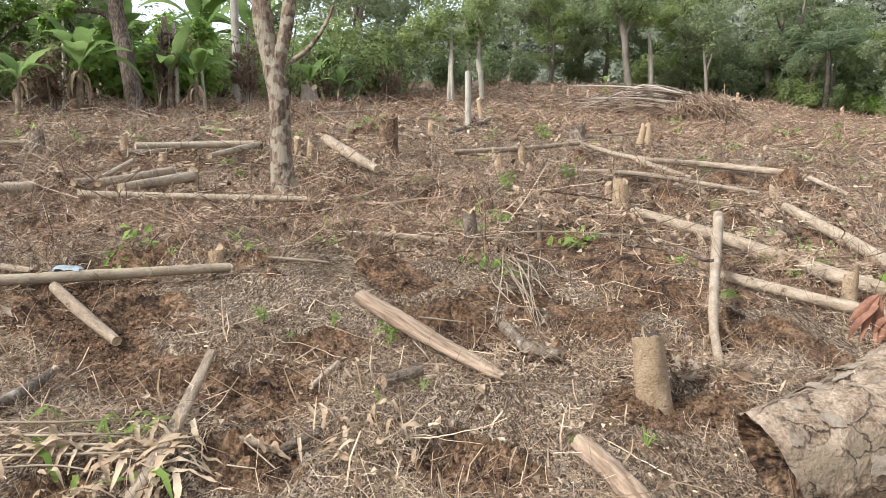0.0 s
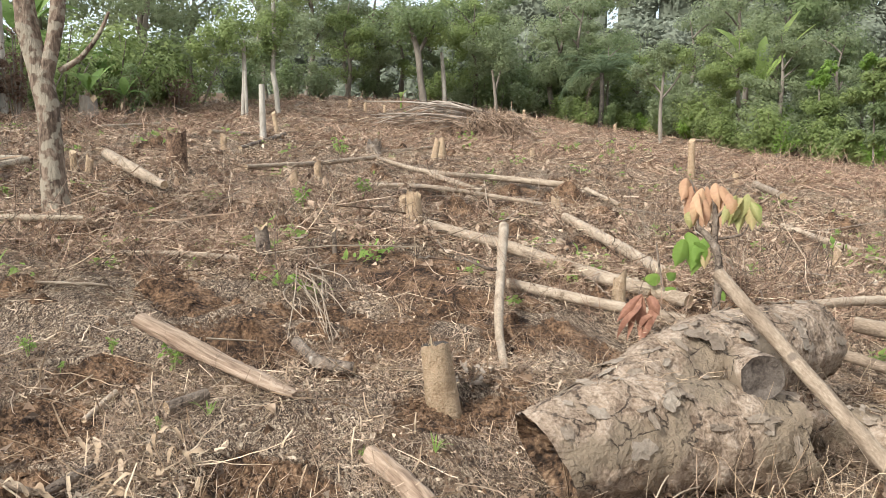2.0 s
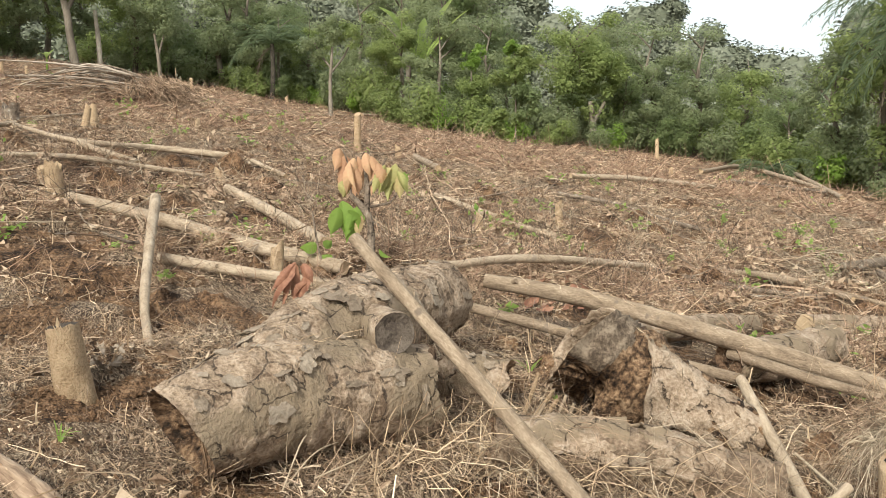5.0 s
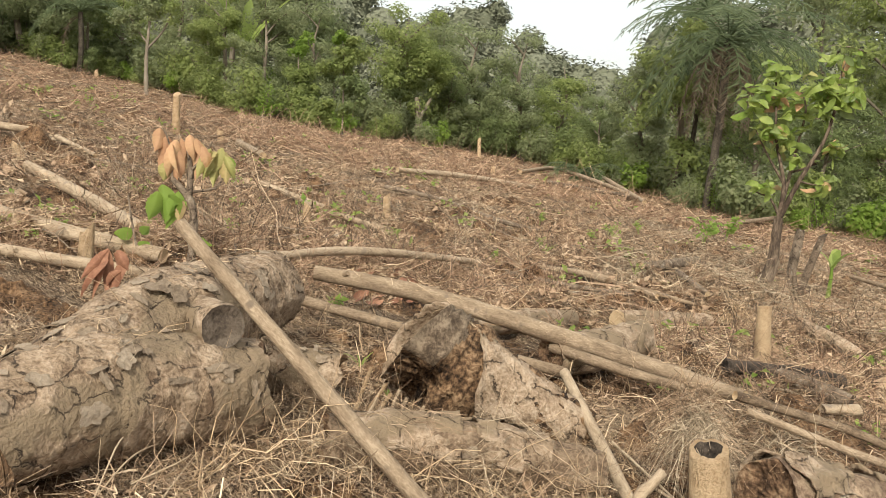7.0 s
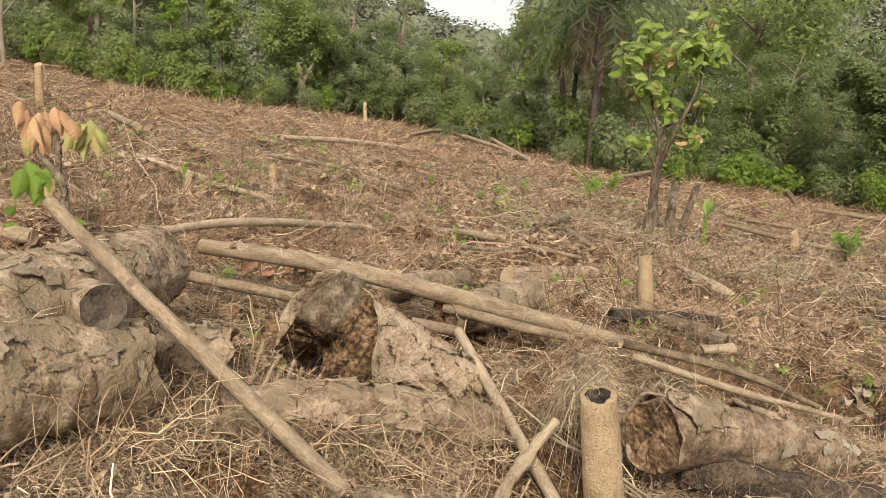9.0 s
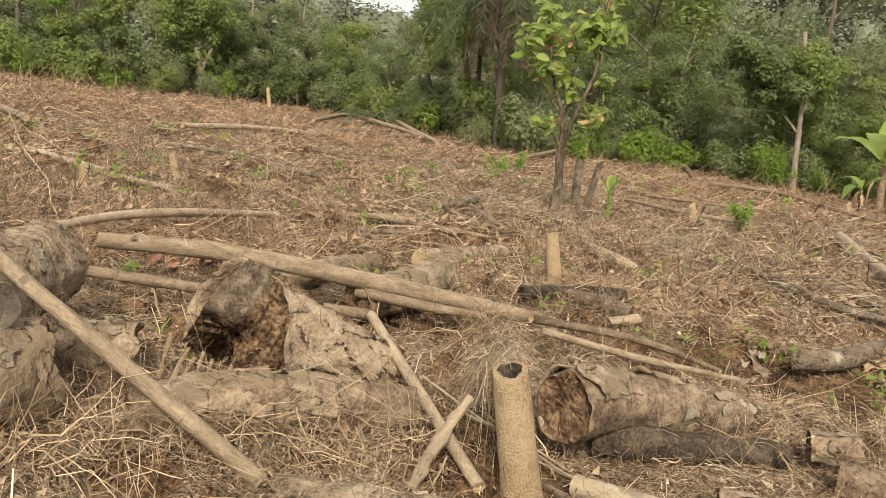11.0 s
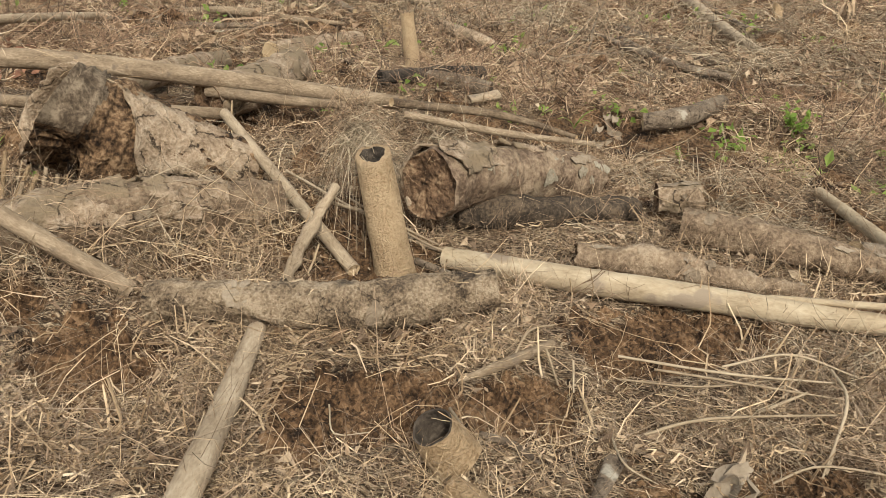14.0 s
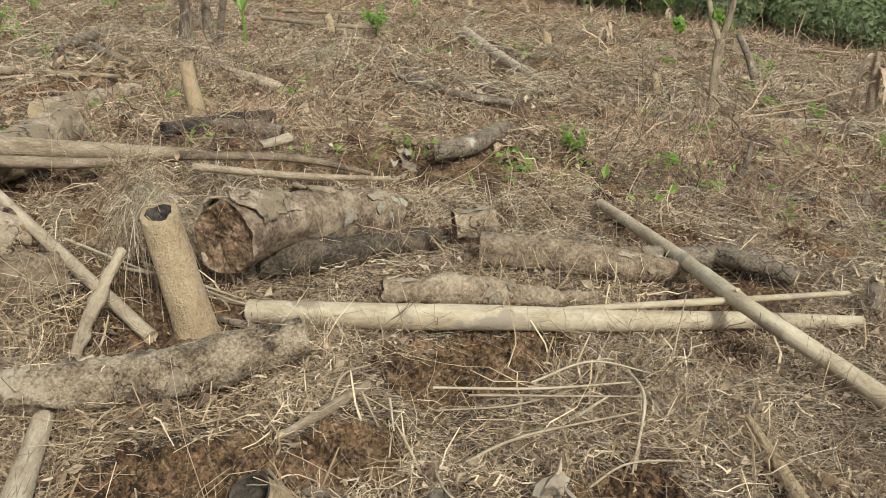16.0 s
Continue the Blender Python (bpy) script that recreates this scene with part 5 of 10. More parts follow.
def forest():
    rng = random.Random(4)
    kinds = [
        (7.5, 2.6, LEAF, "leafy green forest tree at the clearing's edge", 0.1, 0.17),
        (9.0, 3.0, LEAF_DARK, "dark green dense forest tree", 0.08, 0.18),
        (8.0, 2.4, LEAF_GREY, "dull green slender forest tree", 0.15, 0.16),
        (12.0, 3.6, LEAF_DARK, "tall dark broadleaf tree behind the edge", 0.22, 0.22),
        (13.5, 3.9, LEAF, "tall broadleaf tree with a wide crown", 0.25, 0.22),
        (12.5, 3.3, LEAF_GREY, "tall dull green tree behind the edge", 0.2, 0.21),
        (14.0, 4.6, LEAF_GREY, "broad full tree deep in the forest", 0.0, 0.34),
        (15.0, 4.8, LEAF_DARK, "dark full tree deep in the forest", 0.0, 0.34),
        (6.5, 2.2, LEAF, "airy green tree behind the banana plants", 0.03, 0.17),
        (8.0, 2.6, LEAF_GREY, "airy dull green tree behind the banana plants", 0.05, 0.17),
    ]
    sources = {}

    sky_at = [39, 41.5, 43, 44.5, 46.5, 48, 51, 52.5, 54.5, 57.5, 59.5, 61.5, 64]
    sky_low = [30, 11, 8.4, 7.2, 7.6, 11, 11, 9, 6.6, 5.8, 5.6, 10, 30]

    def plant(kind, az, back, scale):
        p = on_edge(az, back)
        turn = rng.uniform(0, 360)
        h, s, leaf, label, low, size = kinds[kind]
        far = math.hypot(p[0], p[1])
        wide = math.degrees(s * 0.7 * scale / far)
        top = far * math.tan(radians(min(np.interp(az + d * wide, sky_at, sky_low) for d in (-1, -0.5, 0, 0.5, 1)))) + 1.6 - p[2]
        scale = min(scale, top / (h * 0.98))
        if scale < 0.3:
            return
        variant = (kind, rng.randrange(2))
        if variant not in sources:
            ob = tree(p, 40 + kind * 7 + variant[1], h, s, leaf, label, leaves=(8000 if kind < 6 else 4500) if kind < 8 else 5600, size=size, low=low, clumps=34 if kind not in (6, 7) else 44)
            ob.matrix_basis = Matrix.Translation(p) @ pose(0, 0, 0, 0, 0, turn)
            ob.scale = (scale, scale, scale)
            sources[variant] = ob
        else:
            copy_thing(sources[variant], Matrix.Translation(p) @ pose(0, 0, 0, 0, 0, turn) @ Matrix.Scale(scale, 4))

    grove = None
    az = -43.0
    while az < -7:
        p = on_edge(az + rng.uniform(-0.8, 0.8), rng.choice((2.5, 4.0, 6.0, 8.0)))
        s = rng.uniform(0.75, 1.2)
        if grove is None:
            grove = [banana(p, 3.8, 81, "broad-leaved banana plant in the grove", leaves=9, group="banana grove"), banana(p, 3.0, 82, "leaning banana plant in the grove", leaves=8, group="banana grove")]
            grove[1].location = on_edge(az + 1.5, 4.0)
        else:
            copy_thing(rng.choice(grove), Matrix.Translation(p) @ pose(0, 0, 0, 0, 0, rng.uniform(0, 360)) @ Matrix.Scale(s, 4))
        az += 1.5
    az = -44.0
    while az < 128:
        far = float(edge_far(az))
        step = math.degrees(2.3 / far)
        open_left = az < -6
        if rng.random() < (0.45 if open_left else 0.6 if az < 13 else 1.0):
            plant(rng.choice((8, 9)) if open_left else rng.choice((0, 0, 1, 2, 2)), az + rng.uniform(-1, 1), rng.uniform(2.0, 5.5), rng.uniform(0.7, 1.1))
        if rng.random() < (0.35 if az < 14 else 0.6):
            plant(9 if open_left else (rng.choice((3, 4, 5))), az + rng.uniform(-1, 1), rng.uniform(7, 14), rng.uniform(0.85, 1.25))
        if az > 14 and rng.random() < (0.85 if az > 62 else 0.4):
            plant(rng.choice((6, 6, 7)), az, rng.uniform(16, 24), rng.uniform(0.8, 1.2))
        az += step
    looks = [(1.7, 1.5, LEAF, "low leafy green bush at the field's edge"), (2.6, 1.9, LEAF_DARK, "dark tangled undergrowth at the forest foot"), (1.3, 1.2, LEAF_LIME, "bright young green bush at the field's edge"), (2.2, 1.6, LEAF_GREY, "dull green scrub at the forest foot"), (1.6, 1.3, LEAF, "low green scrub behind the field"), (1.4, 1.2, LEAF_DEAD, "withered brown scrub behind the field")]
    made = {}
    az = -44.0
    while az < 128:
        far = float(edge_far(az))
        for back in (0.3, 2.2, 4.6, 7.5):
            weights = (5, 1, 1.6 if back < 1 else 0.8, 4, 0, 0) if az > 20 else (((0, 0, 0.4, 0, 2, 2) if back < 1 else (1.5, 0, 2, 0, 5, 0.7)) if az < -4 else (2, 4, 0.3, 4, 0, 0))
            k = rng.choices(range(6), weights)[0]
            if (az < 20 and back < 1 and rng.random() < 0.5) or (az < -4 and back > 7) or (-3 < az < 13 and back > 4):
                continue
            p = on_edge(az + rng.uniform(-1.2, 1.2), back + rng.uniform(-0.4, 0.8))
            turn, s = rng.uniform(0, 360), rng.uniform(0.65, 1.25) * (1.5 if az < -4 and back > 1 else 1) * (1.5 if back > 4 and az > -4 else 1)
            if k not in made:
                ob = bush(p, 300 + k, *looks[k][:2], looks[k][2], looks[k][3], leaves=(2600, 2600, 2000, 2600, 3000, 2000)[k], size=0.16 if k < 4 else 0.085)
                made[k] = ob
            else:
                copy_thing(made[k], Matrix.Translation(p) @ pose(0, 0, 0, 0, 0, turn) @ Matrix.Scale(s, 4))
        az += math.degrees(1.9 / far)


forest()


def far_hills():
    """Wooded hills a long way off, with haze put into their pale colour: rows of rounded crowns rising to a broken
    skyline.
    """
    rng = np.random.default_rng(77)
    k = np.arange(10)
    ring = [np.stack([f * np.cos(k * 0.6283 + o), f * np.sin(k * 0.6283 + o), 0 * k + z], -1) for f, z, o in ((0.75, -0.9, 0.0), (1.0, -0.2, 0.3), (0.86, 0.45, 0.0), (0.45, 0.85, 0.3))]
    dome = np.concatenate([*ring, [(0, 0, 1.0)]])
    idx = np.arange(40).reshape(4, 10)
    q = np.concatenate([np.stack([idx[j], np.roll(idx[j], -1), np.roll(idx[j + 1], -1), idx[j + 1]], -1) for j in range(3)])
    tri = np.stack([idx[3], np.roll(idx[3], -1), np.full(10, 40)], -1)
    vs, qs, ts, n = [], [], [], 0
    for row, far, low in ((0, 150, 0.30), (1, 165, 0.52), (2, 180, 0.74), (3, 195, 0.95)):
        for az in np.arange(-55 + row * 0.7, 135, 1.45):
            top = float(np.interp(az, [-55, -6, 0, 30, 39, 42, 43.5, 46.5, 47.7, 52, 53.5, 56, 61, 62.5, 64, 135], [5, 6, 9, 12, 12, 9.8, 7.7, 7.3, 9.4, 9.4, 7.6, 5.8, 5.2, 8, 11, 12]))
            el = top * low + rng.uniform(-0.7, 0.3)
            size = rng.uniform(3.4, 6.2)
            a = radians(az + rng.uniform(-0.5, 0.5))
            centre = np.array([far * math.sin(a), far * math.cos(a), 1.6 + far * math.tan(radians(el)) - size])
            v = dome * size * 0.8 * rng.uniform(0.85, 1.1, (41, 1)) + centre
            stem = v[:10].copy()
            stem[:, 2] = -12
            g = rng.standard_normal((420, 3))
            g[:, 2] = np.abs(g[:, 2]) * 1.3 - 0.8
            g /= np.linalg.norm(g, axis=1)[:, None]
            lv, lf = tri_leaves(centre + g * size * rng.uniform(0.8, 1.12, (420, 1)), np.full(420, 1.0), rng, out=g * 0.7)
            vs += [v, stem, lv]
            qs.append(np.concatenate([q, np.stack([41 + k, 41 + (k + 1) % 10, (k + 1) % 10, k], -1)]) + n)
            ts += [tri + n, lf + n + 51]
            n += 51 + len(lv)
    tagged(new("backdrop", mesh_of("backdrop", np.concatenate(vs), [np.concatenate(qs), np.concatenate(ts)], FAR_HILL)), "wooded hills far behind the forest, haze tinted into their colour", "far woods", kind="stuff")


far_hills()


# ---- palms and small plants ----
def frond(base, way, length, droop, rng, leaflet=0.5, pairs=34):
    """A feather-shaped palm leaf: verts and quads of its rib and leaflets."""
    way = np.array(way, float) / np.linalg.norm(way)
    p, d = np.array(base, float), way.copy()
    line = []
    for k in range(pairs + 1):
        line.append(p.copy())
        p = p + d * length / pairs
        d = d + np.array([0, 0, -droop / pairs])
        d /= np.linalg.norm(d)
    line = np.array(line)
    t, u, w = frames_along(line)
    start, ways, ln = [], [], []
    for k in range(3, pairs + 1):
        for s in (-1, 1):
            start.append(line[k])
            ways.append(u[k] * s + t[k] * 0.7 + np.array([0, 0, -0.35]) + rng.normal(0, 0.12, 3))
            ln.append(leaflet * math.sin(math.pi * (0.12 + 0.8 * k / pairs)) * rng.uniform(0.8, 1.15))
    v1, q1 = strands(np.array(start), np.array(ways), np.array(ln), np.full(len(ln), 0.045), rng, 0.25, 2, True)
    v2, q2, *_ = tube([line[0], line[pairs // 3], line[2 * pairs // 3], line[-1]], [0.035, 0.025, 0.016, 0.006], 5, 0.4, 0, 0)
    return np.concatenate([v1, v2]), np.concatenate([q1, q2 + len(v1)])


def palm(place, height, seed, label, fronds=20, dead=8, reach=3.6, girth=0.16):
    rng = np.random.default_rng(seed)
    ob = thing("oil_palm", place, label, "palm tree", "palms of the forest edge")
    v, q, *_ = tube([(0, 0, -0.2), (0.1, 0, height * 0.5), (0.05, 0.1, height)], [girth * 1.1, girth, girth * 0.9], 10, 0.25, 0.09, seed)
    part("trunk", mesh_of("trunk", v, q, PALM_TRUNK, smooth=True), ob)
    for k in range(fronds):
        a = k * 2.4
        v, q = frond((0.05, 0.1, height), (math.cos(a), math.sin(a), rng.uniform(-0.35, 1.5)), reach * rng.uniform(0.8, 1.1), rng.uniform(1.4, 2.4), rng, min(0.75, reach * 0.21))
        part("frond", mesh_of("frond", v, q, PALM), ob)
    for k in range(dead):
        a = k * 2.4 + 1
        v, q = frond((0.05, 0.1, height - 0.2), (math.cos(a), math.sin(a), -0.2), reach * rng.uniform(0.5, 0.95), 4.2, rng, 0.42)
        part("dead_frond", mesh_of("dead_frond", v, q, PALM_DEAD), ob, "hanging dry frond")
    return ob


def seedling(place, size, kind="herb"):
    """A small green plant in the litter."""
    LOG_SEED[0] += 1
    rng = np.random.default_rng(LOG_SEED[0])
    if kind == "grass":
        ob = thing("grass_tuft", place, "green grass blades growing through the litter", "grass", "green plants in the field")
        for k in range(7):
            a = rng.uniform(0, 6.28)
            v, f = blade((0, 0, -0.02), (math.cos(a) * 0.5, math.sin(a) * 0.5, 1.1), size * rng.uniform(0.7, 1.2), size * 0.09, rng.uniform(0.6, 2.0), rng, 0.1, 5)
            part("leaf_blade", mesh_of("leaf_blade", v, f, GREEN), ob)
        return ob
    if kind == "shoot":
        ob = thing("banana_shoot", place, "young bright green banana shoot", "banana plant", "green plants in the field")
        v, q, *_ = tube([(0, 0, -0.03), (0.01, 0, size * 0.3), (0, 0.01, size * 0.55)], [size * 0.04, size * 0.032, size * 0.02], 7, size * 0.1, 0.05, 3)
        part("stem", mesh_of("stem", v, q, GREEN, smooth=True), ob)
        for k in range(4):
            a = k * 2.2 + rng.uniform(-0.3, 0.3)
            v, f = blade((0, 0.01, size * 0.5), (math.cos(a) * 0.5, math.sin(a) * 0.5, 1.0), size * rng.uniform(0.38, 0.52), size * 0.17, rng.uniform(0.8, 2.0), rng, 0.2, 7)
            part("leaf_blade", mesh_of("leaf_blade", v, f, SAPLING_LEAF, smooth=True), ob)
        return ob
    ob = thing("seedling", place, "small fresh green seedling in dry litter", "seedling", "green plants in the field")
    stems = []
    tips = []
    for k in range(4):
        a = rng.uniform(0, 6.28)
        tip = np.array([math.cos(a) * size * 0.35, math.sin(a) * size * 0.35, size * rng.uniform(0.5, 0.95)])
        v, q, *_ = tube([(0, 0, -0.03), tip * (0.4, 0.4, 0.6), tip], [size * 0.018, size * 0.014, size * 0.007], 5, size * 0.2, 0, k)
        stems.append((v, q))
        tips += [tip, tip * (0.75, 0.75, 0.8), tip * (0.5, 0.5, 0.6)]
    n, vs, fs = 0, [], []
    for v, q in stems:
        vs.append(v)
        fs.append(q + n)
        n += len(v)
    part("branchwork", mesh_of("branchwork", np.concatenate(vs), np.concatenate(fs), GREEN, smooth=True), ob)
    p = np.repeat(np.array(tips), 4, 0) + rng.normal(0, size * 0.07, (48, 3))
    part("foliage", mesh_of("foliage", *leaf_quads(p, np.full(48, size * 0.24), rng, aspect=0.26, droop=0.15), GREEN), ob)
    return ob


def limbed_tree(stems, label, bark, name="tree", crown=None, category="tree", twigs=0, girth_seg=14):
    """A standing tree from its main stems [(points, radii), ...]; crown: (centre, spread, count, size, leaf material) clumps."""
    base = np.array(stems[0][0][0], float)
    ob = thing(name, base, label, category)
    LOG_SEED[0] += 1
    for k, (pts, radii) in enumerate(stems):
        v, q, _, line, rad, _ = tube(pts, radii, girth_seg, 0.15, 0.09, LOG_SEED[0] + k)
        part("trunk" if k == 0 else "limb", with_grain(mesh_of("trunk", v - base, q, bark, smooth=True), line, rad, girth_seg), ob)
    rng = np.random.default_rng(LOG_SEED[0])
    for centre, spread, count, size, leaf in crown or ():
        count = int(count * 1.8)
        knots = rng.standard_normal((14, 3))
        knots = knots / np.linalg.norm(knots, axis=1)[:, None] * rng.uniform(0.3, 0.85, 14)[:, None]
        g = rng.standard_normal((count, 3))
        g = g / np.linalg.norm(g, axis=1)[:, None] * (rng.random(count) ** 0.45)[:, None]
        p = np.array(centre) - base + (knots[rng.integers(0, 14, count)] + g * np.array([0.4, 0.4, 0.3])) * spread
        part("crown", mesh_of("crown", *tri_leaves(p, np.full(len(p), size * 0.8), rng, 0.3, out=g * 1.2), leaf), ob)
    return ob


def hung_leaf(parent, p0, p1, width, mat, seed, name="leaf", curl=0.3, crinkle=0.12, shape=0.75):
    """A leaf blade from its stalk to its tip, a little bowed and folded at the midrib."""
    rng = np.random.default_rng(seed)
    base = np.array(parent.location)
    p0, p1 = np.array(p0, float), np.array(p1, float)
    d = p1 - p0
    n = np.linalg.norm(d)
    face = np.array([-0.3, -0.3, 0.6]) + rng.normal(0, 0.55, 3)
    side = np.cross(d, face)
    side /= np.linalg.norm(side) + 1e-9
    out = np.cross(side, d)
    out /= np.linalg.norm(out) + 1e-9
    bow = rng.uniform(-curl, curl) * n
    vs, fs = [], []
    cells = 8 if crinkle < 0.5 else 12
    for k in range(cells + 1):
        t = k / cells
        w = width * 0.5 * math.sin(math.pi * min(0.04 + 0.94 * t**0.85, 1.0)) ** shape
        c = p0 + d * t + out * bow * math.sin(math.pi * t) + side * 0.05 * n * math.sin(2.6 * t + seed)
        up = out * w * 0.4
        vs += [c + side * w + up + out * rng.normal(0, w * crinkle), c + out * rng.normal(0, w * crinkle * 0.5), c - side * w * rng.uniform(0.8, 1.1) + up + out * rng.normal(0, w * crinkle)]
        if k:
            m = 3 * k
            fs += [(m - 3, m - 2, m + 1, m), (m - 2, m - 1, m + 2, m + 1)]
    return part(name, mesh_of(name, np.array(vs) - base, np.array(fs), mat, smooth=crinkle < 0.5), parent)


def cocoa_leaf(parent, p0, p1, width, mat, seed):
    """A limp drooping leaf with a sunken midrib, pleats between its side veins, a wavy edge and a long tip."""
    rng = np.random.default_rng(seed)
    base = np.array(parent.location)
    p0, p1 = np.array(p0, float), np.array(p1, float)
    d = p1 - p0
    n = np.linalg.norm(d)
    face = np.array([-0.5, -0.75, 0.25]) + rng.normal(0, 0.5, 3)
    side = np.cross(d, face)
    side /= np.linalg.norm(side) + 1e-9
    out = np.cross(side, d)
    out /= np.linalg.norm(out) + 1e-9
    cells, across = 30, (-1.0, -0.72, -0.42, -0.14, 0.0, 0.14, 0.42, 0.72, 1.0)
    veins, phase, fold = 7.0, rng.uniform(0, 1), rng.uniform(0.25, 0.75)
    bow, twist = rng.uniform(-0.1, 0.22) * n, rng.uniform(-0.7, 0.7)
    vs = []
    for k in range(cells + 1):
        t = k / cells
        w = width * 0.56 * max(math.sin(math.pi * min(0.02 + 0.97 * t**0.8, 1.0)), 0.0) ** 0.8 * (1 - 0.55 * max(t - 0.72, 0) / 0.28)
        c = p0 + d * t + out * bow * math.sin(math.pi * t) + side * 0.08 * n * math.sin(2.2 * t + seed)
        s2 = side * math.cos(twist * t) + out * math.sin(twist * t)
        o2 = out * math.cos(twist * t) - side * math.sin(twist * t)
        for a in across:
            pleat = math.sin(2 * math.pi * (veins * (t - 0.16 * abs(a)) + phase))
            edge = 1 + 0.07 * abs(a) * pleat
            vs.append(c + s2 * w * a * edge * (1 - 0.25 * fold * a * a) + o2 * (w * fold * abs(a) ** 1.3 * -1.0 + 0.05 * w * pleat * min(abs(a) * 2, 1) + rng.normal(0, 0.012) * w))
    m = len(across)
    i = np.arange((cells + 1) * m).reshape(-1, m)
    quads = np.stack([i[:-1, :-1], i[1:, :-1], i[1:, 1:], i[:-1, 1:]], -1).reshape(-1, 4)
    return part("leaf", mesh_of("leaf", np.array(vs) - base, quads, mat, smooth=True), parent)


def draped_leaf(parent, root, heading, length, width, mat, seed, rise, name="leaf"):
    """A long ribbon leaf that arches up from its root and sags on to the ground, wavy and folded at its rib."""
    rng = np.random.default_rng(seed)
    base = np.array(parent.location)
    x, y = root
    vs, fs = [], []
    cells = 9
    for k in range(cells + 1):
        t = k / cells
        if k:
            x, y = x + math.cos(heading) * length / cells, y + math.sin(heading) * length / cells
        heading += rng.normal(0, 0.16)
        w = width * 0.5 * math.sin(math.pi * (0.1 + 0.88 * t)) ** 0.7
        z = float(ground_z(x, y)) + 0.055 + rise * 4 * t * (1 - t) + rng.uniform(0, 0.008)
        side = np.array([-math.sin(heading), math.cos(heading), rng.normal(0, 0.5)])
        side /= np.linalg.norm(side)
        c = np.array([x, y, z])
        vs += [c + side * w + (0, 0, w * rng.uniform(-0.4, 0.9)), c, c - side * w + (0, 0, w * rng.uniform(-0.4, 0.9))]
        if k:
            m = 3 * k
            fs += [(m - 3, m - 2, m + 1, m), (m - 2, m - 1, m + 2, m + 1)]
    return part(name, mesh_of(name, np.array(vs) - base, np.array(fs), mat, smooth=True), parent)


def leafy_stems(stems, clusters, leaves, label, bark, name, seed, length, width, category="sapling"):
    """Thin stems with single leaves in loose clusters (centre, spread across, spread in height, count)."""
    ob = thing(name, stems[0][0][0], label, category)
    base = np.array(stems[0][0][0], float)
    rng = np.random.default_rng(seed)
    for k, (pts, radii) in enumerate(stems):
        v, q, *_ = tube(pts, radii, 8, 0.06, 0.08, seed + k)
        part("stem", mesh_of("stem", v - base, q, bark, smooth=True), ob)
    k = 0
    for c, across, high, count in clusters:
        for _ in range(count):
            g = rng.normal(0, 1, 3).clip(-1.6, 1.6) * (across, across, high) * 0.6
            p0 = np.array(c) + g
            d = rng.normal(0, 1, 3) * (1, 1, 0.5) + (0, 0, -0.45)
            d = d / np.linalg.norm(d) * length * rng.uniform(0.6, 1.2)
            hung_leaf(ob, p0, p0 + d, width * rng.uniform(0.7, 1.2), leaves[min(int(rng.random() ** 2.2 * len(leaves)), len(leaves) - 1)], seed * 100 + k)
            k += 1
    return ob


def straw_tuft(place, count, length, spread, label, mat, seed, droop=0.6, name="dry_grass_tuft", width=0.004):
    """A mop of drooping dry blades."""
    rng = np.random.default_rng(seed)
    a = rng.uniform(0, 6.28, count)
    r = spread * np.sqrt(rng.random(count)) * 0.6
    b = rng.uniform(0, 6.28, count)
    p = np.stack([np.cos(b) * r, np.sin(b) * r, rng.uniform(0, spread * 0.4, count)], -1)
    w = np.stack([np.cos(a), np.sin(a), rng.uniform(-0.3, 0.7, count)], -1) + rng.normal(0, 0.5, (count, 3))
    v, q = strands(p, w, length * rng.uniform(0.5, 1.2, count), np.full(count, width) * rng.uniform(0.4, 1.2, count), rng, 1.1, 5, True, 0.05)
    reach = np.hypot(v[:, 0], v[:, 1])
    v[:, 2] -= droop * reach**2 / max(length, 0.1)
    ob = new(name, mesh_of(name, v, q, mat))
    ob.location = place
    return tagged(ob, label, "dry grass", kind="stuff")


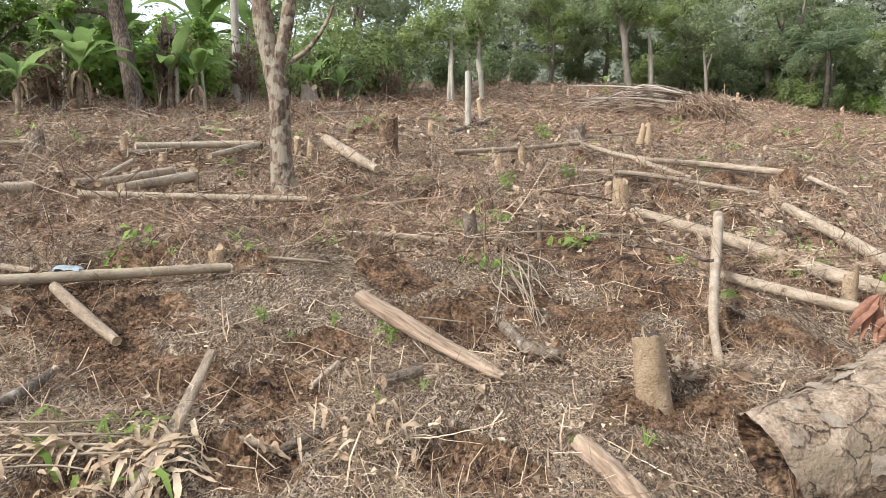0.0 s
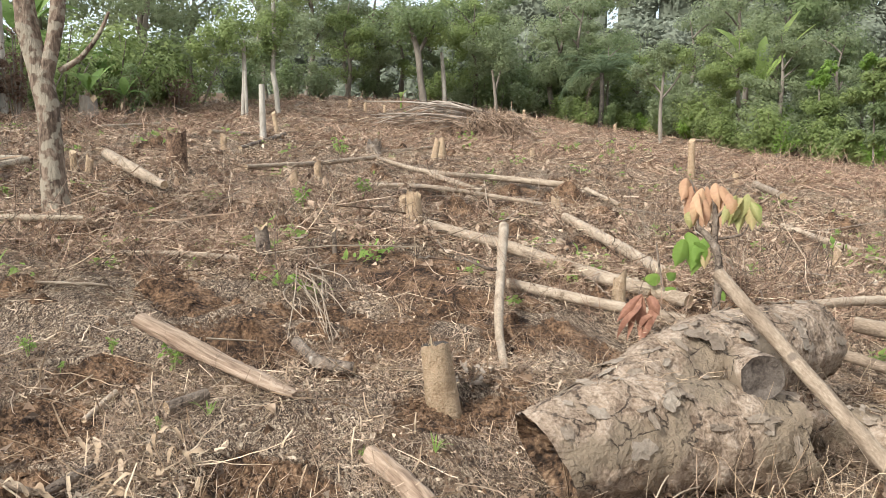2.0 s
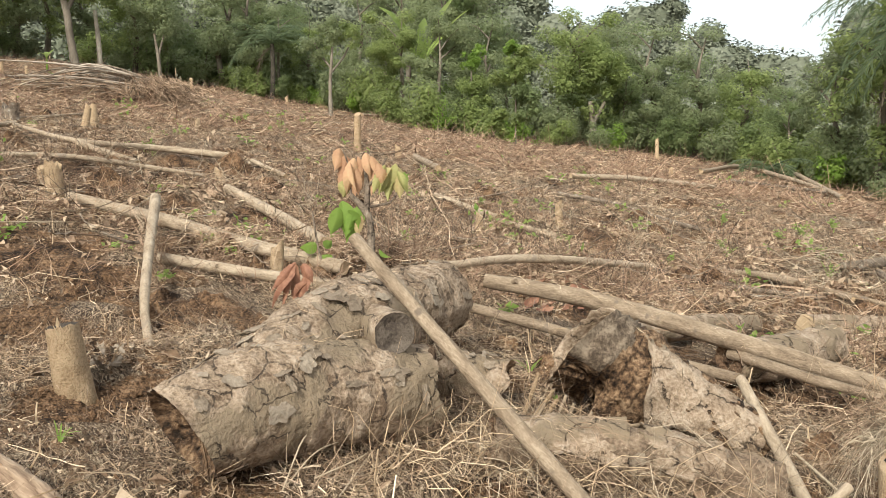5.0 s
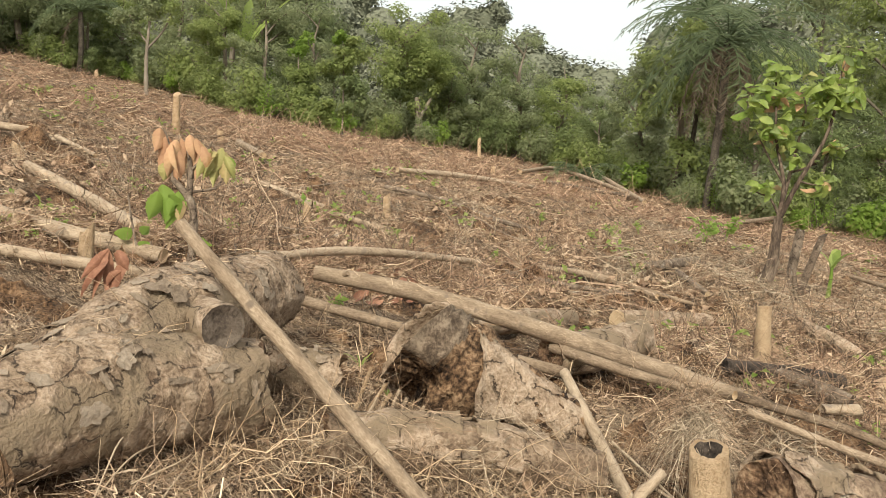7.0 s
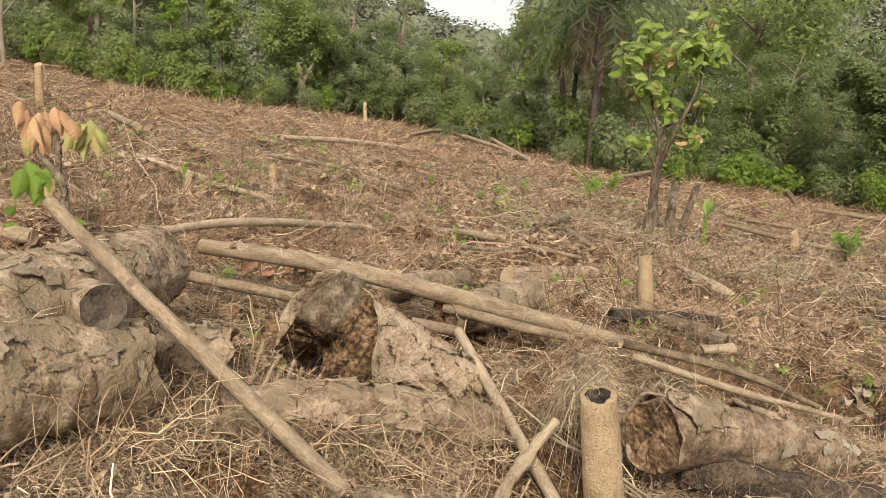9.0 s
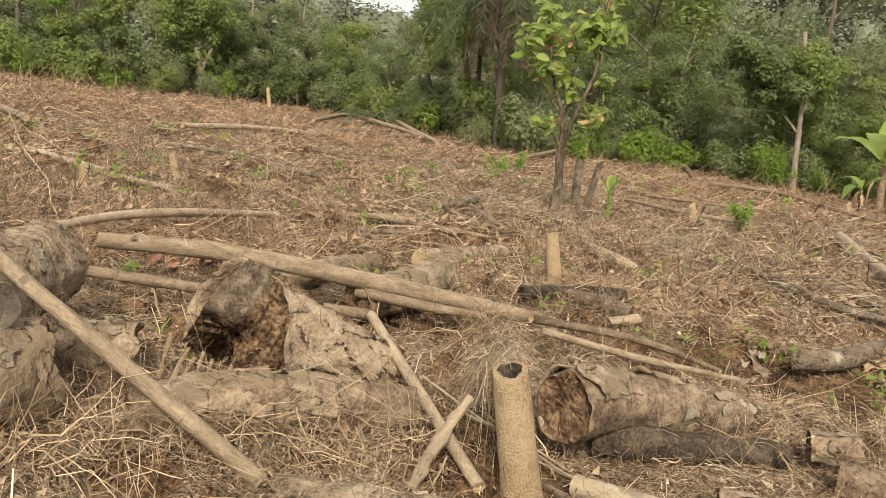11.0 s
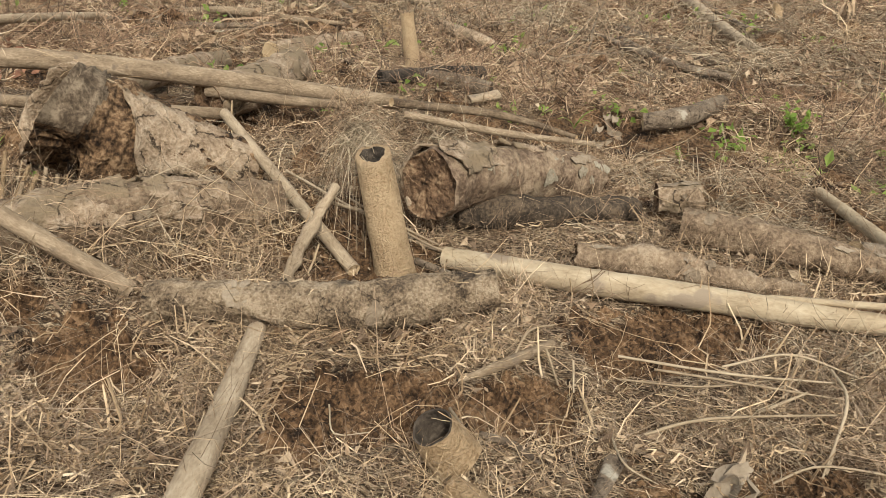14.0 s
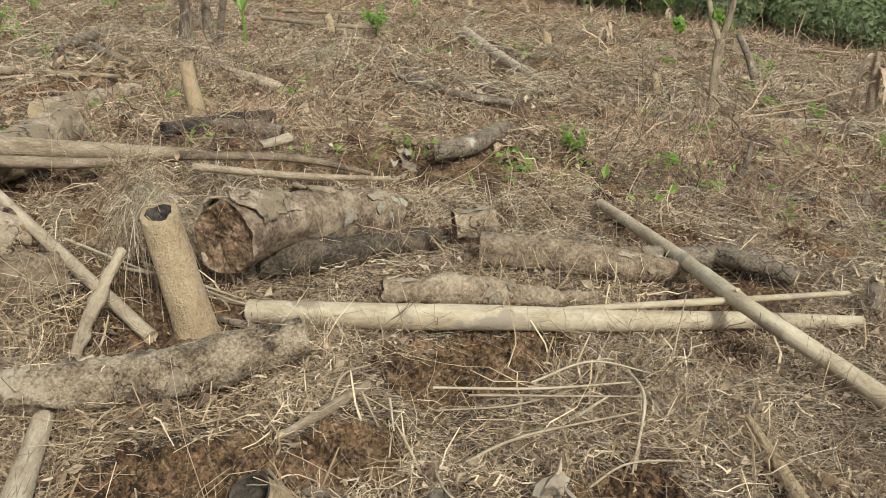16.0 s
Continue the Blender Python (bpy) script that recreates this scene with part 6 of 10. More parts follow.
def brush_pile(place, along, label, seed, sticks=44):
    """The dead crown of a felled palm: long bare ribs arching out of one butt, and a skirt of dry leaflets."""
    rng = np.random.default_rng(seed)
    ob = thing("brush_pile", place, label, "brush pile")
    along = np.array(along, float)
    side = np.cross(along, (0, 0, 1.0))
    for k in range(sticks):
        spread = rng.uniform(-1, 1)
        high = rng.uniform(0.1, 0.9)
        p0 = side * spread * 0.5 + np.array([0, 0, high]) + along * rng.uniform(-0.3, 0.4)
        ln = rng.uniform(2.2, 5.2)
        way = along + side * (spread * 0.22 + rng.normal(0, 0.06))
        p1 = p0 + way * ln * 0.5 + np.array([0, 0, rng.uniform(0.02, 0.24) + 0.2 * high])
        p2 = p0 + way * ln + np.array([0, 0, rng.uniform(-0.5, 0.65) * high])
        p2[2] = max(p2[2], 0.08)
        r = rng.uniform(0.028, 0.055)
        v, q, _, line, rad, _ = tube([p0, p1, p2], [r, r * 0.8, r * 0.35], 6, 0.4, 0.08, seed + k)
        part("rib", with_grain(mesh_of("rib", v, q, (DARK_BARK, HAY_RIB, HAY_RIB)[k % 3], smooth=True), line, rad, 6), ob)
    count = 1300
    p = rng.normal(0, 1, (count, 3)) * (0.5, 0.5, 0.18) + (0, 0, 0.6) - along * 0.45
    w = rng.normal(0, 1, (count, 3)) * (0.7, 0.7, 0.3) - along * 0.6 + (0, 0, -0.9)
    v, q = strands(p, w, rng.uniform(0.3, 0.9, count), np.full(count, 0.022), rng, 0.4, 2, True)
    v[:, 2] = np.maximum(v[:, 2], -0.05)
    tagged(part("dead_leafage", mesh_of("dead_leafage", v, q, TWIG), ob), kind="stuff")
    count = 1500
    a = rng.random(count)
    p = along * (a * 3.4)[:, None] + side * rng.normal(0, 0.5, count)[:, None] + np.array([0, 0, 1.0]) * (0.1 + rng.random(count) * 0.5)[:, None]
    w = rng.normal(0, 1, (count, 3)) * (1, 1, 0.3) + along
    tagged(part("dead_leafage", mesh_of("dead_leafage", *strands(p, w, rng.uniform(0.3, 0.8, count), np.full(count, 0.018), rng, 0.5, 2, True), TWIG), ob), kind="stuff")
    return ob


def nested_litter():
    """Straw and weeds drawn up against the fallen logs and strewn over them."""
    rng = np.random.default_rng(17)
    low, top = [], []
    for line, rad in BURIED:
        mid = line[len(line) // 2]
        far = math.hypot(mid[0], mid[1])
        if far > 9:
            continue
        length = np.linalg.norm(np.diff(line, axis=0), axis=1).sum()
        n = int(length * (110 + 600 * min(rad.mean(), 0.25)))
        k = rng.integers(0, len(line), n)
        a = rng.uniform(0, 6.28, n)
        off = np.stack([np.cos(a), np.sin(a), 0 * a], -1) * (rad[k] * rng.uniform(0.9, 1.7, n) + 0.02)[:, None]
        p = line[k] + off
        p[:, 2] = ground_z(p[:, 0], p[:, 1]) + rng.random(n) ** 2 * np.minimum(rad[k] * 0.5, 0.08)
        p = p[bare(p[:, 0], p[:, 1]) < 0.6]
        n = len(p)
        w = rng.normal(0, 1, (n, 3)) * (1, 1, 0.45) + (0, 0, 0.25)
        low.append(strands(p, w, rng.uniform(0.05, 0.24, n), rng.uniform(0.0016, 0.0045, n) * (1 + far * 0.06), rng, 0.9, 3, True))
        if rad.mean() > 0.06:
            n = int(length * 20)
            k = rng.integers(0, len(line), n)
            p = line[k] + np.stack([rng.normal(0, 0.4, n) * rad[k], rng.normal(0, 0.4, n) * rad[k], rad[k] * 1.02], -1)
            w = rng.normal(0, 1, (n, 3)) * (1, 1, 0.15)
            top.append(strands(p, w, rng.uniform(0.06, 0.25, n), rng.uniform(0.0015, 0.004, n), rng, 0.6, 3, True))
    stuff("straw_drift", low, TWIG, "dry straw drifted against the fallen logs", "straw")
    stuff("straw_drift", top, STRAW, "loose straw strewn over the fallen logs", "straw")


def grass_mops():
    """Mops of long drooping dry grass, thick on the lower side of the field and clear of the near logs."""
    rng = np.random.default_rng(23)
    for count, near, far, per, length, width, side in ((420, 3.2, 11, 30, 0.3, 0.0042, 52), (400, 9.5, 24, 34, 0.5, 0.009, 62), (80, 2.6, 7, 34, 0.2, 0.0024, -48)):
        az, u = rng.uniform(side, 128, count), rng.random(count)
        rad = near * (far / near) ** u
        x, y = rad * np.sin(np.radians(az)), rad * np.cos(np.radians(az))
        keep = (bare(x, y) < 0.4) & (rad < edge_far(az))
        x, y = x[keep], y[keep]
        free = np.ones(len(x), bool)
        for line, girth in BURIED:
            if girth.mean() > 0.025 and far < 15:
                free &= np.hypot(x[:, None] - line[None, :, 0], y[:, None] - line[None, :, 1]).min(1) > girth.max() + length * 0.75
        x, y = x[free], y[free]
        k = np.repeat(np.arange(len(x)), per)
        lie = rng.uniform(0, 6.28, len(x))[k] + rng.normal(0, 0.9, len(k))
        size = rng.uniform(0.5, 1.3, len(x))[k]
        p = np.stack([x[k], y[k], 0 * k], -1) + rng.standard_normal((len(k), 3)) * (length * 0.22 * size)[:, None]
        p[:, 2] = ground_z(p[:, 0], p[:, 1]) + rng.random(len(k)) * length * 0.4 * size
        w = np.stack([np.cos(lie), np.sin(lie), rng.normal(0.35, 0.3, len(k))], -1)
        v, q = strands(p, w, length * size * rng.uniform(0.5, 1.3, len(k)), width * rng.uniform(0.6, 1.3, len(k)), rng, 0.5, 5, True, 0.03)
        t = np.tile(np.repeat(np.arange(6) / 5, 2), len(k))
        v[:, 2] -= t**2 * np.repeat(length * size * 0.45, 12)
        v[:, 2] = np.maximum(v[:, 2], ground_z(v[:, 0], v[:, 1]) + 0.008)
        stuff("dry_grass_mops", [(v, q)], HAY, "mops of drooping grey-tan dry grass", "dry grass")


def stalk(parent, points, radius, name="stalk", mat=None):
    base = np.array(parent.location)
    LOG_SEED[0] += 1
    v, q, _, line, rad, _ = tube(points, [radius] * (len(points) - 1) + [radius * 0.6], 6, 0.03, 0.16, LOG_SEED[0])
    return part(name, with_grain(mesh_of(name, v - base, q, mat or PALE_POLE, smooth=True), line, rad, 6), parent)


def dry_stalk(points, radius):
    """One long pale dry stem lying over the litter."""
    ob = thing("dry_stalk", points[0], "long pale dry plant stalk on the litter", "stalk", "dry stalks on the litter")
    stalk(ob, points, radius * 0.66, "stem", STALK)
    return ob


def scrap(place, size):
    """A crumpled piece of thin grey plastic."""
    rng = np.random.default_rng(9)
    g = np.linspace(-0.5, 0.5, 9)
    x, y = np.meshgrid(g, g)
    z = 0.12 * value_noise(x * 5, y * 5, 2) + 0.2 * (0.3 - x * x - y * y)
    v = np.stack([x, y * 0.5, z + 0.02 * rng.random(x.shape)], -1).reshape(-1, 3) * size
    idx = np.arange(81).reshape(9, 9)
    f = np.stack([idx[:-1, :-1], idx[1:, :-1], idx[1:, 1:], idx[:-1, 1:]], -1).reshape(-1, 4)
    ob = thing("plastic_scrap", place, "crumpled piece of grey plastic sheet", "litter")
    part("sheet", mesh_of("sheet", v, f, PLASTIC, smooth=True), ob)
    return ob



# ---- felled poles across the upper field ----
log([(-2.98, 4.80, 0.64), (-2.41, 5.16, 0.62), (-1.59, 5.63, 0.60)], [0.040, 0.037, 0.034], 'long pale straight pole on dry litter', mat=SMOOTH_POLE, rings=0.35)
log([(-4.47, 7.48, 0.99), (-4.15, 7.89, 0.99)], [0.058, 0.055], 'bare grey-tan pole lying on the littered ground', mat=SMOOTH_POLE)
log([(-3.71, 7.89, 0.92), (-2.66, 8.12, 0.88), (-1.49, 8.17, 0.86)], [0.040, 0.038, 0.030], 'bare grey-tan pole lying on the littered ground', mat=SMOOTH_POLE)
log([(-3.42, 8.22, 0.96), (-3.05, 9.35, 1.01)], [0.049, 0.064], 'bare grey-tan pole lying on the littered ground', mat=SMOOTH_POLE)
log([(-3.70, 8.31, 1.00), (-3.54, 10.10, 1.03)], [0.042, 0.056], 'bare grey-tan pole lying on the littered ground', mat=SMOOTH_POLE)
log([(-3.93, 8.27, 1.01), (-3.86, 9.33, 0.97)], [0.038, 0.039], 'bare grey-tan pole lying on the littered ground', mat=SMOOTH_POLE)
log([(-3.82, 8.70, 1.04), (-4.25, 10.65, 1.14)], [0.023, 0.025], 'thin dead branch lying in the dry brush', mat=SMOOTH_POLE)
log([(-4.61, 11.67, 1.30), (-3.16, 12.78, 1.31)], [0.048, 0.058], 'bare grey-tan pole lying on the littered ground', mat=SMOOTH_POLE)
log([(-3.22, 10.60, 1.20), (-3.12, 12.82, 1.30)], [0.039, 0.052], 'bare grey-tan pole lying on the littered ground', mat=SMOOTH_POLE)
log([(-4.65, 11.48, 1.21), (-4.19, 11.87, 1.23), (-4.27, 13.63, 1.43)], [0.056, 0.042, 0.033], 'dark crooked branch on the ground', mat=DARK_BARK)
log([(-2.26, 14.29, 1.37), (-1.58, 11.99, 1.21), (-1.06, 11.17, 1.01)], [0.085, 0.088, 0.055], 'thick grey bowed log on the ground', seg=14, mat=PALE_POLE)
log([(-1.16, 7.17, 0.66), (-0.52, 7.21, 0.62), (-0.05, 7.15, 0.58)], [0.023, 0.031, 0.030], 'bare grey-tan pole lying on the littered ground', mat=PALE_POLE)
log([(-0.03, 14.09, 1.16), (1.24, 15.26, 1.19), (2.65, 16.82, 1.28)], [0.044, 0.048, 0.047], 'bare grey-tan pole lying on the littered ground', mat=PALE_POLE)
log([(2.59, 16.85, 1.27), (3.15, 14.27, 1.07), (4.44, 14.29, 0.96), (5.56, 13.58, 0.86)], [0.041, 0.045, 0.055, 0.061], 'long curved grey pole on the ground', mat=PALE_POLE)
log([(1.66, 13.06, 0.91), (2.89, 12.66, 0.88), (4.37, 11.54, 0.68)], [0.041, 0.040, 0.028], 'bare grey-tan pole lying on the littered ground', mat=PALE_POLE)
log([(3.11, 13.77, 1.04), (3.62, 12.28, 0.82)], [0.058, 0.051], 'bare grey-tan pole lying on the littered ground', mat=PALE_POLE)
log([(-0.16, 17.27, 1.45), (0.94, 22.15, 1.78)], [0.042, 0.054], 'thin dead branch lying in the dry brush', mat=DARK_BARK)
log([(-0.90, 20.36, 1.81), (0.02, 22.25, 1.78)], [0.049, 0.046], 'thin dead branch lying in the dry brush', mat=PALE_POLE)
log([(-6.45, 11.17, 1.35), (-5.99, 11.27, 1.35)], [0.031, 0.032], 'bare grey-tan pole lying on the littered ground', mat=PALE_POLE)
log([(-4.89, 15.65, 1.56), (-4.11, 14.97, 1.50)], [0.027, 0.026], 'thin dead branch lying in the dry brush', mat=PALE_POLE)
log([(-3.60, 21.30, 1.91), (-2.33, 23.37, 2.05)], [0.037, 0.032], 'thin dead branch lying in the dry brush', mat=PALE_POLE)
log([(3.01, 20.02, 1.32), (4.89, 21.65, 1.46)], [0.042, 0.037], 'thin dead branch lying in the dry brush', mat=PALE_POLE)
log([(-1.47, 5.92, 0.63), (-1.04, 6.04, 0.58), (-0.92, 6.08, 0.55)], [0.013, 0.013, 0.009], 'thin dead branch lying in the dry brush', mat=PALE_POLE)
log([(-3.10, 5.38, 0.64), (-2.80, 5.26, 0.63)], [0.025, 0.023], 'bare grey-tan pole lying on the littered ground', mat=PALE_POLE)
log([(2.07, 9.25, 0.65), (2.71, 7.88, 0.51), (3.14, 6.93, 0.39), (3.58, 5.90, 0.31)], [0.055, 0.067, 0.068, 0.066], 'long thick smooth felled trunk on the ground', seg=16, mat=PALE_POLE, knots=2)
log([(2.14, 6.32, 0.44), (2.63, 5.81, 0.37), (3.23, 5.35, 0.29)], [0.043, 0.046, 0.042], 'smooth grey felled pole on the ground', seg=14, knots=1, mat=PALE_POLE)
log([(4.08, 9.92, 0.64), (4.06, 8.50, 0.49), (3.91, 6.89, 0.37)], [0.058, 0.068, 0.061], 'straight grey felled pole on the ground', seg=14, mat=PALE_POLE)
log([(5.85, 13.36, 0.79), (5.84, 11.96, 0.63)], [0.040, 0.032], 'thin dead branch lying in the dry brush', mat=PALE_POLE)
log([(11.54, 16.69, 0.68), (10.25, 13.89, 0.60)], [0.085, 0.072], 'bare grey-tan pole lying on the littered ground', mat=PALE_POLE)
log([(14.68, 14.38, 0.35), (17.06, 14.23, 0.25), (20.20, 14.15, -0.02)], [0.064, 0.075, 0.065], 'bare grey-tan pole lying on the littered ground', mat=PALE_POLE)
log([(11.29, 11.33, 0.27), (11.85, 10.44, 0.15), (11.06, 8.34, 0.07), (11.03, 7.40, 0.02)], [0.044, 0.049, 0.042, 0.035], 'thin dead branch lying in the dry brush', mat=DARK_BARK)
log([(7.41, 9.98, 0.46), (7.40, 8.45, 0.29)], [0.043, 0.047], 'bare grey-tan pole lying on the littered ground', mat=PALE_POLE)
log([(7.29, 8.32, 0.27), (7.68, 7.56, 0.13)], [0.039, 0.045], 'bare grey-tan pole lying on the littered ground', mat=PALE_POLE)
log([(4.86, 7.51, 0.30), (4.99, 6.55, 0.26)], [0.035, 0.035], 'bare grey-tan pole lying on the littered ground', mat=PALE_POLE)
log([(25.42, 18.45, 0.08), (33.36, 22.16, -0.01), (29.38, 17.22, -0.17), (26.49, 13.85, -0.38)], [0.083, 0.105, 0.087, 0.066], 'bare grey-tan pole lying on the littered ground', mat=PALE_POLE)
log([(35.09, 20.66, -0.16), (24.98, 12.86, -0.34)], [0.104, 0.079], 'bare grey-tan pole lying on the littered ground', mat=PALE_POLE)
log([(23.62, 15.99, -0.04), (26.85, 14.44, -0.35)], [0.066, 0.067], 'thin dead branch lying in the dry brush', mat=DARK_BARK)
log([(22.19, 37.75, 1.81), (25.14, 39.01, 1.76)], [0.075, 0.064], 'bare grey-tan pole lying on the littered ground', mat=PALE_POLE)

# ---- old logs near the path ----
log([(-0.53, 4.56, 0.62), (-0.19, 4.30, 0.49), (0.09, 4.09, 0.39), (0.26, 3.96, 0.34)], [0.065, 0.065, 0.056, 0.029], 'reddish peeling half log propped on a green weed', name='split_log', mat=PEELED_RED, squash=0.62, ends=('broken', 'broken'), lumps=0.12, seg=34, step=0.025, flake=0.004, cut=PEELED_RED)
log([(0.32, 4.91, 0.37), (0.42, 4.47, 0.36), (0.61, 4.34, 0.35)], [0.035, 0.039, 0.031], 'dark weathered log half buried in litter', mat=DARK_BARK, name='log')
log([(-2.53, 4.98, 0.58), (-2.11, 4.48, 0.52), (-1.82, 4.21, 0.44)], [0.036, 0.037, 0.028], 'grey weathered branch piece on the soil', name='log', knots=1)
log([(-1.24, 4.00, 0.45), (-1.19, 3.48, 0.38), (-1.13, 3.06, 0.37), (-1.11, 2.58, 0.31)], [0.023, 0.031, 0.034, 0.029], 'flat grey-brown plank of split wood on soil', name='split_plank', squash=0.5, mat=POLE, ends=('broken', 'broken'))
log([(-1.96, 3.24, 0.41), (-1.91, 3.45, 0.42), (-1.91, 3.67, 0.43)], [0.029, 0.030, 0.024], 'short brown branch on the litter', mat=DARK_BARK, name='log')
log([(-0.93, 3.24, 0.31), (-0.82, 3.18, 0.29), (-0.71, 3.12, 0.28)], [0.012, 0.014, 0.010], 'thin dead branch lying in the dry brush')
log([(-0.71, 3.10, 0.29), (-0.60, 3.15, 0.33), (-0.56, 3.26, 0.32)], [0.018, 0.023, 0.012], 'small grey driftwood-like stick on soil', mat=DARK_BARK, name='stick')
log([(-0.71, 3.86, 0.31), (-0.60, 4.09, 0.37)], [0.013, 0.015], 'thin dead branch lying in the dry brush', mat=PALE_POLE)
log([(-0.34, 3.84, 0.35), (-0.16, 3.96, 0.37)], [0.031, 0.029], 'dark weathered log half buried in litter', mat=DARK_BARK, name='log')
log([(0.55, 3.27, 0.27), (0.64, 3.01, 0.25), (0.71, 2.72, 0.24)], [0.041, 0.047, 0.047], 'short reddish-brown log with rough bark in litter', name='log', mat=PEELED_RED, seg=28, step=0.025, lumps=0.08, flake=0.005)
log([(1.53, 4.46, 0.24), (1.66, 5.02, 0.38), (1.98, 6.02, 0.57), (2.44, 7.40, 0.80)], [0.025, 0.030, 0.037, 0.050], 'pale peeled pole propped on a felled trunk', mat=PALE_POLE, seg=14, knots=1)
log([(1.45, 5.15, 0.83), (1.57, 5.01, 0.78), (1.63, 4.99, 0.78)], [0.007, 0.011, 0.011], 'thin dead branch lying in the dry brush', mat=DARK_BARK)
log([(1.20, 2.90, 0.34), (1.68, 3.01, 0.37), (2.33, 3.00, 0.29)], [0.204, 0.264, 0.231], 'huge fallen log with grey flaking bark', name='log', mat=BIG_BARK, plates=40, seg=84, step=0.016, lumps=0.05, ends=('rough', 'broken'), cut=DECAYED, flake=0.009, slant=-0.05, tilt=0.4, inset=-0.02)
log([(1.34, 3.00, 0.36), (1.66, 3.13, 0.43), (2.02, 3.30, 0.50), (2.48, 3.49, 0.54), (3.03, 3.74, 0.53)], [0.185, 0.222, 0.246, 0.246, 0.224], 'upper fork of the huge log with a sawn stub', name='log', mat=BIG_BARK, plates=60, seg=72, step=0.016, lumps=0.07, ends=('rough', 'rough'), cut=ROT_WOOD, flake=0.009, stub=((2.29, 3.48, 0.54), (2.2, 2.94, 0.61), 0.1))
log([(2.30, 3.12, 0.27), (2.55, 3.27, 0.31), (2.62, 3.33, 0.34)], [0.055, 0.103, 0.091], 'torn fibrous rotten wood under the stub', name='bark_chunk', mat=ROT_WOOD, seg=14, step=0.02, lumps=0.2, ends=('broken', 'broken'))
log([(4.20, 5.33, 0.37), (5.06, 5.45, 0.35), (5.93, 5.48, 0.27), (7.40, 5.70, 0.05)], [0.035, 0.042, 0.041, 0.036], 'curved pale pole arching over the brush', mat=PALE_POLE)
log([(7.57, 5.54, 0.05), (9.20, 5.30, -0.15), (8.78, 4.14, -0.15)], [0.036, 0.044, 0.030], 'bare grey-tan pole lying on the littered ground')
log([(7.33, 5.76, 0.04), (7.70, 4.91, -0.05), (8.31, 4.19, -0.10)], [0.026, 0.032, 0.026], 'thin dead branch lying in the dry brush', mat=DARK_BARK)
log([(3.94, 4.44, 0.43), (4.45, 3.87, 0.35), (4.91, 2.95, 0.20), (5.20, 2.21, 0.08), (5.18, 1.73, 0.07)], [0.055, 0.064, 0.065, 0.058, 0.044], 'long thick pale trunk resting on older logs', mat=POLE, seg=16, knots=2)
log([(4.91, 2.99, 0.11), (4.83, 2.44, 0.12), (5.14, 2.11, 0.03)], [0.040, 0.037, 0.027], 'split pale pole under a longer trunk')
log([(5.07, 1.75, 0.10), (5.75, 1.18, -0.12), (5.53, 0.60, -0.16)], [0.029, 0.029, 0.016], 'ringed thin pole lying over litter', rings=0.09)
log([(5.03, 1.65, 0.04), (5.23, 1.06, -0.08), (5.55, 0.48, -0.20)], [0.025, 0.024, 0.016], 'ringed thin pole lying over litter', rings=0.09)
log([(3.75, 4.57, 0.26), (4.29, 2.48, 0.17)], [0.039, 0.033], 'smooth pole resting across the logs')
log([(4.09, 2.37, 0.24), (3.23, 1.26, -0.14)], [0.029, 0.031], 'pale pole leaning to the ground from a log', mat=PALE_POLE)
log([(2.14, 3.23, 1.02), (2.56, 1.90, 0.00)], [0.030, 0.038], 'peeled pale pole leaning across the big log', seg=16, mat=POLE)
log([(3.20, 2.75, 0.41), (3.52, 2.60, 0.22), (3.87, 2.09, 0.02)], [0.258, 0.248, 0.112], 'cracked hollow log with peeling grey bark', name='log', mat=ORANGE_ROT, seg=56, step=0.018, lumps=0.1, flake=0.012, ends=('rotten', 'broken'), shell=[((0.06, 1.0), (-130, 100), 0.42)], plates=0, slant=-0.7, tilt=-0.25, fungi=4, ridge=0.16, carve=0.33)
log([(2.50, 2.54, 0.15), (2.95, 2.21, 0.12), (3.50, 1.76, 0.00)], [0.115, 0.145, 0.115], 'low flaking log half buried in litter', name='log', mat=RED_BARK, shell=[((0.06, 0.44), (-95, 85), 0.06), ((0.5, 0.78), (-80, 75), 0.05)], plates=16, seg=56, step=0.018, lumps=0.08, flake=0.009, ends=('broken', 'rough'), cut=ROT_WOOD)
log([(2.80, 3.36, 0.22), (3.02, 3.13, 0.17)], [0.135, 0.155], 'broken log chunk with pale torn bark', name='log', mat=BIG_BARK, cut=DECAYED, plates=12, seg=36, step=0.02, lumps=0.16, flake=0.014, ends=('broken', 'broken'))
log([(4.89, 2.99, 0.04), (5.21, 2.89, 0.05), (6.08, 2.92, 0.03)], [0.140, 0.153, 0.140], 'barked log behind the leaning poles', name='log', mat=BIG_BARK, plates=4, seg=40, step=0.025, lumps=0.09, flake=0.008, ends=('rough', 'rough'), cut=ROT_WOOD)
log([(4.67, 3.78, 0.09), (5.46, 3.74, 0.05), (6.63, 3.93, -0.12)], [0.096, 0.101, 0.097], 'barked log behind the leaning poles', name='log', mat=BIG_BARK, plates=2, seg=14, lumps=0.09)
log([(6.81, 3.54, -0.06), (8.11, 3.24, -0.16)], [0.101, 0.090], 'barked log buried in dry brush', name='log', mat=BIG_BARK, seg=14, lumps=0.1)
log([(3.70, 1.06, 0.12), (4.00, 0.91, 0.08), (4.31, 0.73, 0.00), (4.72, 0.40, -0.13)], [0.178, 0.149, 0.139, 0.123], 'cracked log with rotten end and pale lichen', name='log', mat=LICHEN_BARK, plates=16, seg=56, step=0.018, lumps=0.1, flake=0.006, ends=('rough', 'rough'), cut=ROT_WOOD, lichen=14, shell=[((0.01, 0.3), (-150, 62), 0.05), ((0.42, 0.66), (-120, 20), 0.05)])
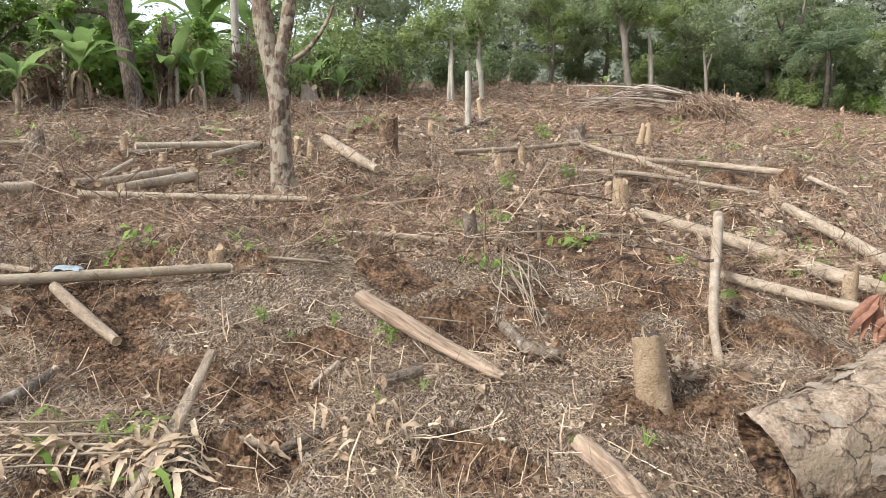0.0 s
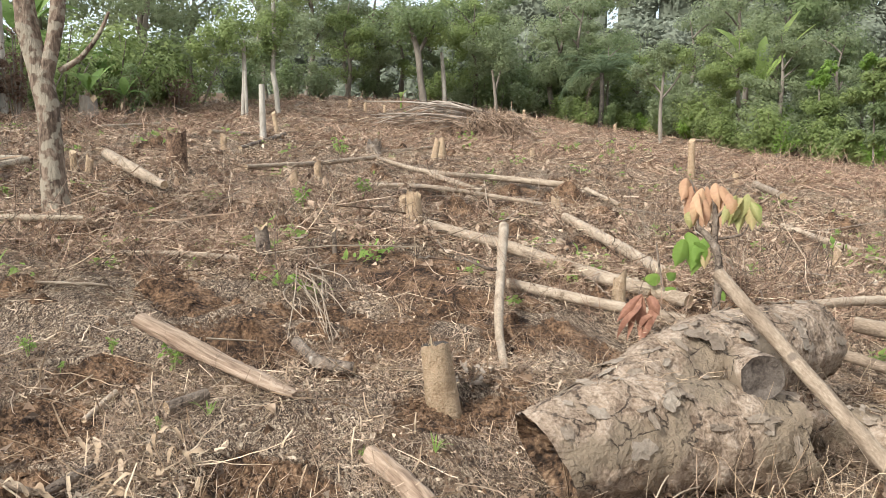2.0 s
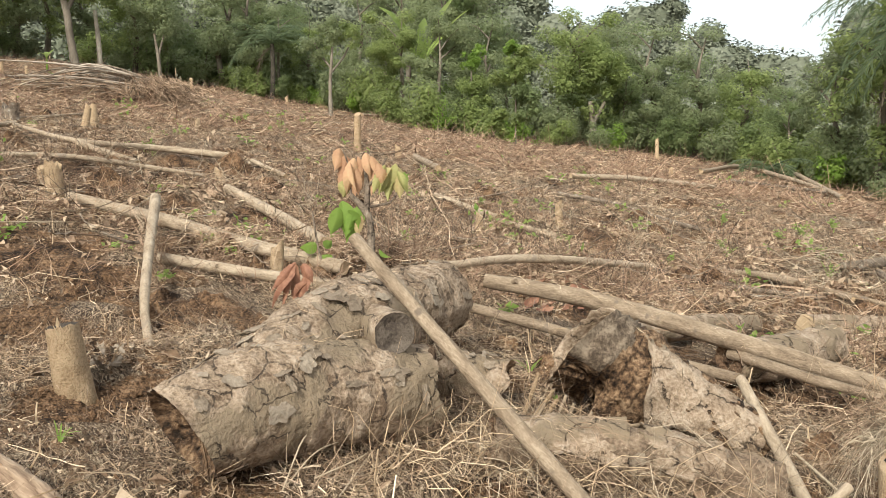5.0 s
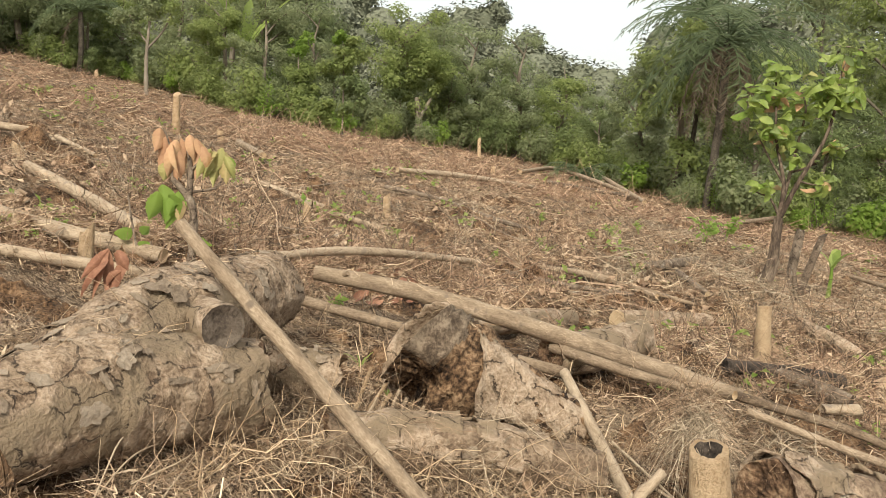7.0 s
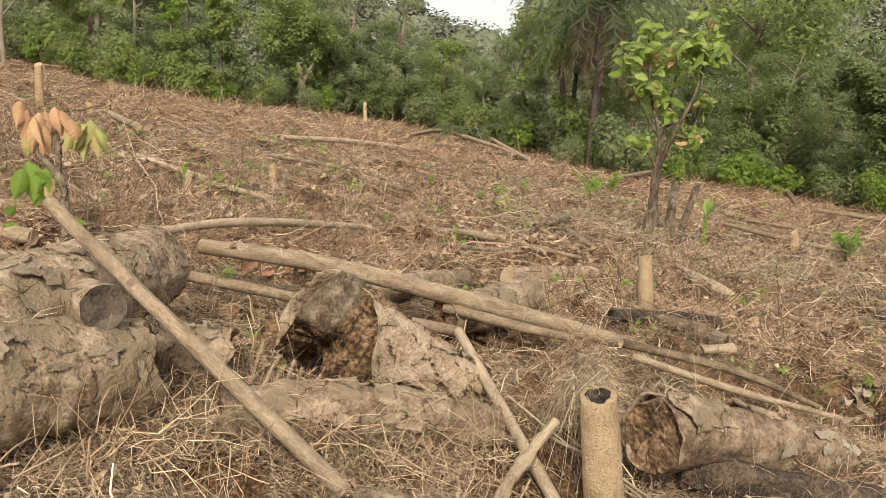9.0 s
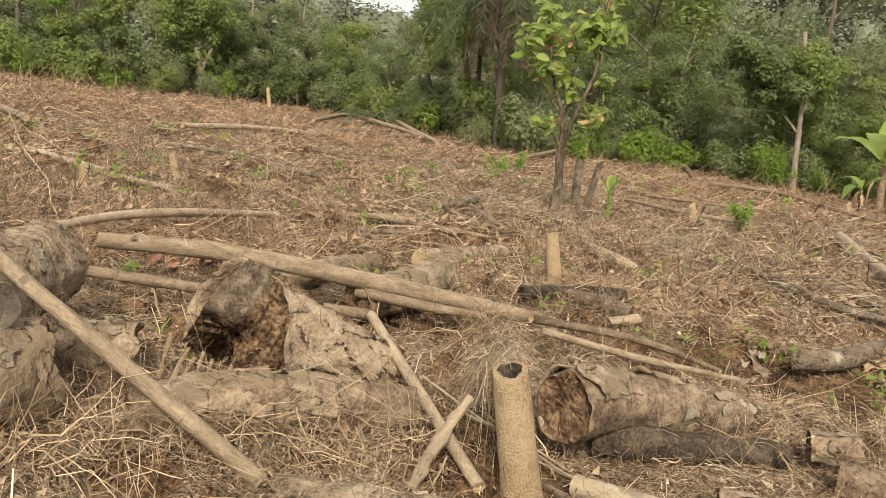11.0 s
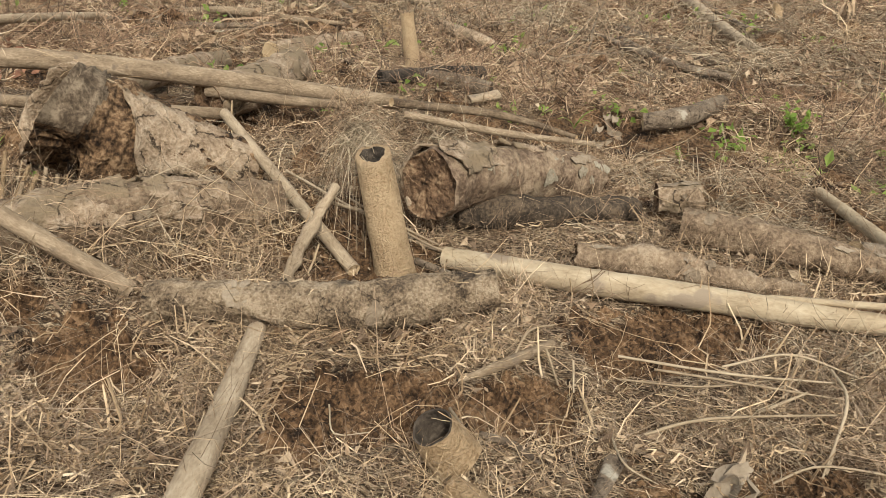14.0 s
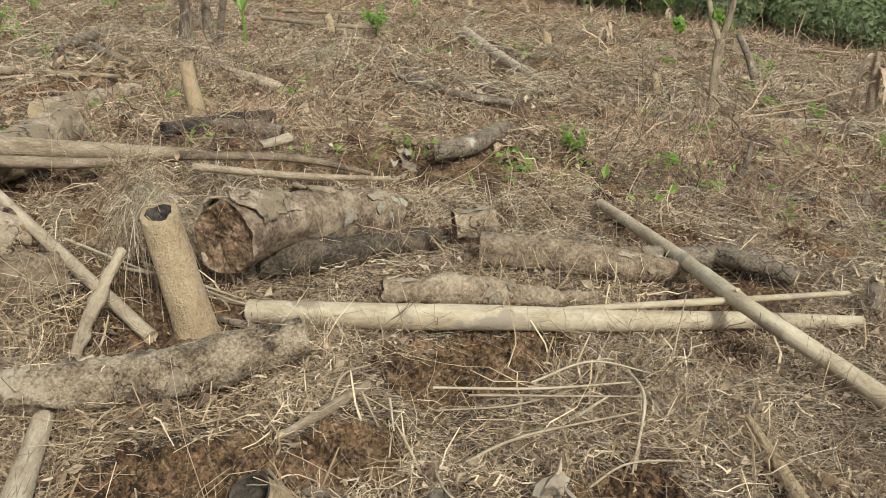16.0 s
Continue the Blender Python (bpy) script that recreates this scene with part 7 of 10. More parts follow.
log([(3.91, 0.98, -0.11), (4.11, 0.56, -0.12), (4.49, 0.13, -0.21)], [0.080, 0.084, 0.070], 'dark weathered log half buried in litter', mat=DEEP_BROWN_BARK, cut=DEEP_BROWN_BARK, name='log', seg=36, step=0.025, flake=0.006, lumps=0.1)
log([(2.44, 1.74, 0.05), (2.53, 1.45, 0.05), (2.71, 1.07, -0.01), (2.90, 0.82, -0.03), (3.01, 0.56, 0.0)], [0.067, 0.078, 0.09, 0.094, 0.08], 'bowed bark-covered log with dark hollows on soil', name='log', mat=MOTTLED_BARK, plates=6, seg=56, step=0.014, lumps=0.11, flake=0.007)
log([(3.48, 0.91, -0.14), (3.39, 0.37, -0.11), (3.46, -0.24, -0.15), (3.56, -0.75, -0.21), (3.75, -1.40, -0.30), (3.78, -1.94, -0.32)], [0.050, 0.056, 0.057, 0.051, 0.040, 0.030], 'long pale smooth trunk ringed toward its tip', mat=SMOOTH_POLE, seg=18, step=0.06, rings=0.14, lumps=0.03)
log([(3.55, -0.50, -0.15), (3.64, -1.14, -0.15), (3.77, -1.84, -0.16)], [0.014, 0.018, 0.012], 'thin pale pole above the trunk', mat=SMOOTH_POLE)
log([(5.53, -0.95, -0.36), (4.55, -1.18, -0.27), (3.56, -1.29, -0.12), (3.27, -1.49, -0.18), (2.99, -1.72, -0.27)], [0.033, 0.040, 0.039, 0.040, 0.041], 'grey speckled pole crossing another trunk', seg=14, knots=1, mat=SMOOTH_POLE)
log([(4.26, -0.12, -0.165), (4.24, -0.50, -0.185), (4.24, -0.93, -0.245), (4.27, -1.22, -0.30)], [0.092, 0.095, 0.08, 0.055], 'brown barked log lying in dry grass', name='log', mat=RED_BARK, plates=8, seg=36, step=0.025, lumps=0.11, flake=0.007, ends=('rough', 'rough'), cut=ROT_WOOD)
log([(4.50, 0.02, -0.13), (4.55, -0.19, -0.12)], [0.069, 0.086], "curled rotten bark at a log's end", name='bark_chunk', mat=BIG_BARK, plates=8, seg=36, lumps=0.2, step=0.02, flake=0.008, ends=('rough', 'broken'), cut=ROT_WOOD)
log([(3.62, 0.32, -0.12), (3.67, 0.04, -0.12), (3.73, -0.25, -0.17), (3.83, -0.67, -0.24)], [0.059, 0.076, 0.061, 0.033], 'crumbling rotten log in dry litter', name='log', mat=RED_BARK, cut=ROT_WOOD, plates=7, seg=40, step=0.02, lumps=0.15, flake=0.008, ends=('broken', 'broken'))
log([(4.41, -0.98, -0.26), (4.66, -1.38, -0.38), (4.64, -1.62, -0.33)], [0.059, 0.069, 0.055], 'dark weathered log half buried in litter', mat=DARK_BARK, name='log')
log([(4.64, -1.52, -0.36), (4.42, -1.65, -0.31), (4.29, -1.82, -0.33)], [0.059, 0.056, 0.045], 'dark weathered log half buried in litter', mat=DARK_BARK, name='log')
log([(2.50, 0.57, -0.10), (2.67, 0.44, -0.11), (2.86, 0.31, -0.12)], [0.009, 0.021, 0.020], 'rough broken branch on the soil', name='stick', ends=('broken', 'broken'))
log([(2.78, -1.07, -0.17), (2.61, -1.11, -0.22), (2.35, -1.12, -0.21)], [0.010, 0.023, 0.028], 'mud-flecked tapering stick on the litter', name='stick', mat=STUMP)
log([(2.48, 1.32, -0.02), (2.06, 1.19, -0.00), (1.73, 1.08, 0.04), (1.46, 1.01, 0.05)], [0.034, 0.044, 0.047, 0.047], 'smooth pale split pole half sunk in the litter', name='split_plank', squash=0.75, mat=PALE_POLE, ends=('broken', 'cut'))
log([(1.93, 0.43, -0.04), (1.86, 0.30, -0.04), (1.76, 0.15, -0.04)], [0.033, 0.042, 0.047], 'pale cut branch with a dark end', name='log', mat=STUMP, cut=OLD_CUT, seg=22, ends=('hollow', 'cut'), step=0.03)
log([(3.47, 1.44, 0.15), (3.24, 1.47, 0.02), (2.89, 1.42, -0.05)], [0.021, 0.034, 0.021], 'rough pale stick leaning on a log', name='stick', mat=PALE_POLE, lumps=0.16, seg=18, step=0.02, flake=0.006, ends=('broken', 'broken'))
log([(3.75, 1.26, -0.18), (3.57, 0.91, -0.16), (3.65, 0.61, -0.16)], [0.010, 0.011, 0.007], 'thin dead branch lying in the dry brush', mat=PALE_POLE)
log([(3.48, 1.05, -0.18), (3.33, 0.83, -0.15)], [0.016, 0.017], 'thin dead branch lying in the dry brush', mat=DARK_BARK)
log([(2.01, 0.05, -0.09), (2.25, 0.01, -0.09)], [0.017, 0.034], 'flat brown bark strip on the soil', name='bark_strip', squash=0.3, mat=DARK_BARK)
log([(2.21, 0.42, -0.07), (2.20, 0.31, -0.08), (2.16, 0.22, -0.10)], [0.010, 0.014, 0.007], 'thin dead branch lying in the dry brush', mat=DARK_BARK)
log([(6.68, 2.36, -0.15), (6.82, 1.97, -0.16), (6.79, 1.51, -0.22)], [0.055, 0.063, 0.070], 'charred dark log in dry grass', name='log', mat=DARK_BARK, ends=('broken', 'broken'))
log([(9.08, 2.61, -0.15), (8.88, 2.14, -0.24), (8.89, 1.94, -0.32)], [0.068, 0.079, 0.055], 'barked log buried in dry brush', name='log', mat=BIG_BARK, plates=2)
log([(8.84, 1.59, -0.34), (8.48, 1.00, -0.36), (8.43, 0.70, -0.39)], [0.036, 0.038, 0.023], 'bare grey-tan pole lying on the littered ground')
log([(10.53, 0.77, -0.44), (9.37, 0.16, -0.43), (9.21, -0.51, -0.52)], [0.039, 0.041, 0.031], 'thin dead branch lying in the dry brush', mat=DARK_BARK)
log([(16.76, 0.09, -0.80), (13.17, -0.46, -0.66), (10.61, -1.07, -0.61)], [0.101, 0.089, 0.036], 'pale bleached log with papery bark', name='log', mat=PALE_POLE)
log([(17.89, -0.21, -1.01), (13.64, -0.89, -0.77)], [0.048, 0.041], 'thin dead branch lying in the dry brush', mat=DARK_BARK)
log([(6.72, 0.23, -0.36), (6.84, -0.05, -0.33), (7.57, -0.38, -0.37)], [0.070, 0.085, 0.073], 'dark weathered log half buried in litter', mat=DARK_BARK, name='log')
log([(9.65, -2.88, -0.80), (9.72, -3.81, -0.84), (9.41, -4.76, -0.80)], [0.036, 0.040, 0.032], 'bare grey-tan pole lying on the littered ground', mat=PALE_POLE)
log([(17.25, 4.21, -0.61), (17.46, 2.59, -0.79)], [0.041, 0.047], 'bare grey-tan pole lying on the littered ground')
log([(10.28, 5.14, -0.08), (11.21, 5.22, -0.14), (12.59, 5.39, -0.21)], [0.042, 0.080, 0.085], 'dark weathered log half buried in litter', mat=DARK_BARK, name='log')
log([(10.69, 4.80, -0.13), (9.90, 4.01, -0.20)], [0.044, 0.034], 'thin dead branch lying in the dry brush', mat=DARK_BARK)
log([(9.08, 5.26, -0.16), (8.88, 4.40, -0.13), (9.11, 3.80, -0.21)], [0.028, 0.030, 0.022], 'bare grey-tan pole lying on the littered ground')
log([(6.73, -2.26, -0.54), (6.73, -2.56, -0.54)], [0.033, 0.037], 'small cut branch with a pale end', name='log', mat=DARK_BARK)
log([(14.56, -3.05, -0.94), (16.07, -4.64, -1.16)], [0.034, 0.038], 'thin dead branch lying in the dry brush')
log([(12.00, -4.40, -0.95), (12.04, -5.33, -1.12)], [0.032, 0.029], 'thin dead branch lying in the dry brush')
log([(8.79, -3.93, -0.75), (8.73, -4.05, -0.55)], [0.036, 0.027], 'thin dead branch lying in the dry brush')
log([(20.53, 4.57, -0.85), (19.46, 2.49, -0.79)], [0.041, 0.039], 'bare grey-tan pole lying on the littered ground')
log([(17.24, 4.25, -0.60), (16.09, 2.69, -0.59), (16.73, 1.78, -0.73)], [0.043, 0.044, 0.034], 'bare grey-tan pole lying on the littered ground')
log([(28.94, 4.41, -1.21), (30.73, 2.43, -1.48), (25.66, -0.12, -1.40), (24.65, -1.18, -1.45)], [0.069, 0.072, 0.058, 0.047], 'bare grey-tan pole lying on the littered ground')
log([(23.39, 9.23, -0.48), (30.67, 10.49, -0.67)], [0.060, 0.089], 'thin dead branch lying in the dry brush')
log([(10.79, 1.14, -0.43), (9.50, 0.23, -0.45), (9.24, -0.51, -0.51)], [0.033, 0.038, 0.030], 'thin dead branch lying in the dry brush', mat=DARK_BARK)
log([(13.13, 4.08, -0.46), (13.26, 4.11, 0.01), (13.39, 4.12, 0.47)], [0.066, 0.076, 0.066], 'dark upright dead stem beside a leafy sapling', name='snag', mat=DARK_BARK)
log([(12.90, -4.46, -1.11), (13.08, -4.35, -0.70), (13.22, -4.19, -0.35)], [0.057, 0.057, 0.052], 'charred crooked stick standing in the brush', name='snag', mat=DARK_BARK)
log([(6.60, -2.18, -0.60), (6.66, -2.29, -0.46), (6.75, -2.34, -0.26)], [0.032, 0.032, 0.016], 'dark root stub standing in the litter', name='snag', mat=DARK_BARK)
log([(31.28, 5.25, -1.43), (31.21, 5.48, -1.08), (31.13, 5.69, -0.84)], [0.081, 0.091, 0.081], 'dark root stub standing in the litter', name='snag', mat=DARK_BARK)
log([(3.02, 2.87, 0.05), (3.24, 2.92, 0.19)], [0.010, 0.010], 'thin tan cut shoot beside the rotten log', name='cut_shoot', mat=STUMP, category='stalk')
log([(3.02, 2.81, 0.04), (3.06, 2.73, 0.20)], [0.010, 0.010], 'thin tan cut shoot beside the rotten log', name='cut_shoot', mat=STUMP, category='stalk')
log([(3.02, 2.94, 0.04), (3.25, 3.08, 0.21)], [0.010, 0.011], 'thin tan cut shoot beside the rotten log', name='cut_shoot', mat=STUMP, category='stalk')
for k, (x, y, z) in enumerate(((2.42, 2.36, 0.16), (2.62, 2.16, 0.14), (2.86, 2.0, 0.13), (3.1, 1.8, 0.1), (3.3, 1.66, 0.06), (2.8, 2.28, 0.27), (3.2, 2.0, 0.2))):
    straw_tuft((x, y, z), 46, 0.3, 0.2, 'tangled dry grass draped along a low log', (HAY, TWIG)[k % 2], 181 + k, droop=0.7, width=0.003)
straw_tuft((2.52, 3.22, 0.33), 260, 0.16, 0.16, 'torn yellow-brown wood fibres hanging from a log', SCRAPS, 171, droop=1.6, name='wood_fibres', width=0.007)
straw_tuft((2.36, 3.10, 0.36), 200, 0.13, 0.12, 'torn yellow-brown wood fibres hanging from a log', SCRAPS, 172, droop=1.8, name='wood_fibres', width=0.007)

log([(6.5, 2.38, -0.12), (6.9, 2.02, -0.16), (7.3, 1.7, -0.22)], [0.06, 0.075, 0.07], 'dark charred log in the cut brush', name='log', mat=CHARRED, seg=18, step=0.05, lumps=0.12, cut=CHARRED)
log([(6.5, 1.62, -0.24), (6.72, 1.42, -0.24)], [0.055, 0.07], 'pale split block of wood in the brush', name='log', mat=PALE_POLE, cut=PALE_POLE, seg=14, squash=0.6, lumps=0.14)
log([(11.77, 0.87, -0.58), (11.1, 0.52, -0.56), (10.31, 0.06, -0.55), (9.96, -0.52, -0.58)], [0.055, 0.05, 0.052, 0.035], 'dark crooked branch on the ground', mat=DARK_BARK)
for k, (dx, dy, high) in enumerate(((0.0, 0.0, 0.26), (0.05, -0.02, 0.2), (0.09, -0.06, 0.17), (-0.04, 0.05, 0.15), (0.12, -0.09, 0.12), (-0.08, 0.08, 0.18), (0.16, -0.1, 0.16))):
    foot = (3.0 + dx, 2.72 + dy, float(ground_z(3.0 + dx, 2.72 + dy)) - 0.03)
    log([foot, (foot[0] + 0.05 + 0.02 * (k % 3), foot[1] - 0.06 + 0.03 * (k % 2), foot[2] + high)], [0.011, 0.009], 'thin pale stem broken off in the litter', name='broken_stem', category='stem', mat=PALE_POLE, seg=8, ends=('cut', 'broken'))

# ---- stumps ----
stump((-1.75, 5.86, 0.58), 0.16, 0.059, 'pale tan stump of a felled tree in the field', lean=(-0.02, 0.02), top='point')
stump((-3.06, 9.43, 0.89), 0.20, 0.050, 'pale tan stump of a felled tree in the field', lean=(-0.00, 0.03), top='slant')
stump((-2.79, 7.41, 0.68), 0.12, 0.034, 'pale tan stump of a felled tree in the field', lean=(-0.00, 0.02), top='point')
stump((-4.87, 11.89, 1.22), 0.20, 0.058, 'pale tan stump of a felled tree in the field', lean=(-0.00, 0.03), top='slant')
stump((-3.95, 10.92, 1.10), 0.19, 0.054, 'pale tan stump of a felled tree in the field', lean=(-0.00, 0.03), top='point')
stump((-2.49, 13.97, 1.09), 0.28, 0.064, 'pale tan stump of a felled tree in the field', lean=(0.02, 0.04), top='point')
stump((-2.58, 13.33, 1.14), 0.27, 0.051, 'pale tan stump of a felled tree in the field', lean=(-0.02, 0.04), top='slant')
stump((-5.82, 11.25, 1.24), 0.24, 0.095, 'dark weathered stump on the soil', lean=(-0.00, 0.04), top='ragged', mat=DARK_BARK)
stump((-0.55, 19.06, 1.42), 0.30, 0.073, 'pale tan stump of a felled tree in the field', lean=(-0.00, 0.05), top='slant')
stump((0.71, 12.27, 0.87), 0.28, 0.069, 'pale tan stump of a felled tree in the field', lean=(-0.04, 0.04), top='slant')
stump((1.21, 14.55, 0.92), 0.30, 0.066, 'pale tan stump of a felled tree in the field', lean=(-0.00, 0.05), top='slant')
stump((1.99, 9.59, 0.60), 0.37, 0.101, 'broad pale stump with a torn splinter', lean=(-0.00, 0.06), top='ragged', fibres=5)
stump((2.01, 10.48, 0.68), 0.20, 0.048, 'pale tan stump of a felled tree in the field', lean=(-0.00, 0.03), top='slant')
stump((4.71, 19.79, 1.17), 0.48, 0.089, 'pale tan stump of a felled tree in the field', lean=(0.01, 0.07), top='slant')
stump((4.75, 11.96, 0.56), 0.23, 0.071, 'pale tan stump of a felled tree in the field', lean=(-0.02, 0.04), top='point')
stump((5.82, 14.18, 0.79), 0.17, 0.059, 'pale tan stump of a felled tree in the field', lean=(-0.02, 0.03), top='point')
stump((1.04, 4.00, 0.20), 0.34, 0.087, 'tan stump with rough pitted bark and torn top', lean=(-0.04, 0.05), top='flat', fibres=9, seg=26, cut=OLD_CUT)
stump((-1.11, 13.67, 1.10), 0.59, 0.172, 'reddish rotten upright stump with fibrous sides', lean=(-0.00, 0.09), top='ragged', mat=ROT_WOOD, fibres=8, cut=ROT_WOOD)
stump((0.17, 7.30, 0.52), 0.32, 0.067, 'old dark stump with pale torn top', lean=(-0.03, 0.05), top='ragged', mat=DARK_BARK, fibres=10)
stump((0.37, 22.11, 1.70), 1.38, 0.084, 'tall pale post-like stump', lean=(-0.01, 0.21), top='flat', mat=PALE_TRUNK)
stump((0.82, 24.51, 1.80), 0.62, 0.068, 'thin leaning pale stump', lean=(-0.11, 0.09), top='slant')
stump((-4.66, 26.14, 2.18), 0.63, 0.290, 'wide grey old stump by the forest edge', lean=(-0.00, 0.10), top='ragged', mat=FAR_TRUNK)
stump((1.75, 10.73, 0.71), 0.05, 0.128, 'low broad stump with a pale cut top', lean=(-0.00, 0.01), top='flat', mat=DARK_BARK)
stump((3.04, 20.20, 1.28), 0.32, 0.196, 'dark low root stump', lean=(0.03, 0.05), top='ragged', mat=DARK_BARK, cut=OLD_CUT)
stump((0.86, 7.97, 0.45), 0.31, 0.023, 'thin broken sapling stump', lean=(-0.00, 0.05), top='point', mat=DARK_BARK)
stump((7.61, 21.25, 1.12), 0.28, 0.081, 'pale tan stump of a felled tree in the field', lean=(-0.00, 0.04), top='slant')
stump((5.68, 41.01, 3.07), 0.47, 0.085, 'pale tan stump of a felled tree in the field', lean=(-0.00, 0.07), top='slant')
stump((5.19, 43.33, 3.36), 0.44, 0.089, 'pale tan stump of a felled tree in the field', lean=(-0.00, 0.07), top='slant')
stump((6.62, 40.74, 3.07), 0.33, 0.070, 'pale tan stump of a felled tree in the field', lean=(-0.00, 0.05), top='slant')
stump((16.27, 47.24, 3.02), 0.55, 0.097, 'pale tan stump of a felled tree in the field', lean=(-0.00, 0.08), top='slant')
stump((21.48, 45.50, 2.29), 0.46, 0.110, 'pale tan stump of a felled tree in the field', lean=(-0.00, 0.07), top='slant')
stump((11.18, 18.96, 0.74), 0.96, 0.099, 'tall thin pale stump', lean=(0.06, 0.14), top='slant')
stump((11.83, 17.92, 0.65), 0.35, 0.082, 'pale tan stump of a felled tree in the field', lean=(-0.00, 0.07), top='point')
stump((8.73, 8.59, 0.07), 0.37, 0.059, 'pale tan stump of a felled tree in the field', lean=(0.01, 0.06), top='slant')
stump((6.60, 7.86, 0.17), 0.26, 0.050, 'pale tan stump of a felled tree in the field', lean=(0.03, 0.03), top='slant')
stump((3.07, 6.16, 0.29), 0.27, 0.057, 'split pointed slab of pale wood upright', lean=(0.03, 0.04), top='point')
stump((29.43, 84.98, 5.00), 2.57, 0.503, 'grey-brown dead stub near the forest', lean=(0.17, 0.38), top='ragged', mat=FAR_TRUNK)
stump((30.07, 49.74, 1.95), 0.87, 0.280, 'pale tan stump of a felled tree in the field', lean=(0.06, 0.13), top='slant', mat=FAR_TRUNK)
stump((33.60, 27.23, 0.04), 0.98, 0.102, 'pale tan stump of a felled tree in the field', lean=(0.06, 0.14), top='slant')
stump((20.30, 15.73, 0.00), 0.41, 0.069, 'pale tan stump of a felled tree in the field', lean=(0.03, 0.06), top='slant')
stump((4.43, 19.44, 1.19), 0.47, 0.082, 'pale tan stump of a felled tree in the field', lean=(0.10, 0.02), top='slant')
stump((7.22, 2.33, -0.24), 0.52, 0.067, 'tall pale stump standing in dry brush', lean=(0.06, 0.08), top='flat')
stump((15.94, 2.60, -0.78), 0.38, 0.072, 'pale tan stump of a felled tree in the field', lean=(0.05, 0.06), top='slant')
stump((17.13, -1.63, -1.23), 0.33, 0.098, 'pale tan stump of a felled tree in the field', lean=(0.08, 0.05), top='slant')
stump((27.18, 0.00, -1.60), 0.41, 0.088, 'pale tan stump of a felled tree in the field', lean=(0.10, 0.06), top='point')
stump((3.35, 1.11, -0.17), 0.50, 0.089, 'tall tan stump with a dark hollow top', lean=(0.10, 0.13), top='dish', seg=26, cut=CHARRED)
log([(2.08, 0.45, -0.08), (2.07, 0.49, -0.02), (2.04, 0.52, 0.06)], [0.080, 0.076, 0.064], 'short tilted hollow stump with tan bark', name='tree_stump', category='stump', mat=STUMP, cut=OLD_CUT, seg=24, step=0.02, ends=('cut', 'hollow'))
stump((11.54, -2.63, -0.90), 0.22, 0.055, 'pale tan stump of a felled tree in the field', lean=(0.09, 0.02), top='slant')
stump((6.06, -3.00, -0.60), 0.15, 0.029, 'dark broken stub in the brush', lean=(0.07, -0.02), top='point', mat=DARK_BARK)
stump((3.97, -2.09, -0.38), 0.16, 0.042, 'dark dead stub beside the trunk', lean=(0.07, -0.01), top='ragged', mat=DARK_BARK)

# ---- standing trees with a face of their own ----
limbed_tree([([(-1.86, 8.95, 0.70), (-1.91, 8.98, 1.05), (-1.94, 9.05, 1.49), (-1.97, 9.12, 1.96), (-2.05, 9.18, 2.33), (-2.14, 9.24, 2.74), (-2.19, 9.30, 3.17), (-2.31, 9.46, 4.23), (-2.39, 9.65, 5.48)], [0.170, 0.139, 0.117, 0.120, 0.114, 0.114, 0.101, 0.082, 0.044]), ([(-2.02, 9.16, 2.21), (-1.92, 9.20, 2.49), (-1.86, 9.26, 2.86), (-1.82, 9.34, 3.36), (-1.68, 9.52, 4.55)], [0.107, 0.082, 0.076, 0.069, 0.038]), ([(-1.85, 9.18, 2.30), (-1.64, 9.20, 2.44), (-1.45, 9.24, 2.71), (-1.36, 9.28, 2.93)], [0.032, 0.028, 0.022, 0.016])], 'twisted two-stemmed tree with mottled pale bark', TRUNK, name='tree', crown=[((-2.07, 9.59, 5.04), 0.95, 900, 0.16, LEAF_GREY), ((-1.56, 9.55, 4.73), 0.69, 600, 0.16, LEAF)])
limbed_tree([([(-7.74, 19.73, 1.82), (-7.83, 19.83, 2.56), (-8.00, 19.94, 3.31), (-8.20, 20.07, 4.19), (-8.31, 20.24, 5.27), (-8.47, 20.54, 7.31)], [0.247, 0.213, 0.199, 0.185, 0.165, 0.096]), ([(-8.14, 20.02, 3.85), (-8.58, 20.08, 4.29), (-9.41, 20.08, 4.32), (-10.37, 20.04, 4.18), (-11.05, 19.95, 3.63)], [0.076, 0.069, 0.062, 0.055, 0.041]), ([(-10.37, 20.04, 4.18), (-11.05, 20.08, 4.51), (-11.88, 20.10, 4.71)], [0.048, 0.041, 0.034])], 'leaning brown tree with an arching side branch', BROWN_TRUNK, name='tree', crown=[((-9.41, 20.20, 5.13), 0.96, 700, 0.16, LEAF), ((-10.64, 20.10, 4.58), 0.69, 400, 0.16, LEAF_LIME), ((-8.04, 20.30, 5.68), 1.24, 800, 0.16, LEAF)])
limbed_tree([([(-6.38, 23.94, 2.09), (-6.42, 24.13, 3.43), (-6.50, 24.41, 5.24), (-6.58, 24.71, 7.21)], [0.133, 0.125, 0.116, 0.100])], 'straight pale bare trunk with dead creeper', PALE_TRUNK, name='tree', crown=[((-6.25, 24.06, 2.94), 0.40, 420, 0.14, LEAF_DEAD), ((-6.42, 24.13, 3.43), 0.27, 200, 0.14, LEAF_DEAD)])
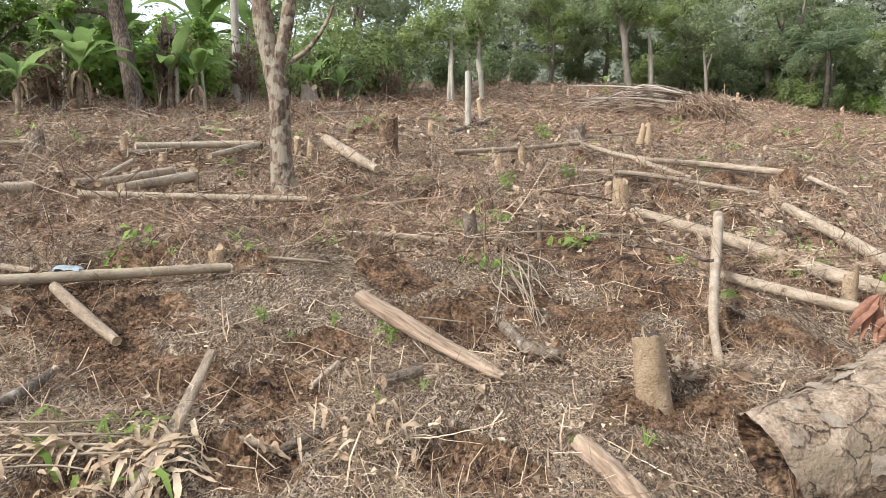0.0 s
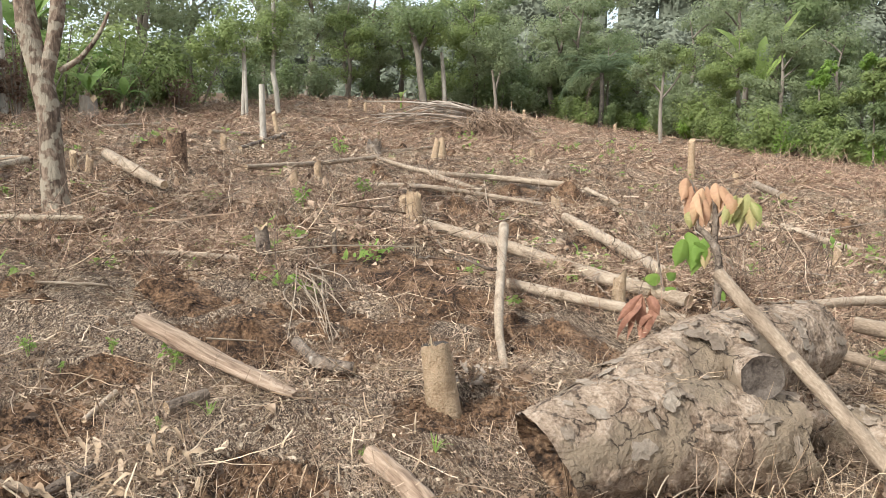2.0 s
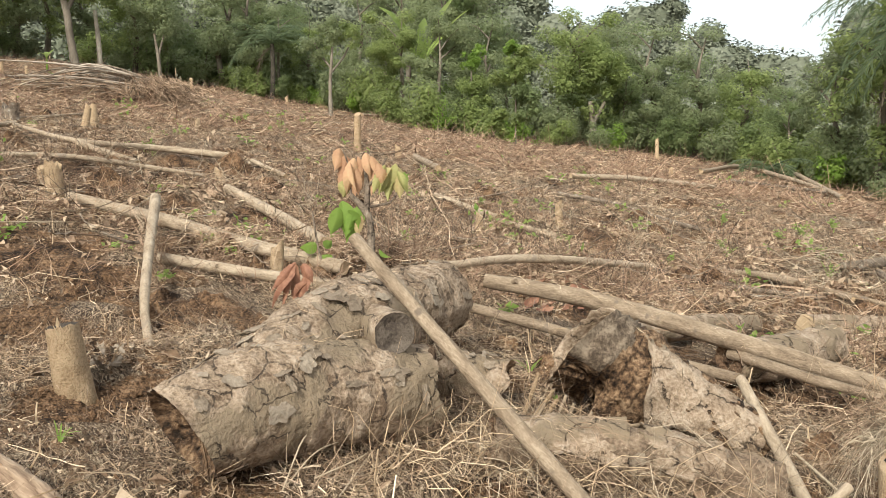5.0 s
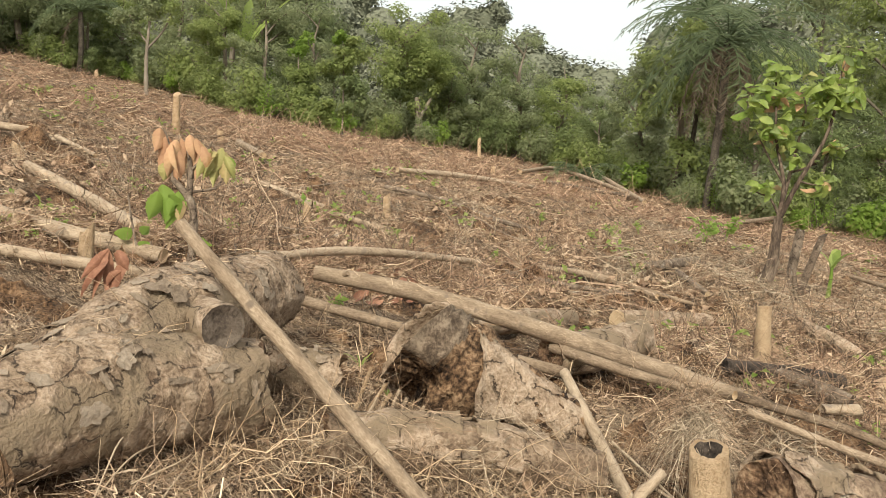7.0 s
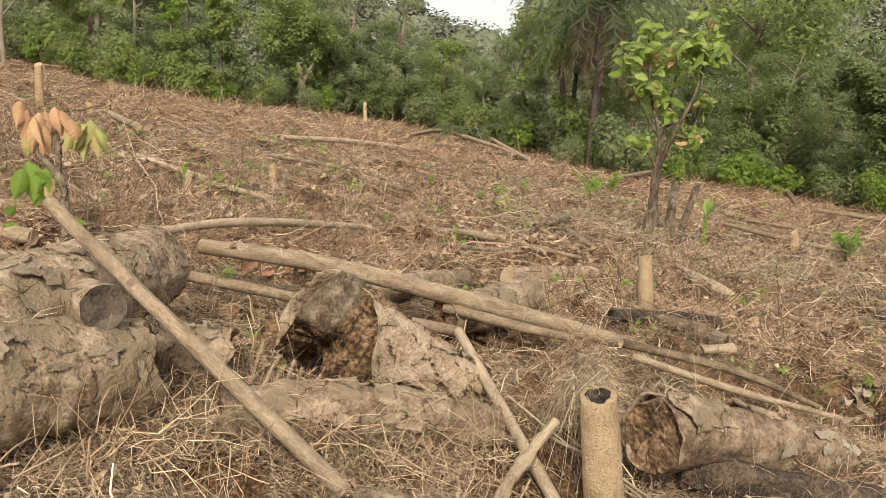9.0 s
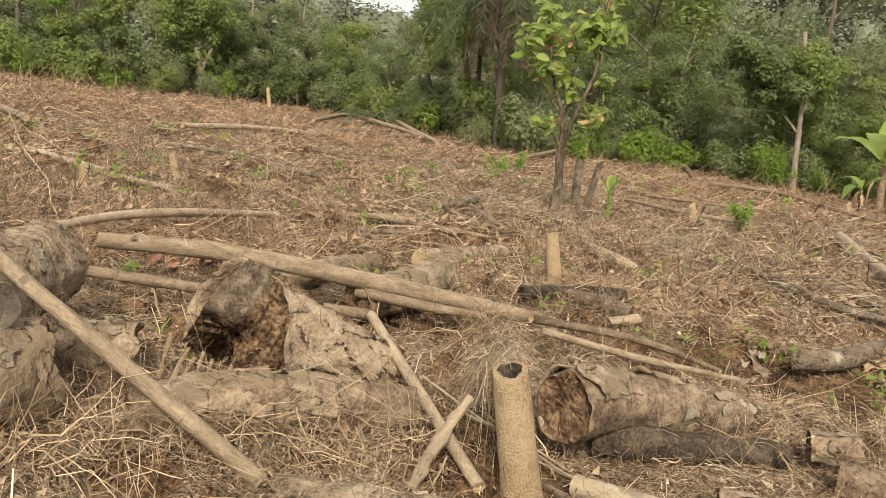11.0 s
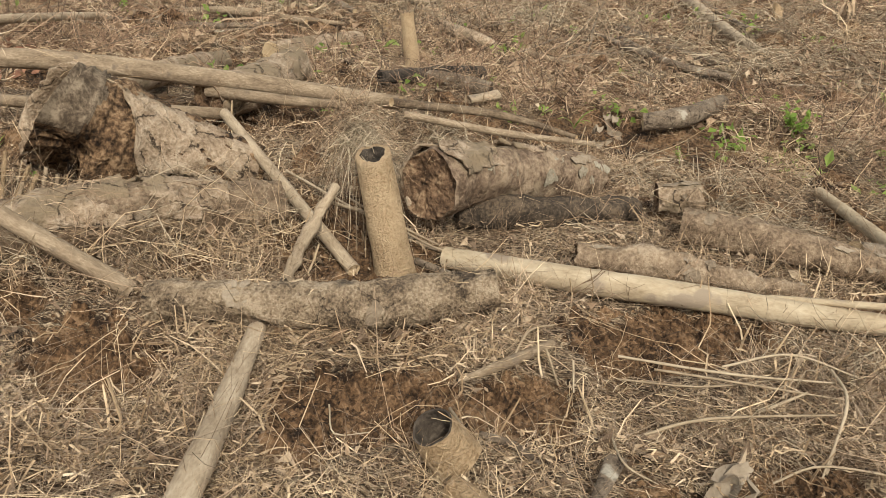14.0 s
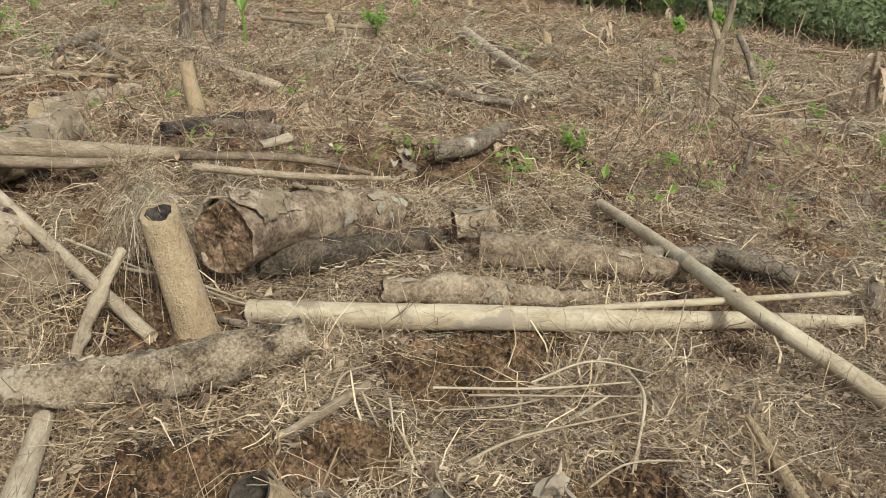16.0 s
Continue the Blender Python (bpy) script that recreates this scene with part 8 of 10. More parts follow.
limbed_tree([([(-8.83, 18.35, 1.81), (-8.85, 18.51, 2.99), (-8.88, 18.68, 4.13)], [0.038, 0.032, 0.026])], 'slender papaya-like tree with pale stem', PALE_TRUNK, name='tree', crown=[((-8.88, 18.69, 4.19), 0.28, 160, 0.20, LEAF_LIME), ((-9.20, 18.64, 3.87), 0.26, 120, 0.20, LEAF_LIME)])
limbed_tree([([(-7.03, 20.66, 1.91), (-7.08, 20.83, 3.18), (-7.16, 20.98, 4.17)], [0.057, 0.050, 0.043])], 'bare pale leaning pole by the grove', PALE_TRUNK, name='tree', crown=[])
limbed_tree([([(-6.60, 21.59, 1.97), (-6.69, 21.71, 2.81), (-6.82, 21.86, 3.84)], [0.045, 0.037, 0.030])], 'slender papaya-like tree with yellowing leaves', PALE_TRUNK, name='tree', crown=[((-6.82, 21.90, 4.07), 0.36, 200, 0.20, LEAF_LIME), ((-7.04, 21.85, 3.77), 0.21, 50, 0.20, PALE_LEAF), ((-6.49, 21.89, 3.99), 0.21, 60, 0.20, LEAF_LIME)])
limbed_tree([([(-7.31, 20.70, 1.91), (-7.34, 20.86, 3.04), (-7.41, 21.05, 4.32)], [0.065, 0.065, 0.058])], 'dead brown banana stem hung with dry leaves', RED_BARK, name='tree', crown=[((-7.38, 20.97, 3.75), 0.19, 130, 0.22, PALM_DEAD), ((-7.34, 20.86, 3.04), 0.19, 120, 0.22, LEAF_DEAD)])
limbed_tree([([(1.21, 35.81, 2.67), (1.15, 35.95, 3.65), (1.02, 36.10, 4.63), (1.11, 36.28, 5.85), (1.09, 36.69, 8.54)], [0.124, 0.111, 0.111, 0.099, 0.074])], 'pale slender crooked trunk at the forest edge', PALE_TRUNK, name='tree', crown=[((1.11, 36.40, 6.58), 1.48, 900, 0.20, LEAF), ((0.62, 36.20, 5.36), 0.99, 400, 0.20, LEAF_DARK), ((2.35, 36.34, 6.10), 1.11, 500, 0.20, LEAF_GREY)])
limbed_tree([([(-0.25, 33.30, 2.54), (-0.19, 33.50, 3.96), (-0.18, 33.71, 5.32)], [0.080, 0.069, 0.057])], 'thin pale bare trunk', PALE_TRUNK, name='tree', crown=[((-0.58, 33.77, 5.77), 1.38, 800, 0.20, LEAF)])
limbed_tree([([(-0.09, 33.27, 2.54), (-0.13, 33.50, 4.18), (-0.14, 33.71, 5.54)], [0.069, 0.069, 0.057])], 'thin pale bare trunk', PALE_TRUNK, name='tree', crown=[((-1.49, 33.62, 5.08), 1.15, 600, 0.20, LEAF)])
limbed_tree([([(10.88, 51.29, 3.88), (10.69, 51.54, 5.62), (10.54, 51.80, 7.36), (10.03, 52.06, 9.10)], [0.247, 0.211, 0.194, 0.141]), ([(10.54, 51.78, 7.18), (11.27, 51.97, 8.41), (11.79, 52.14, 9.45)], [0.141, 0.106, 0.088])], 'tall brown trunk with spreading limbs at the crest', FAR_TRUNK, name='tree', crown=[((10.03, 52.17, 9.79), 2.82, 1200, 0.30, LEAF_DARK), ((11.80, 52.09, 9.11), 1.76, 600, 0.30, LEAF)])
limbed_tree([([(12.52, 52.43, 3.90), (12.48, 52.69, 5.71), (12.39, 52.96, 7.49)], [0.162, 0.144, 0.108])], 'pale dead trunk at the crest', PALE_TRUNK, name='tree', crown=[])
limbed_tree([([(15.75, 51.40, 3.39), (15.70, 51.62, 4.95), (15.55, 51.83, 6.35)], [0.124, 0.106, 0.071]), ([(15.70, 51.62, 4.95), (16.15, 51.84, 6.35)], [0.088, 0.053])], 'small dull green tree with forked stem', FAR_TRUNK, name='tree', crown=[((15.72, 51.94, 7.05), 1.77, 900, 0.22, LEAF_GREY), ((16.24, 52.16, 8.45), 1.94, 900, 0.22, LEAF_GREY), ((14.83, 52.06, 7.92), 1.41, 600, 0.22, LEAF_GREY)])
limbed_tree([([(20.73, 38.48, 1.53), (20.81, 38.75, 3.32), (20.94, 38.89, 4.50), (21.15, 39.08, 6.28)], [0.120, 0.090, 0.075, 0.045]), ([(20.87, 38.82, 3.91), (21.49, 38.55, 4.82), (21.89, 38.43, 5.72)], [0.060, 0.045, 0.030]), ([(20.89, 38.86, 4.20), (20.48, 39.31, 4.92), (20.28, 39.57, 5.51)], [0.060, 0.045, 0.030])], 'slim pale-trunked tree before the forest', FAR_TRUNK, name='tree', crown=[((21.01, 39.13, 5.98), 1.20, 900, 0.20, LEAF_GREY), ((20.23, 39.54, 5.21), 0.84, 400, 0.20, LEAF_GREY), ((21.86, 38.51, 6.01), 0.96, 500, 0.20, LEAF)])
limbed_tree([([(26.31, 33.42, 0.88), (26.42, 33.67, 2.66), (26.49, 33.96, 4.41)], [0.044, 0.044, 0.029])], 'bright yellow-green tree at the forest edge', FAR_TRUNK, name='tree', crown=[((26.52, 34.02, 4.84), 0.71, 300, 0.20, LEAF_LIME), ((26.90, 33.82, 5.24), 0.47, 160, 0.20, LEAF_LIME), ((26.36, 33.88, 3.53), 1.12, 900, 0.20, LEAF), ((26.71, 33.40, 2.39), 1.00, 700, 0.20, LEAF), ((25.89, 33.90, 1.92), 1.00, 700, 0.20, LEAF_DARK)])
limbed_tree([([(23.91, 27.16, 0.54), (24.07, 27.52, 3.06), (24.13, 27.79, 4.66)], [0.038, 0.038, 0.025])], 'bright yellow-green tree at the forest edge', FAR_TRUNK, name='tree', crown=[((24.11, 27.86, 4.98), 0.50, 240, 0.20, LEAF_LIME), ((24.63, 27.40, 4.56), 0.75, 500, 0.20, LEAF), ((23.87, 27.81, 3.79), 0.95, 900, 0.20, LEAF), ((24.30, 27.26, 2.58), 1.00, 900, 0.20, LEAF_DARK), ((23.53, 27.64, 1.68), 0.85, 700, 0.20, LEAF)])
limbed_tree([([(35.31, 33.42, 0.25), (35.42, 33.58, 1.56), (35.40, 33.88, 3.04)], [0.233, 0.199, 0.150]), ([(35.40, 33.62, 1.73), (36.08, 33.39, 3.06)], [0.133, 0.100])], 'broad tree with a creeper-hung trunk', FAR_TRUNK, name='tree', crown=[((35.40, 34.27, 5.00), 1.99, 1500, 0.24, LEAF), ((36.43, 33.39, 4.39), 1.50, 800, 0.24, LEAF), ((34.53, 34.70, 3.98), 1.33, 700, 0.24, LEAF_DARK)])
limbed_tree([([(47.52, 34.14, -0.37), (47.53, 34.44, 1.25), (47.24, 34.91, 2.57), (46.49, 35.56, 3.11)], [0.174, 0.155, 0.135, 0.097]), ([(47.53, 34.44, 1.25), (47.94, 34.44, 2.79)], [0.135, 0.116])], 'dark forked trunk in the forest edge', FAR_TRUNK, name='tree', crown=[((47.37, 35.22, 4.68), 2.32, 1400, 0.24, LEAF_DARK)])
limbed_tree([([(37.69, 2.26, -2.11), (38.07, 2.34, -0.61), (38.48, 2.38, 0.84), (38.93, 2.50, 2.52), (39.49, 2.72, 4.69)], [0.137, 0.125, 0.112, 0.100, 0.087]), ([(38.34, 2.39, 0.35), (38.32, 3.09, 1.16)], [0.062, 0.037]), ([(38.55, 2.39, 1.08), (38.94, 2.11, 2.06)], [0.050, 0.037])], 'slender pale trunk under drooping dark leaves', FAR_TRUNK, name='tree', crown=[((38.50, 3.62, 2.47), 1.75, 2800, 0.24, LEAF_DARK), ((39.24, 2.06, 3.03), 1.75, 2800, 0.24, LEAF), ((38.28, 4.92, 3.37), 1.50, 2000, 0.24, LEAF_DARK)])
limbed_tree([([(82.41, 36.69, -1.47), (82.76, 36.97, 1.06), (82.67, 37.82, 3.13)], [0.154, 0.123, 0.092])], 'thin pale dead trunk by the palm', FAR_TRUNK, name='tree', crown=[])
limbed_tree([([(9.72, -2.87, -0.94), (9.87, -2.90, -0.50), (10.03, -2.95, -0.13), (10.10, -2.99, 0.04)], [0.057, 0.050, 0.050, 0.053]), ([(10.08, -2.97, -0.01), (10.19, -3.07, 0.23), (10.35, -3.18, 0.60), (10.54, -3.24, 1.03)], [0.050, 0.040, 0.033, 0.023]), ([(10.10, -2.98, 0.02), (10.19, -2.90, 0.23), (10.29, -2.85, 0.48), (10.50, -2.81, 0.97)], [0.043, 0.037, 0.030, 0.020])], 'forked grey sapling stem in the cut brush', POLE, name='sapling', crown=[((10.23, -2.95, 0.32), 0.09, 40, 0.12, LEAF_LIME), ((10.16, -2.49, 0.20), 0.09, 30, 0.14, GREEN)])
banana((-8.29, 17.94, 1.85), 2.22, 1, 'banana plant with broad green leaves', leaves=9)
banana((-7.22, 20.61, 1.96), 2.07, 23, "banana plant at the field's edge", leaves=7)
banana((-9.16, 16.99, 1.87), 1.49, 2, 'banana plant behind dead shrubs', leaves=7)
banana((-6.61, 20.75, 1.99), 1.91, 3, "banana plant at the field's edge", leaves=6)
banana((-4.85, 27.05, 2.27), 1.69, 4, 'banana plant half hidden by trunks', leaves=6)
banana((-4.12, 29.20, 2.37), 1.48, 5, 'small banana plant by the trees', leaves=6)
banana((28.44, 41.74, 1.42), 6.91, 6, 'tall banana plant above the bushes', leaves=8, upright=True, dead=4, mat=BANANA_BRIGHT)
banana((32.89, -2.01, -2.10), 5.3, 7, 'tall banana plant with bright leaves and dry stem', leaves=6, size=1.15, upright=True, dead=12, mat=BANANA_BRIGHT)
banana((32.30, -0.92, -2.02), 3.70, 8, 'young banana plant with bright leaves', leaves=6, upright=True, dead=3, size=1.1, mat=BANANA_BRIGHT)
banana((30.29, -0.32, -1.86), 1.70, 9, 'small torn banana plant', leaves=4)
palm((32.24, 19.91, -0.42), 0.35, 7, 'low palm with spreading grey-green fronds', fronds=13, dead=2, reach=2.36, girth=0.09)
banana((28.15, -3.98, -1.90), 0.92, 31, 'young banana plant in the cut field', leaves=5, dead=3, upright=True)
banana((28.69, -5.20, -2.00), 0.88, 32, 'young banana plant in the cut field', leaves=5, dead=3, upright=True)
banana((27.48, -6.47, -2.12), 1.27, 33, 'young banana plant in the cut field', leaves=5, dead=3, upright=True)
banana((29.35, -7.48, -2.31), 0.76, 34, 'young banana plant in the cut field', leaves=5, dead=3, upright=True)
banana((10.35, -5.02, -0.91), 1.71, 12, 'withered banana stem with hanging dry leaves', leaves=0, dead=9)
banana((17.73, -2.92, -1.27), 1.15, 13, 'withered small banana stem in the brush', leaves=0, dead=6)
palm((31.2, 13.4, -0.95), 6.8, 1, 'oil palm with drooping fronds and dead skirt', fronds=34, dead=22, reach=4.8, girth=0.16)
palm((33.6, 15.5, -0.90), 8.4, 5, 'tall oil palm at the forest corner', fronds=18, dead=5, girth=0.1)
palm((25.35, 57.99, 3.11), 4.88, 3, 'short palm with long drooping fronds in the forest edge', fronds=14, dead=2, reach=4.2)
palm((23.16, 51.52, 2.76), 3.59, 4, 'short palm with long drooping fronds in the forest edge', fronds=14, dead=2, reach=4.2)

# ---- bushes with a face of their own ----
bush((-8.85, 17.93, 1.85), 595, 1.4, 0.8, LEAF_DEAD, 'dead brown leafy shrub', leaves=1400, size=0.09)
bush((-7.31, 20.65, 1.97), 795, 2.3, 0.6, LEAF_DEAD, 'dry brown creeper-covered shrub', leaves=900, size=0.09)
bush((-5.36, 21.22, 2.06), 940, 2.1, 0.6, LEAF_DEAD, 'dry brown creeper-covered shrub', leaves=900, size=0.09)
bush((-2.55, 32.38, 2.60), 1190, 1.61, 0.91, LEAF_DEAD, 'dark withered shrub at the forest foot', leaves=900, size=0.10)
bush((-3.96, 29.49, 2.42), 1110, 1.63, 0.92, LEAF_DARK, 'dark shaded shrub beside trunks', leaves=1400, size=0.10)
bush((39.66, 5.80, -1.97), 1950, 1.83, 1.03, LEAF_LIME, "bright green shrub at the field's edge", leaves=900, size=0.11)
bush((36.32, 3.09, -1.90), 2055, 1.97, 1.11, LEAF_LIME, "bright green shrub at the field's edge", leaves=1400, size=0.12)
bush((36.37, 3.14, -1.89), 1690, 1.87, 1.05, LEAF_LIME, 'light green shrub beside a slim trunk', leaves=1400, size=0.12)
bush((35.94, 1.26, -1.94), 1770, 1.32, 0.74, LEAF_LIME, 'light green shrub beside a slim trunk', leaves=900, size=0.09)
bush((23.77, 32.90, 1.03), 1275, 1.71, 0.96, LEAF_LIME, "pale green shrub at the field's edge", leaves=900, size=0.11)
bush((40.39, 56.88, 1.85), 730, 2.50, 1.41, LEAF, "pale green shrub at the field's edge", leaves=900, size=0.16)
bush((31.34, 12.99, -0.86), 1560, 1.30, 0.73, LEAF_LIME, "fresh green weeds at the field's edge", leaves=900, size=0.09)
bush((39.71, 19.84, -0.88), 1460, 1.47, 0.83, LEAF_LIME, "fresh green weeds at the field's edge", leaves=900, size=0.09)
bush((35.11, 10.15, -1.24), 1400, 1.40, 0.79, LEAF_LIME, "fresh green weeds at the field's edge", leaves=900, size=0.09)
bush((50.18, 20.82, -1.42), 1240, 2.38, 1.34, LEAF_LIME, "fresh green weeds at the field's edge", leaves=900, size=0.15)
bush((39.03, 19.86, -0.84), 2005, 1.31, 0.74, LEAF_LIME, "fresh green weeds at the field's edge", leaves=900, size=0.09)

# ---- green plants in the field ----
seedling((1.60, 11.44, 0.81), 0.32)
seedling((0.68, 10.01, 0.76), 0.31)
seedling((2.12, 19.46, 1.26), 0.48)
seedling((-0.72, 4.74, 0.41), 0.09)
seedling((-0.36, 4.47, 0.36), 0.17)
seedling((-1.14, 4.68, 0.42), 0.11)
seedling((4.43, 14.64, 0.87), 0.21)
seedling((10.26, 24.67, 1.28), 0.36)
seedling((-2.70, 10.28, 0.91), 0.15)
seedling((-1.85, 6.72, 0.64), 0.20, 'grass')
seedling((-0.15, 3.83, 0.31), 0.12, 'grass')
seedling((-0.35, 3.67, 0.31), 0.06)
seedling((-2.14, 6.02, 0.63), 0.14, 'grass')
seedling((-3.00, 12.49, 1.08), 0.17)
seedling((-4.95, 12.79, 1.32), 0.15)
seedling((-1.59, 9.12, 0.82), 0.09)
seedling((11.10, 23.72, 1.15), 0.31)
seedling((1.15, 8.70, 0.63), 0.14, 'grass')
seedling((-0.95, 4.53, 0.37), 0.06)
seedling((0.85, 3.36, 0.23), 0.10, 'grass')
seedling((0.53, 3.37, 0.21), 0.06)
seedling((7.57, 8.41, 0.21), 0.18)
seedling((9.92, 6.60, -0.08), 0.18)
seedling((10.62, 6.31, -0.10), 0.15)
seedling((5.01, 7.12, 0.21), 0.19)
seedling((9.91, 24.25, 1.25), 0.30)
seedling((9.96, 21.81, 1.10), 0.27)
seedling((13.21, 26.44, 1.28), 0.30)
seedling((23.79, 27.29, 0.70), 0.42)
seedling((25.36, 27.53, 0.53), 0.54)
seedling((3.57, 2.77, -0.04), 0.10, 'grass')
seedling((7.18, 6.82, 0.05), 0.28, 'shoot')
seedling((14.24, 7.95, -0.26), 0.28)
seedling((15.13, 7.79, -0.23), 0.27)
seedling((9.71, 6.36, -0.12), 0.25, 'grass')
seedling((13.32, 3.55, -0.47), 0.86, 'shoot')
seedling((16.76, 1.82, -0.83), 0.55)
seedling((17.70, 7.50, -0.54), 0.83)
seedling((19.03, 7.55, -0.57), 0.66)
seedling((88.11, 19.58, 2.90), 1.22)
seedling((13.35, 11.86, 0.14), 0.26)
seedling((8.17, 9.86, 0.26), 0.18)
seedling((16.40, 1.78, -0.85), 0.47)
seedling((21.26, 1.40, -1.08), 0.53, 'shoot')
seedling((7.03, -0.97, -0.45), 0.26)
seedling((6.56, 0.75, -0.40), 0.21, 'grass')
seedling((12.95, 8.74, -0.14), 0.24)
seedling((10.07, 5.11, -0.20), 0.28, 'grass')
seedling((11.93, 2.09, -0.56), 0.35, 'grass')
seedling((11.92, 6.93, -0.15), 0.25)
seedling((31.12, -4.17, -2.18), 0.71, 'shoot')
seedling((31.28, -1.16, -1.89), 0.46, 'shoot')
seedling((6.98, -0.93, -0.45), 0.25)
seedling((8.03, -2.31, -0.66), 0.26)
seedling((9.78, -4.10, -0.89), 0.28)
seedling((14.35, -5.05, -1.25), 0.37)
seedling((9.69, -2.15, -0.81), 0.17)
seedling((14.21, -3.37, -1.04), 0.26)
seedling((6.17, -0.09, -0.46), 0.10)
seedling((6.34, -0.34, -0.46), 0.09, 'grass')
seedling((13.82, 7.60, -0.33), 0.30)
seedling((8.18, -4.11, -0.79), 0.21)
seedling((16.72, 1.83, -0.84), 0.59)
seedling((22.58, 1.39, -1.17), 0.48, 'shoot')
seedling((24.74, -9.39, -2.15), 0.38, 'shoot')
seedling((22.92, -5.73, -1.80), 0.48, 'shoot')
seedling((6.20, -0.09, -0.46), 0.08, 'grass')
seedling((3.38, 3.06, 0.03), 0.10, 'grass')
seedling((3.59, 3.52, 0.04), 0.14, 'grass')

# ---- saplings, dead leaves, heaps ----
leafy_stems([([(11.88, 4.04, -0.3), (11.91, 3.97, 0.05), (11.91, 3.97, 0.36), (11.9, 3.98, 0.73)], [0.12, 0.085, 0.07, 0.062]), ([(11.9, 3.98, 0.72), (11.95, 4.0, 1.2), (11.94, 4.19, 1.79), (11.91, 4.27, 2.35), (11.85, 4.31, 2.73)], [0.04, 0.03, 0.022, 0.016, 0.009]), ([(11.91, 3.96, 0.75), (11.91, 3.79, 1.25), (11.89, 3.55, 1.81), (11.87, 3.46, 2.27), (11.91, 3.48, 2.65), (11.98, 3.44, 2.95)], [0.042, 0.032, 0.024, 0.018, 0.013, 0.007]), ([(11.9, 3.98, 0.8), (12.11, 3.99, 1.34), (12.17, 3.97, 1.78), (12.13, 3.92, 2.24), (12.1, 4.03, 2.56)], [0.034, 0.026, 0.02, 0.014, 0.008]), ([(11.9, 3.98, 0.75), (11.76, 4.09, 0.98), (11.65, 4.26, 1.05)], [0.022, 0.015, 0.008]), ([(11.92, 3.79, 1.26), (11.84, 3.55, 1.24), (11.83, 3.42, 1.3)], [0.016, 0.011, 0.007]), ([(11.95, 4.0, 1.2), (11.82, 4.24, 1.58), (11.66, 4.39, 1.9)], [0.02, 0.014, 0.008]), ([(12.11, 3.99, 1.36), (12.09, 3.72, 1.49), (12.07, 3.48, 1.71)], [0.018, 0.013, 0.008])], [((11.97, 3.45, 2.93), 0.14, 0.08, 20), ((11.89, 3.54, 2.62), 0.17, 0.13, 32), ((11.89, 3.69, 2.52), 0.16, 0.11, 20), ((11.85, 3.51, 2.38), 0.18, 0.13, 32), ((11.98, 3.27, 2.43), 0.11, 0.13, 16), ((11.85, 4.3, 2.74), 0.11, 0.11, 20), ((11.75, 4.44, 2.41), 0.18, 0.14, 28), ((11.93, 4.22, 2.4), 0.17, 0.13, 28), ((11.69, 4.3, 1.92), 0.17, 0.15, 32), ((11.96, 4.14, 1.93), 0.16, 0.17, 24), ((11.63, 4.47, 2.19), 0.12, 0.13, 16), ((12.07, 3.48, 1.72), 0.14, 0.11, 22), ((12.0, 3.7, 2.11), 0.14, 0.14, 16), ((11.73, 4.11, 1.13), 0.16, 0.11, 14), ((11.87, 3.46, 1.23), 0.11, 0.09, 12), ((12.09, 4.05, 2.23), 0.14, 0.14, 20), ((12.01, 3.99, 1.64), 0.17, 0.16, 16)], [SAPLING_LEAF] * 4 + [GREEN, SAPLING_LEAF, DULL_LEAF, DULL_LEAF, PALE_LEAF, PEACH_LEAF], 'leafy sapling with yellow-green leaves on a fibrous trunk', BROWN_TRUNK, 'sapling', 61, 0.25, 0.105)
stump((12.42, 3.72, -0.43), 0.95, 0.055, 'dark dead stem leaning beside the sapling', lean=(0.06, -0.2), top='slant', mat=DARK_BARK, cut=OLD_CUT)
stump((12.05, 3.6, -0.42), 0.5, 0.035, 'thin dead stem at the foot of the sapling', lean=(-0.03, 0.12), top='point', mat=DARK_BARK, cut=OLD_CUT)
cocoa = leafy_stems([([(3.77, 5.82, 0.13), (3.81, 5.85, 0.47), (3.82, 5.89, 0.69), (3.78, 5.94, 0.81), (3.70, 6.02, 0.92)], [0.037, 0.034, 0.032, 0.032, 0.022]), ([(3.80, 5.92, 0.78), (3.82, 5.95, 0.98), (3.81, 5.98, 1.15)], [0.025, 0.025, 0.012]), ([(3.82, 5.95, 1.00), (3.90, 5.91, 1.10), (3.97, 5.89, 1.25)], [0.015, 0.010, 0.007]), ([(3.83, 5.91, 0.83), (3.97, 5.81, 0.87), (4.02, 5.79, 0.96)], [0.012, 0.010, 0.007]), ([(3.70, 6.02, 0.90), (3.70, 6.06, 1.14), (3.67, 6.12, 1.31)], [0.010, 0.007, 0.007]), ([(3.46, 6.08, 0.31), (3.43, 6.14, 0.55), (3.42, 6.20, 0.77)], [0.010, 0.010, 0.007]), ([(3.57, 5.98, 0.24), (3.54, 6.04, 0.41)], [0.010, 0.010])], [], [GREEN], 'cut cocoa sapling with wilting peach and green leaves', DARK_BARK, 'sapling', 62, 0.2, 0.1)
cocoa_leaf(cocoa, (3.64, 6.14, 1.32), (3.59, 6.14, 1.13), 0.123, PEACH_LEAF, 701)
cocoa_leaf(cocoa, (3.66, 6.12, 1.26), (3.63, 6.08, 0.95), 0.137, PEACH_LEAF, 702)
cocoa_leaf(cocoa, (3.73, 6.07, 1.24), (3.69, 6.03, 0.92), 0.123, PEACH_LEAF, 703)
cocoa_leaf(cocoa, (3.74, 6.05, 1.19), (3.74, 5.99, 0.90), 0.109, PEACH_LEAF, 704)
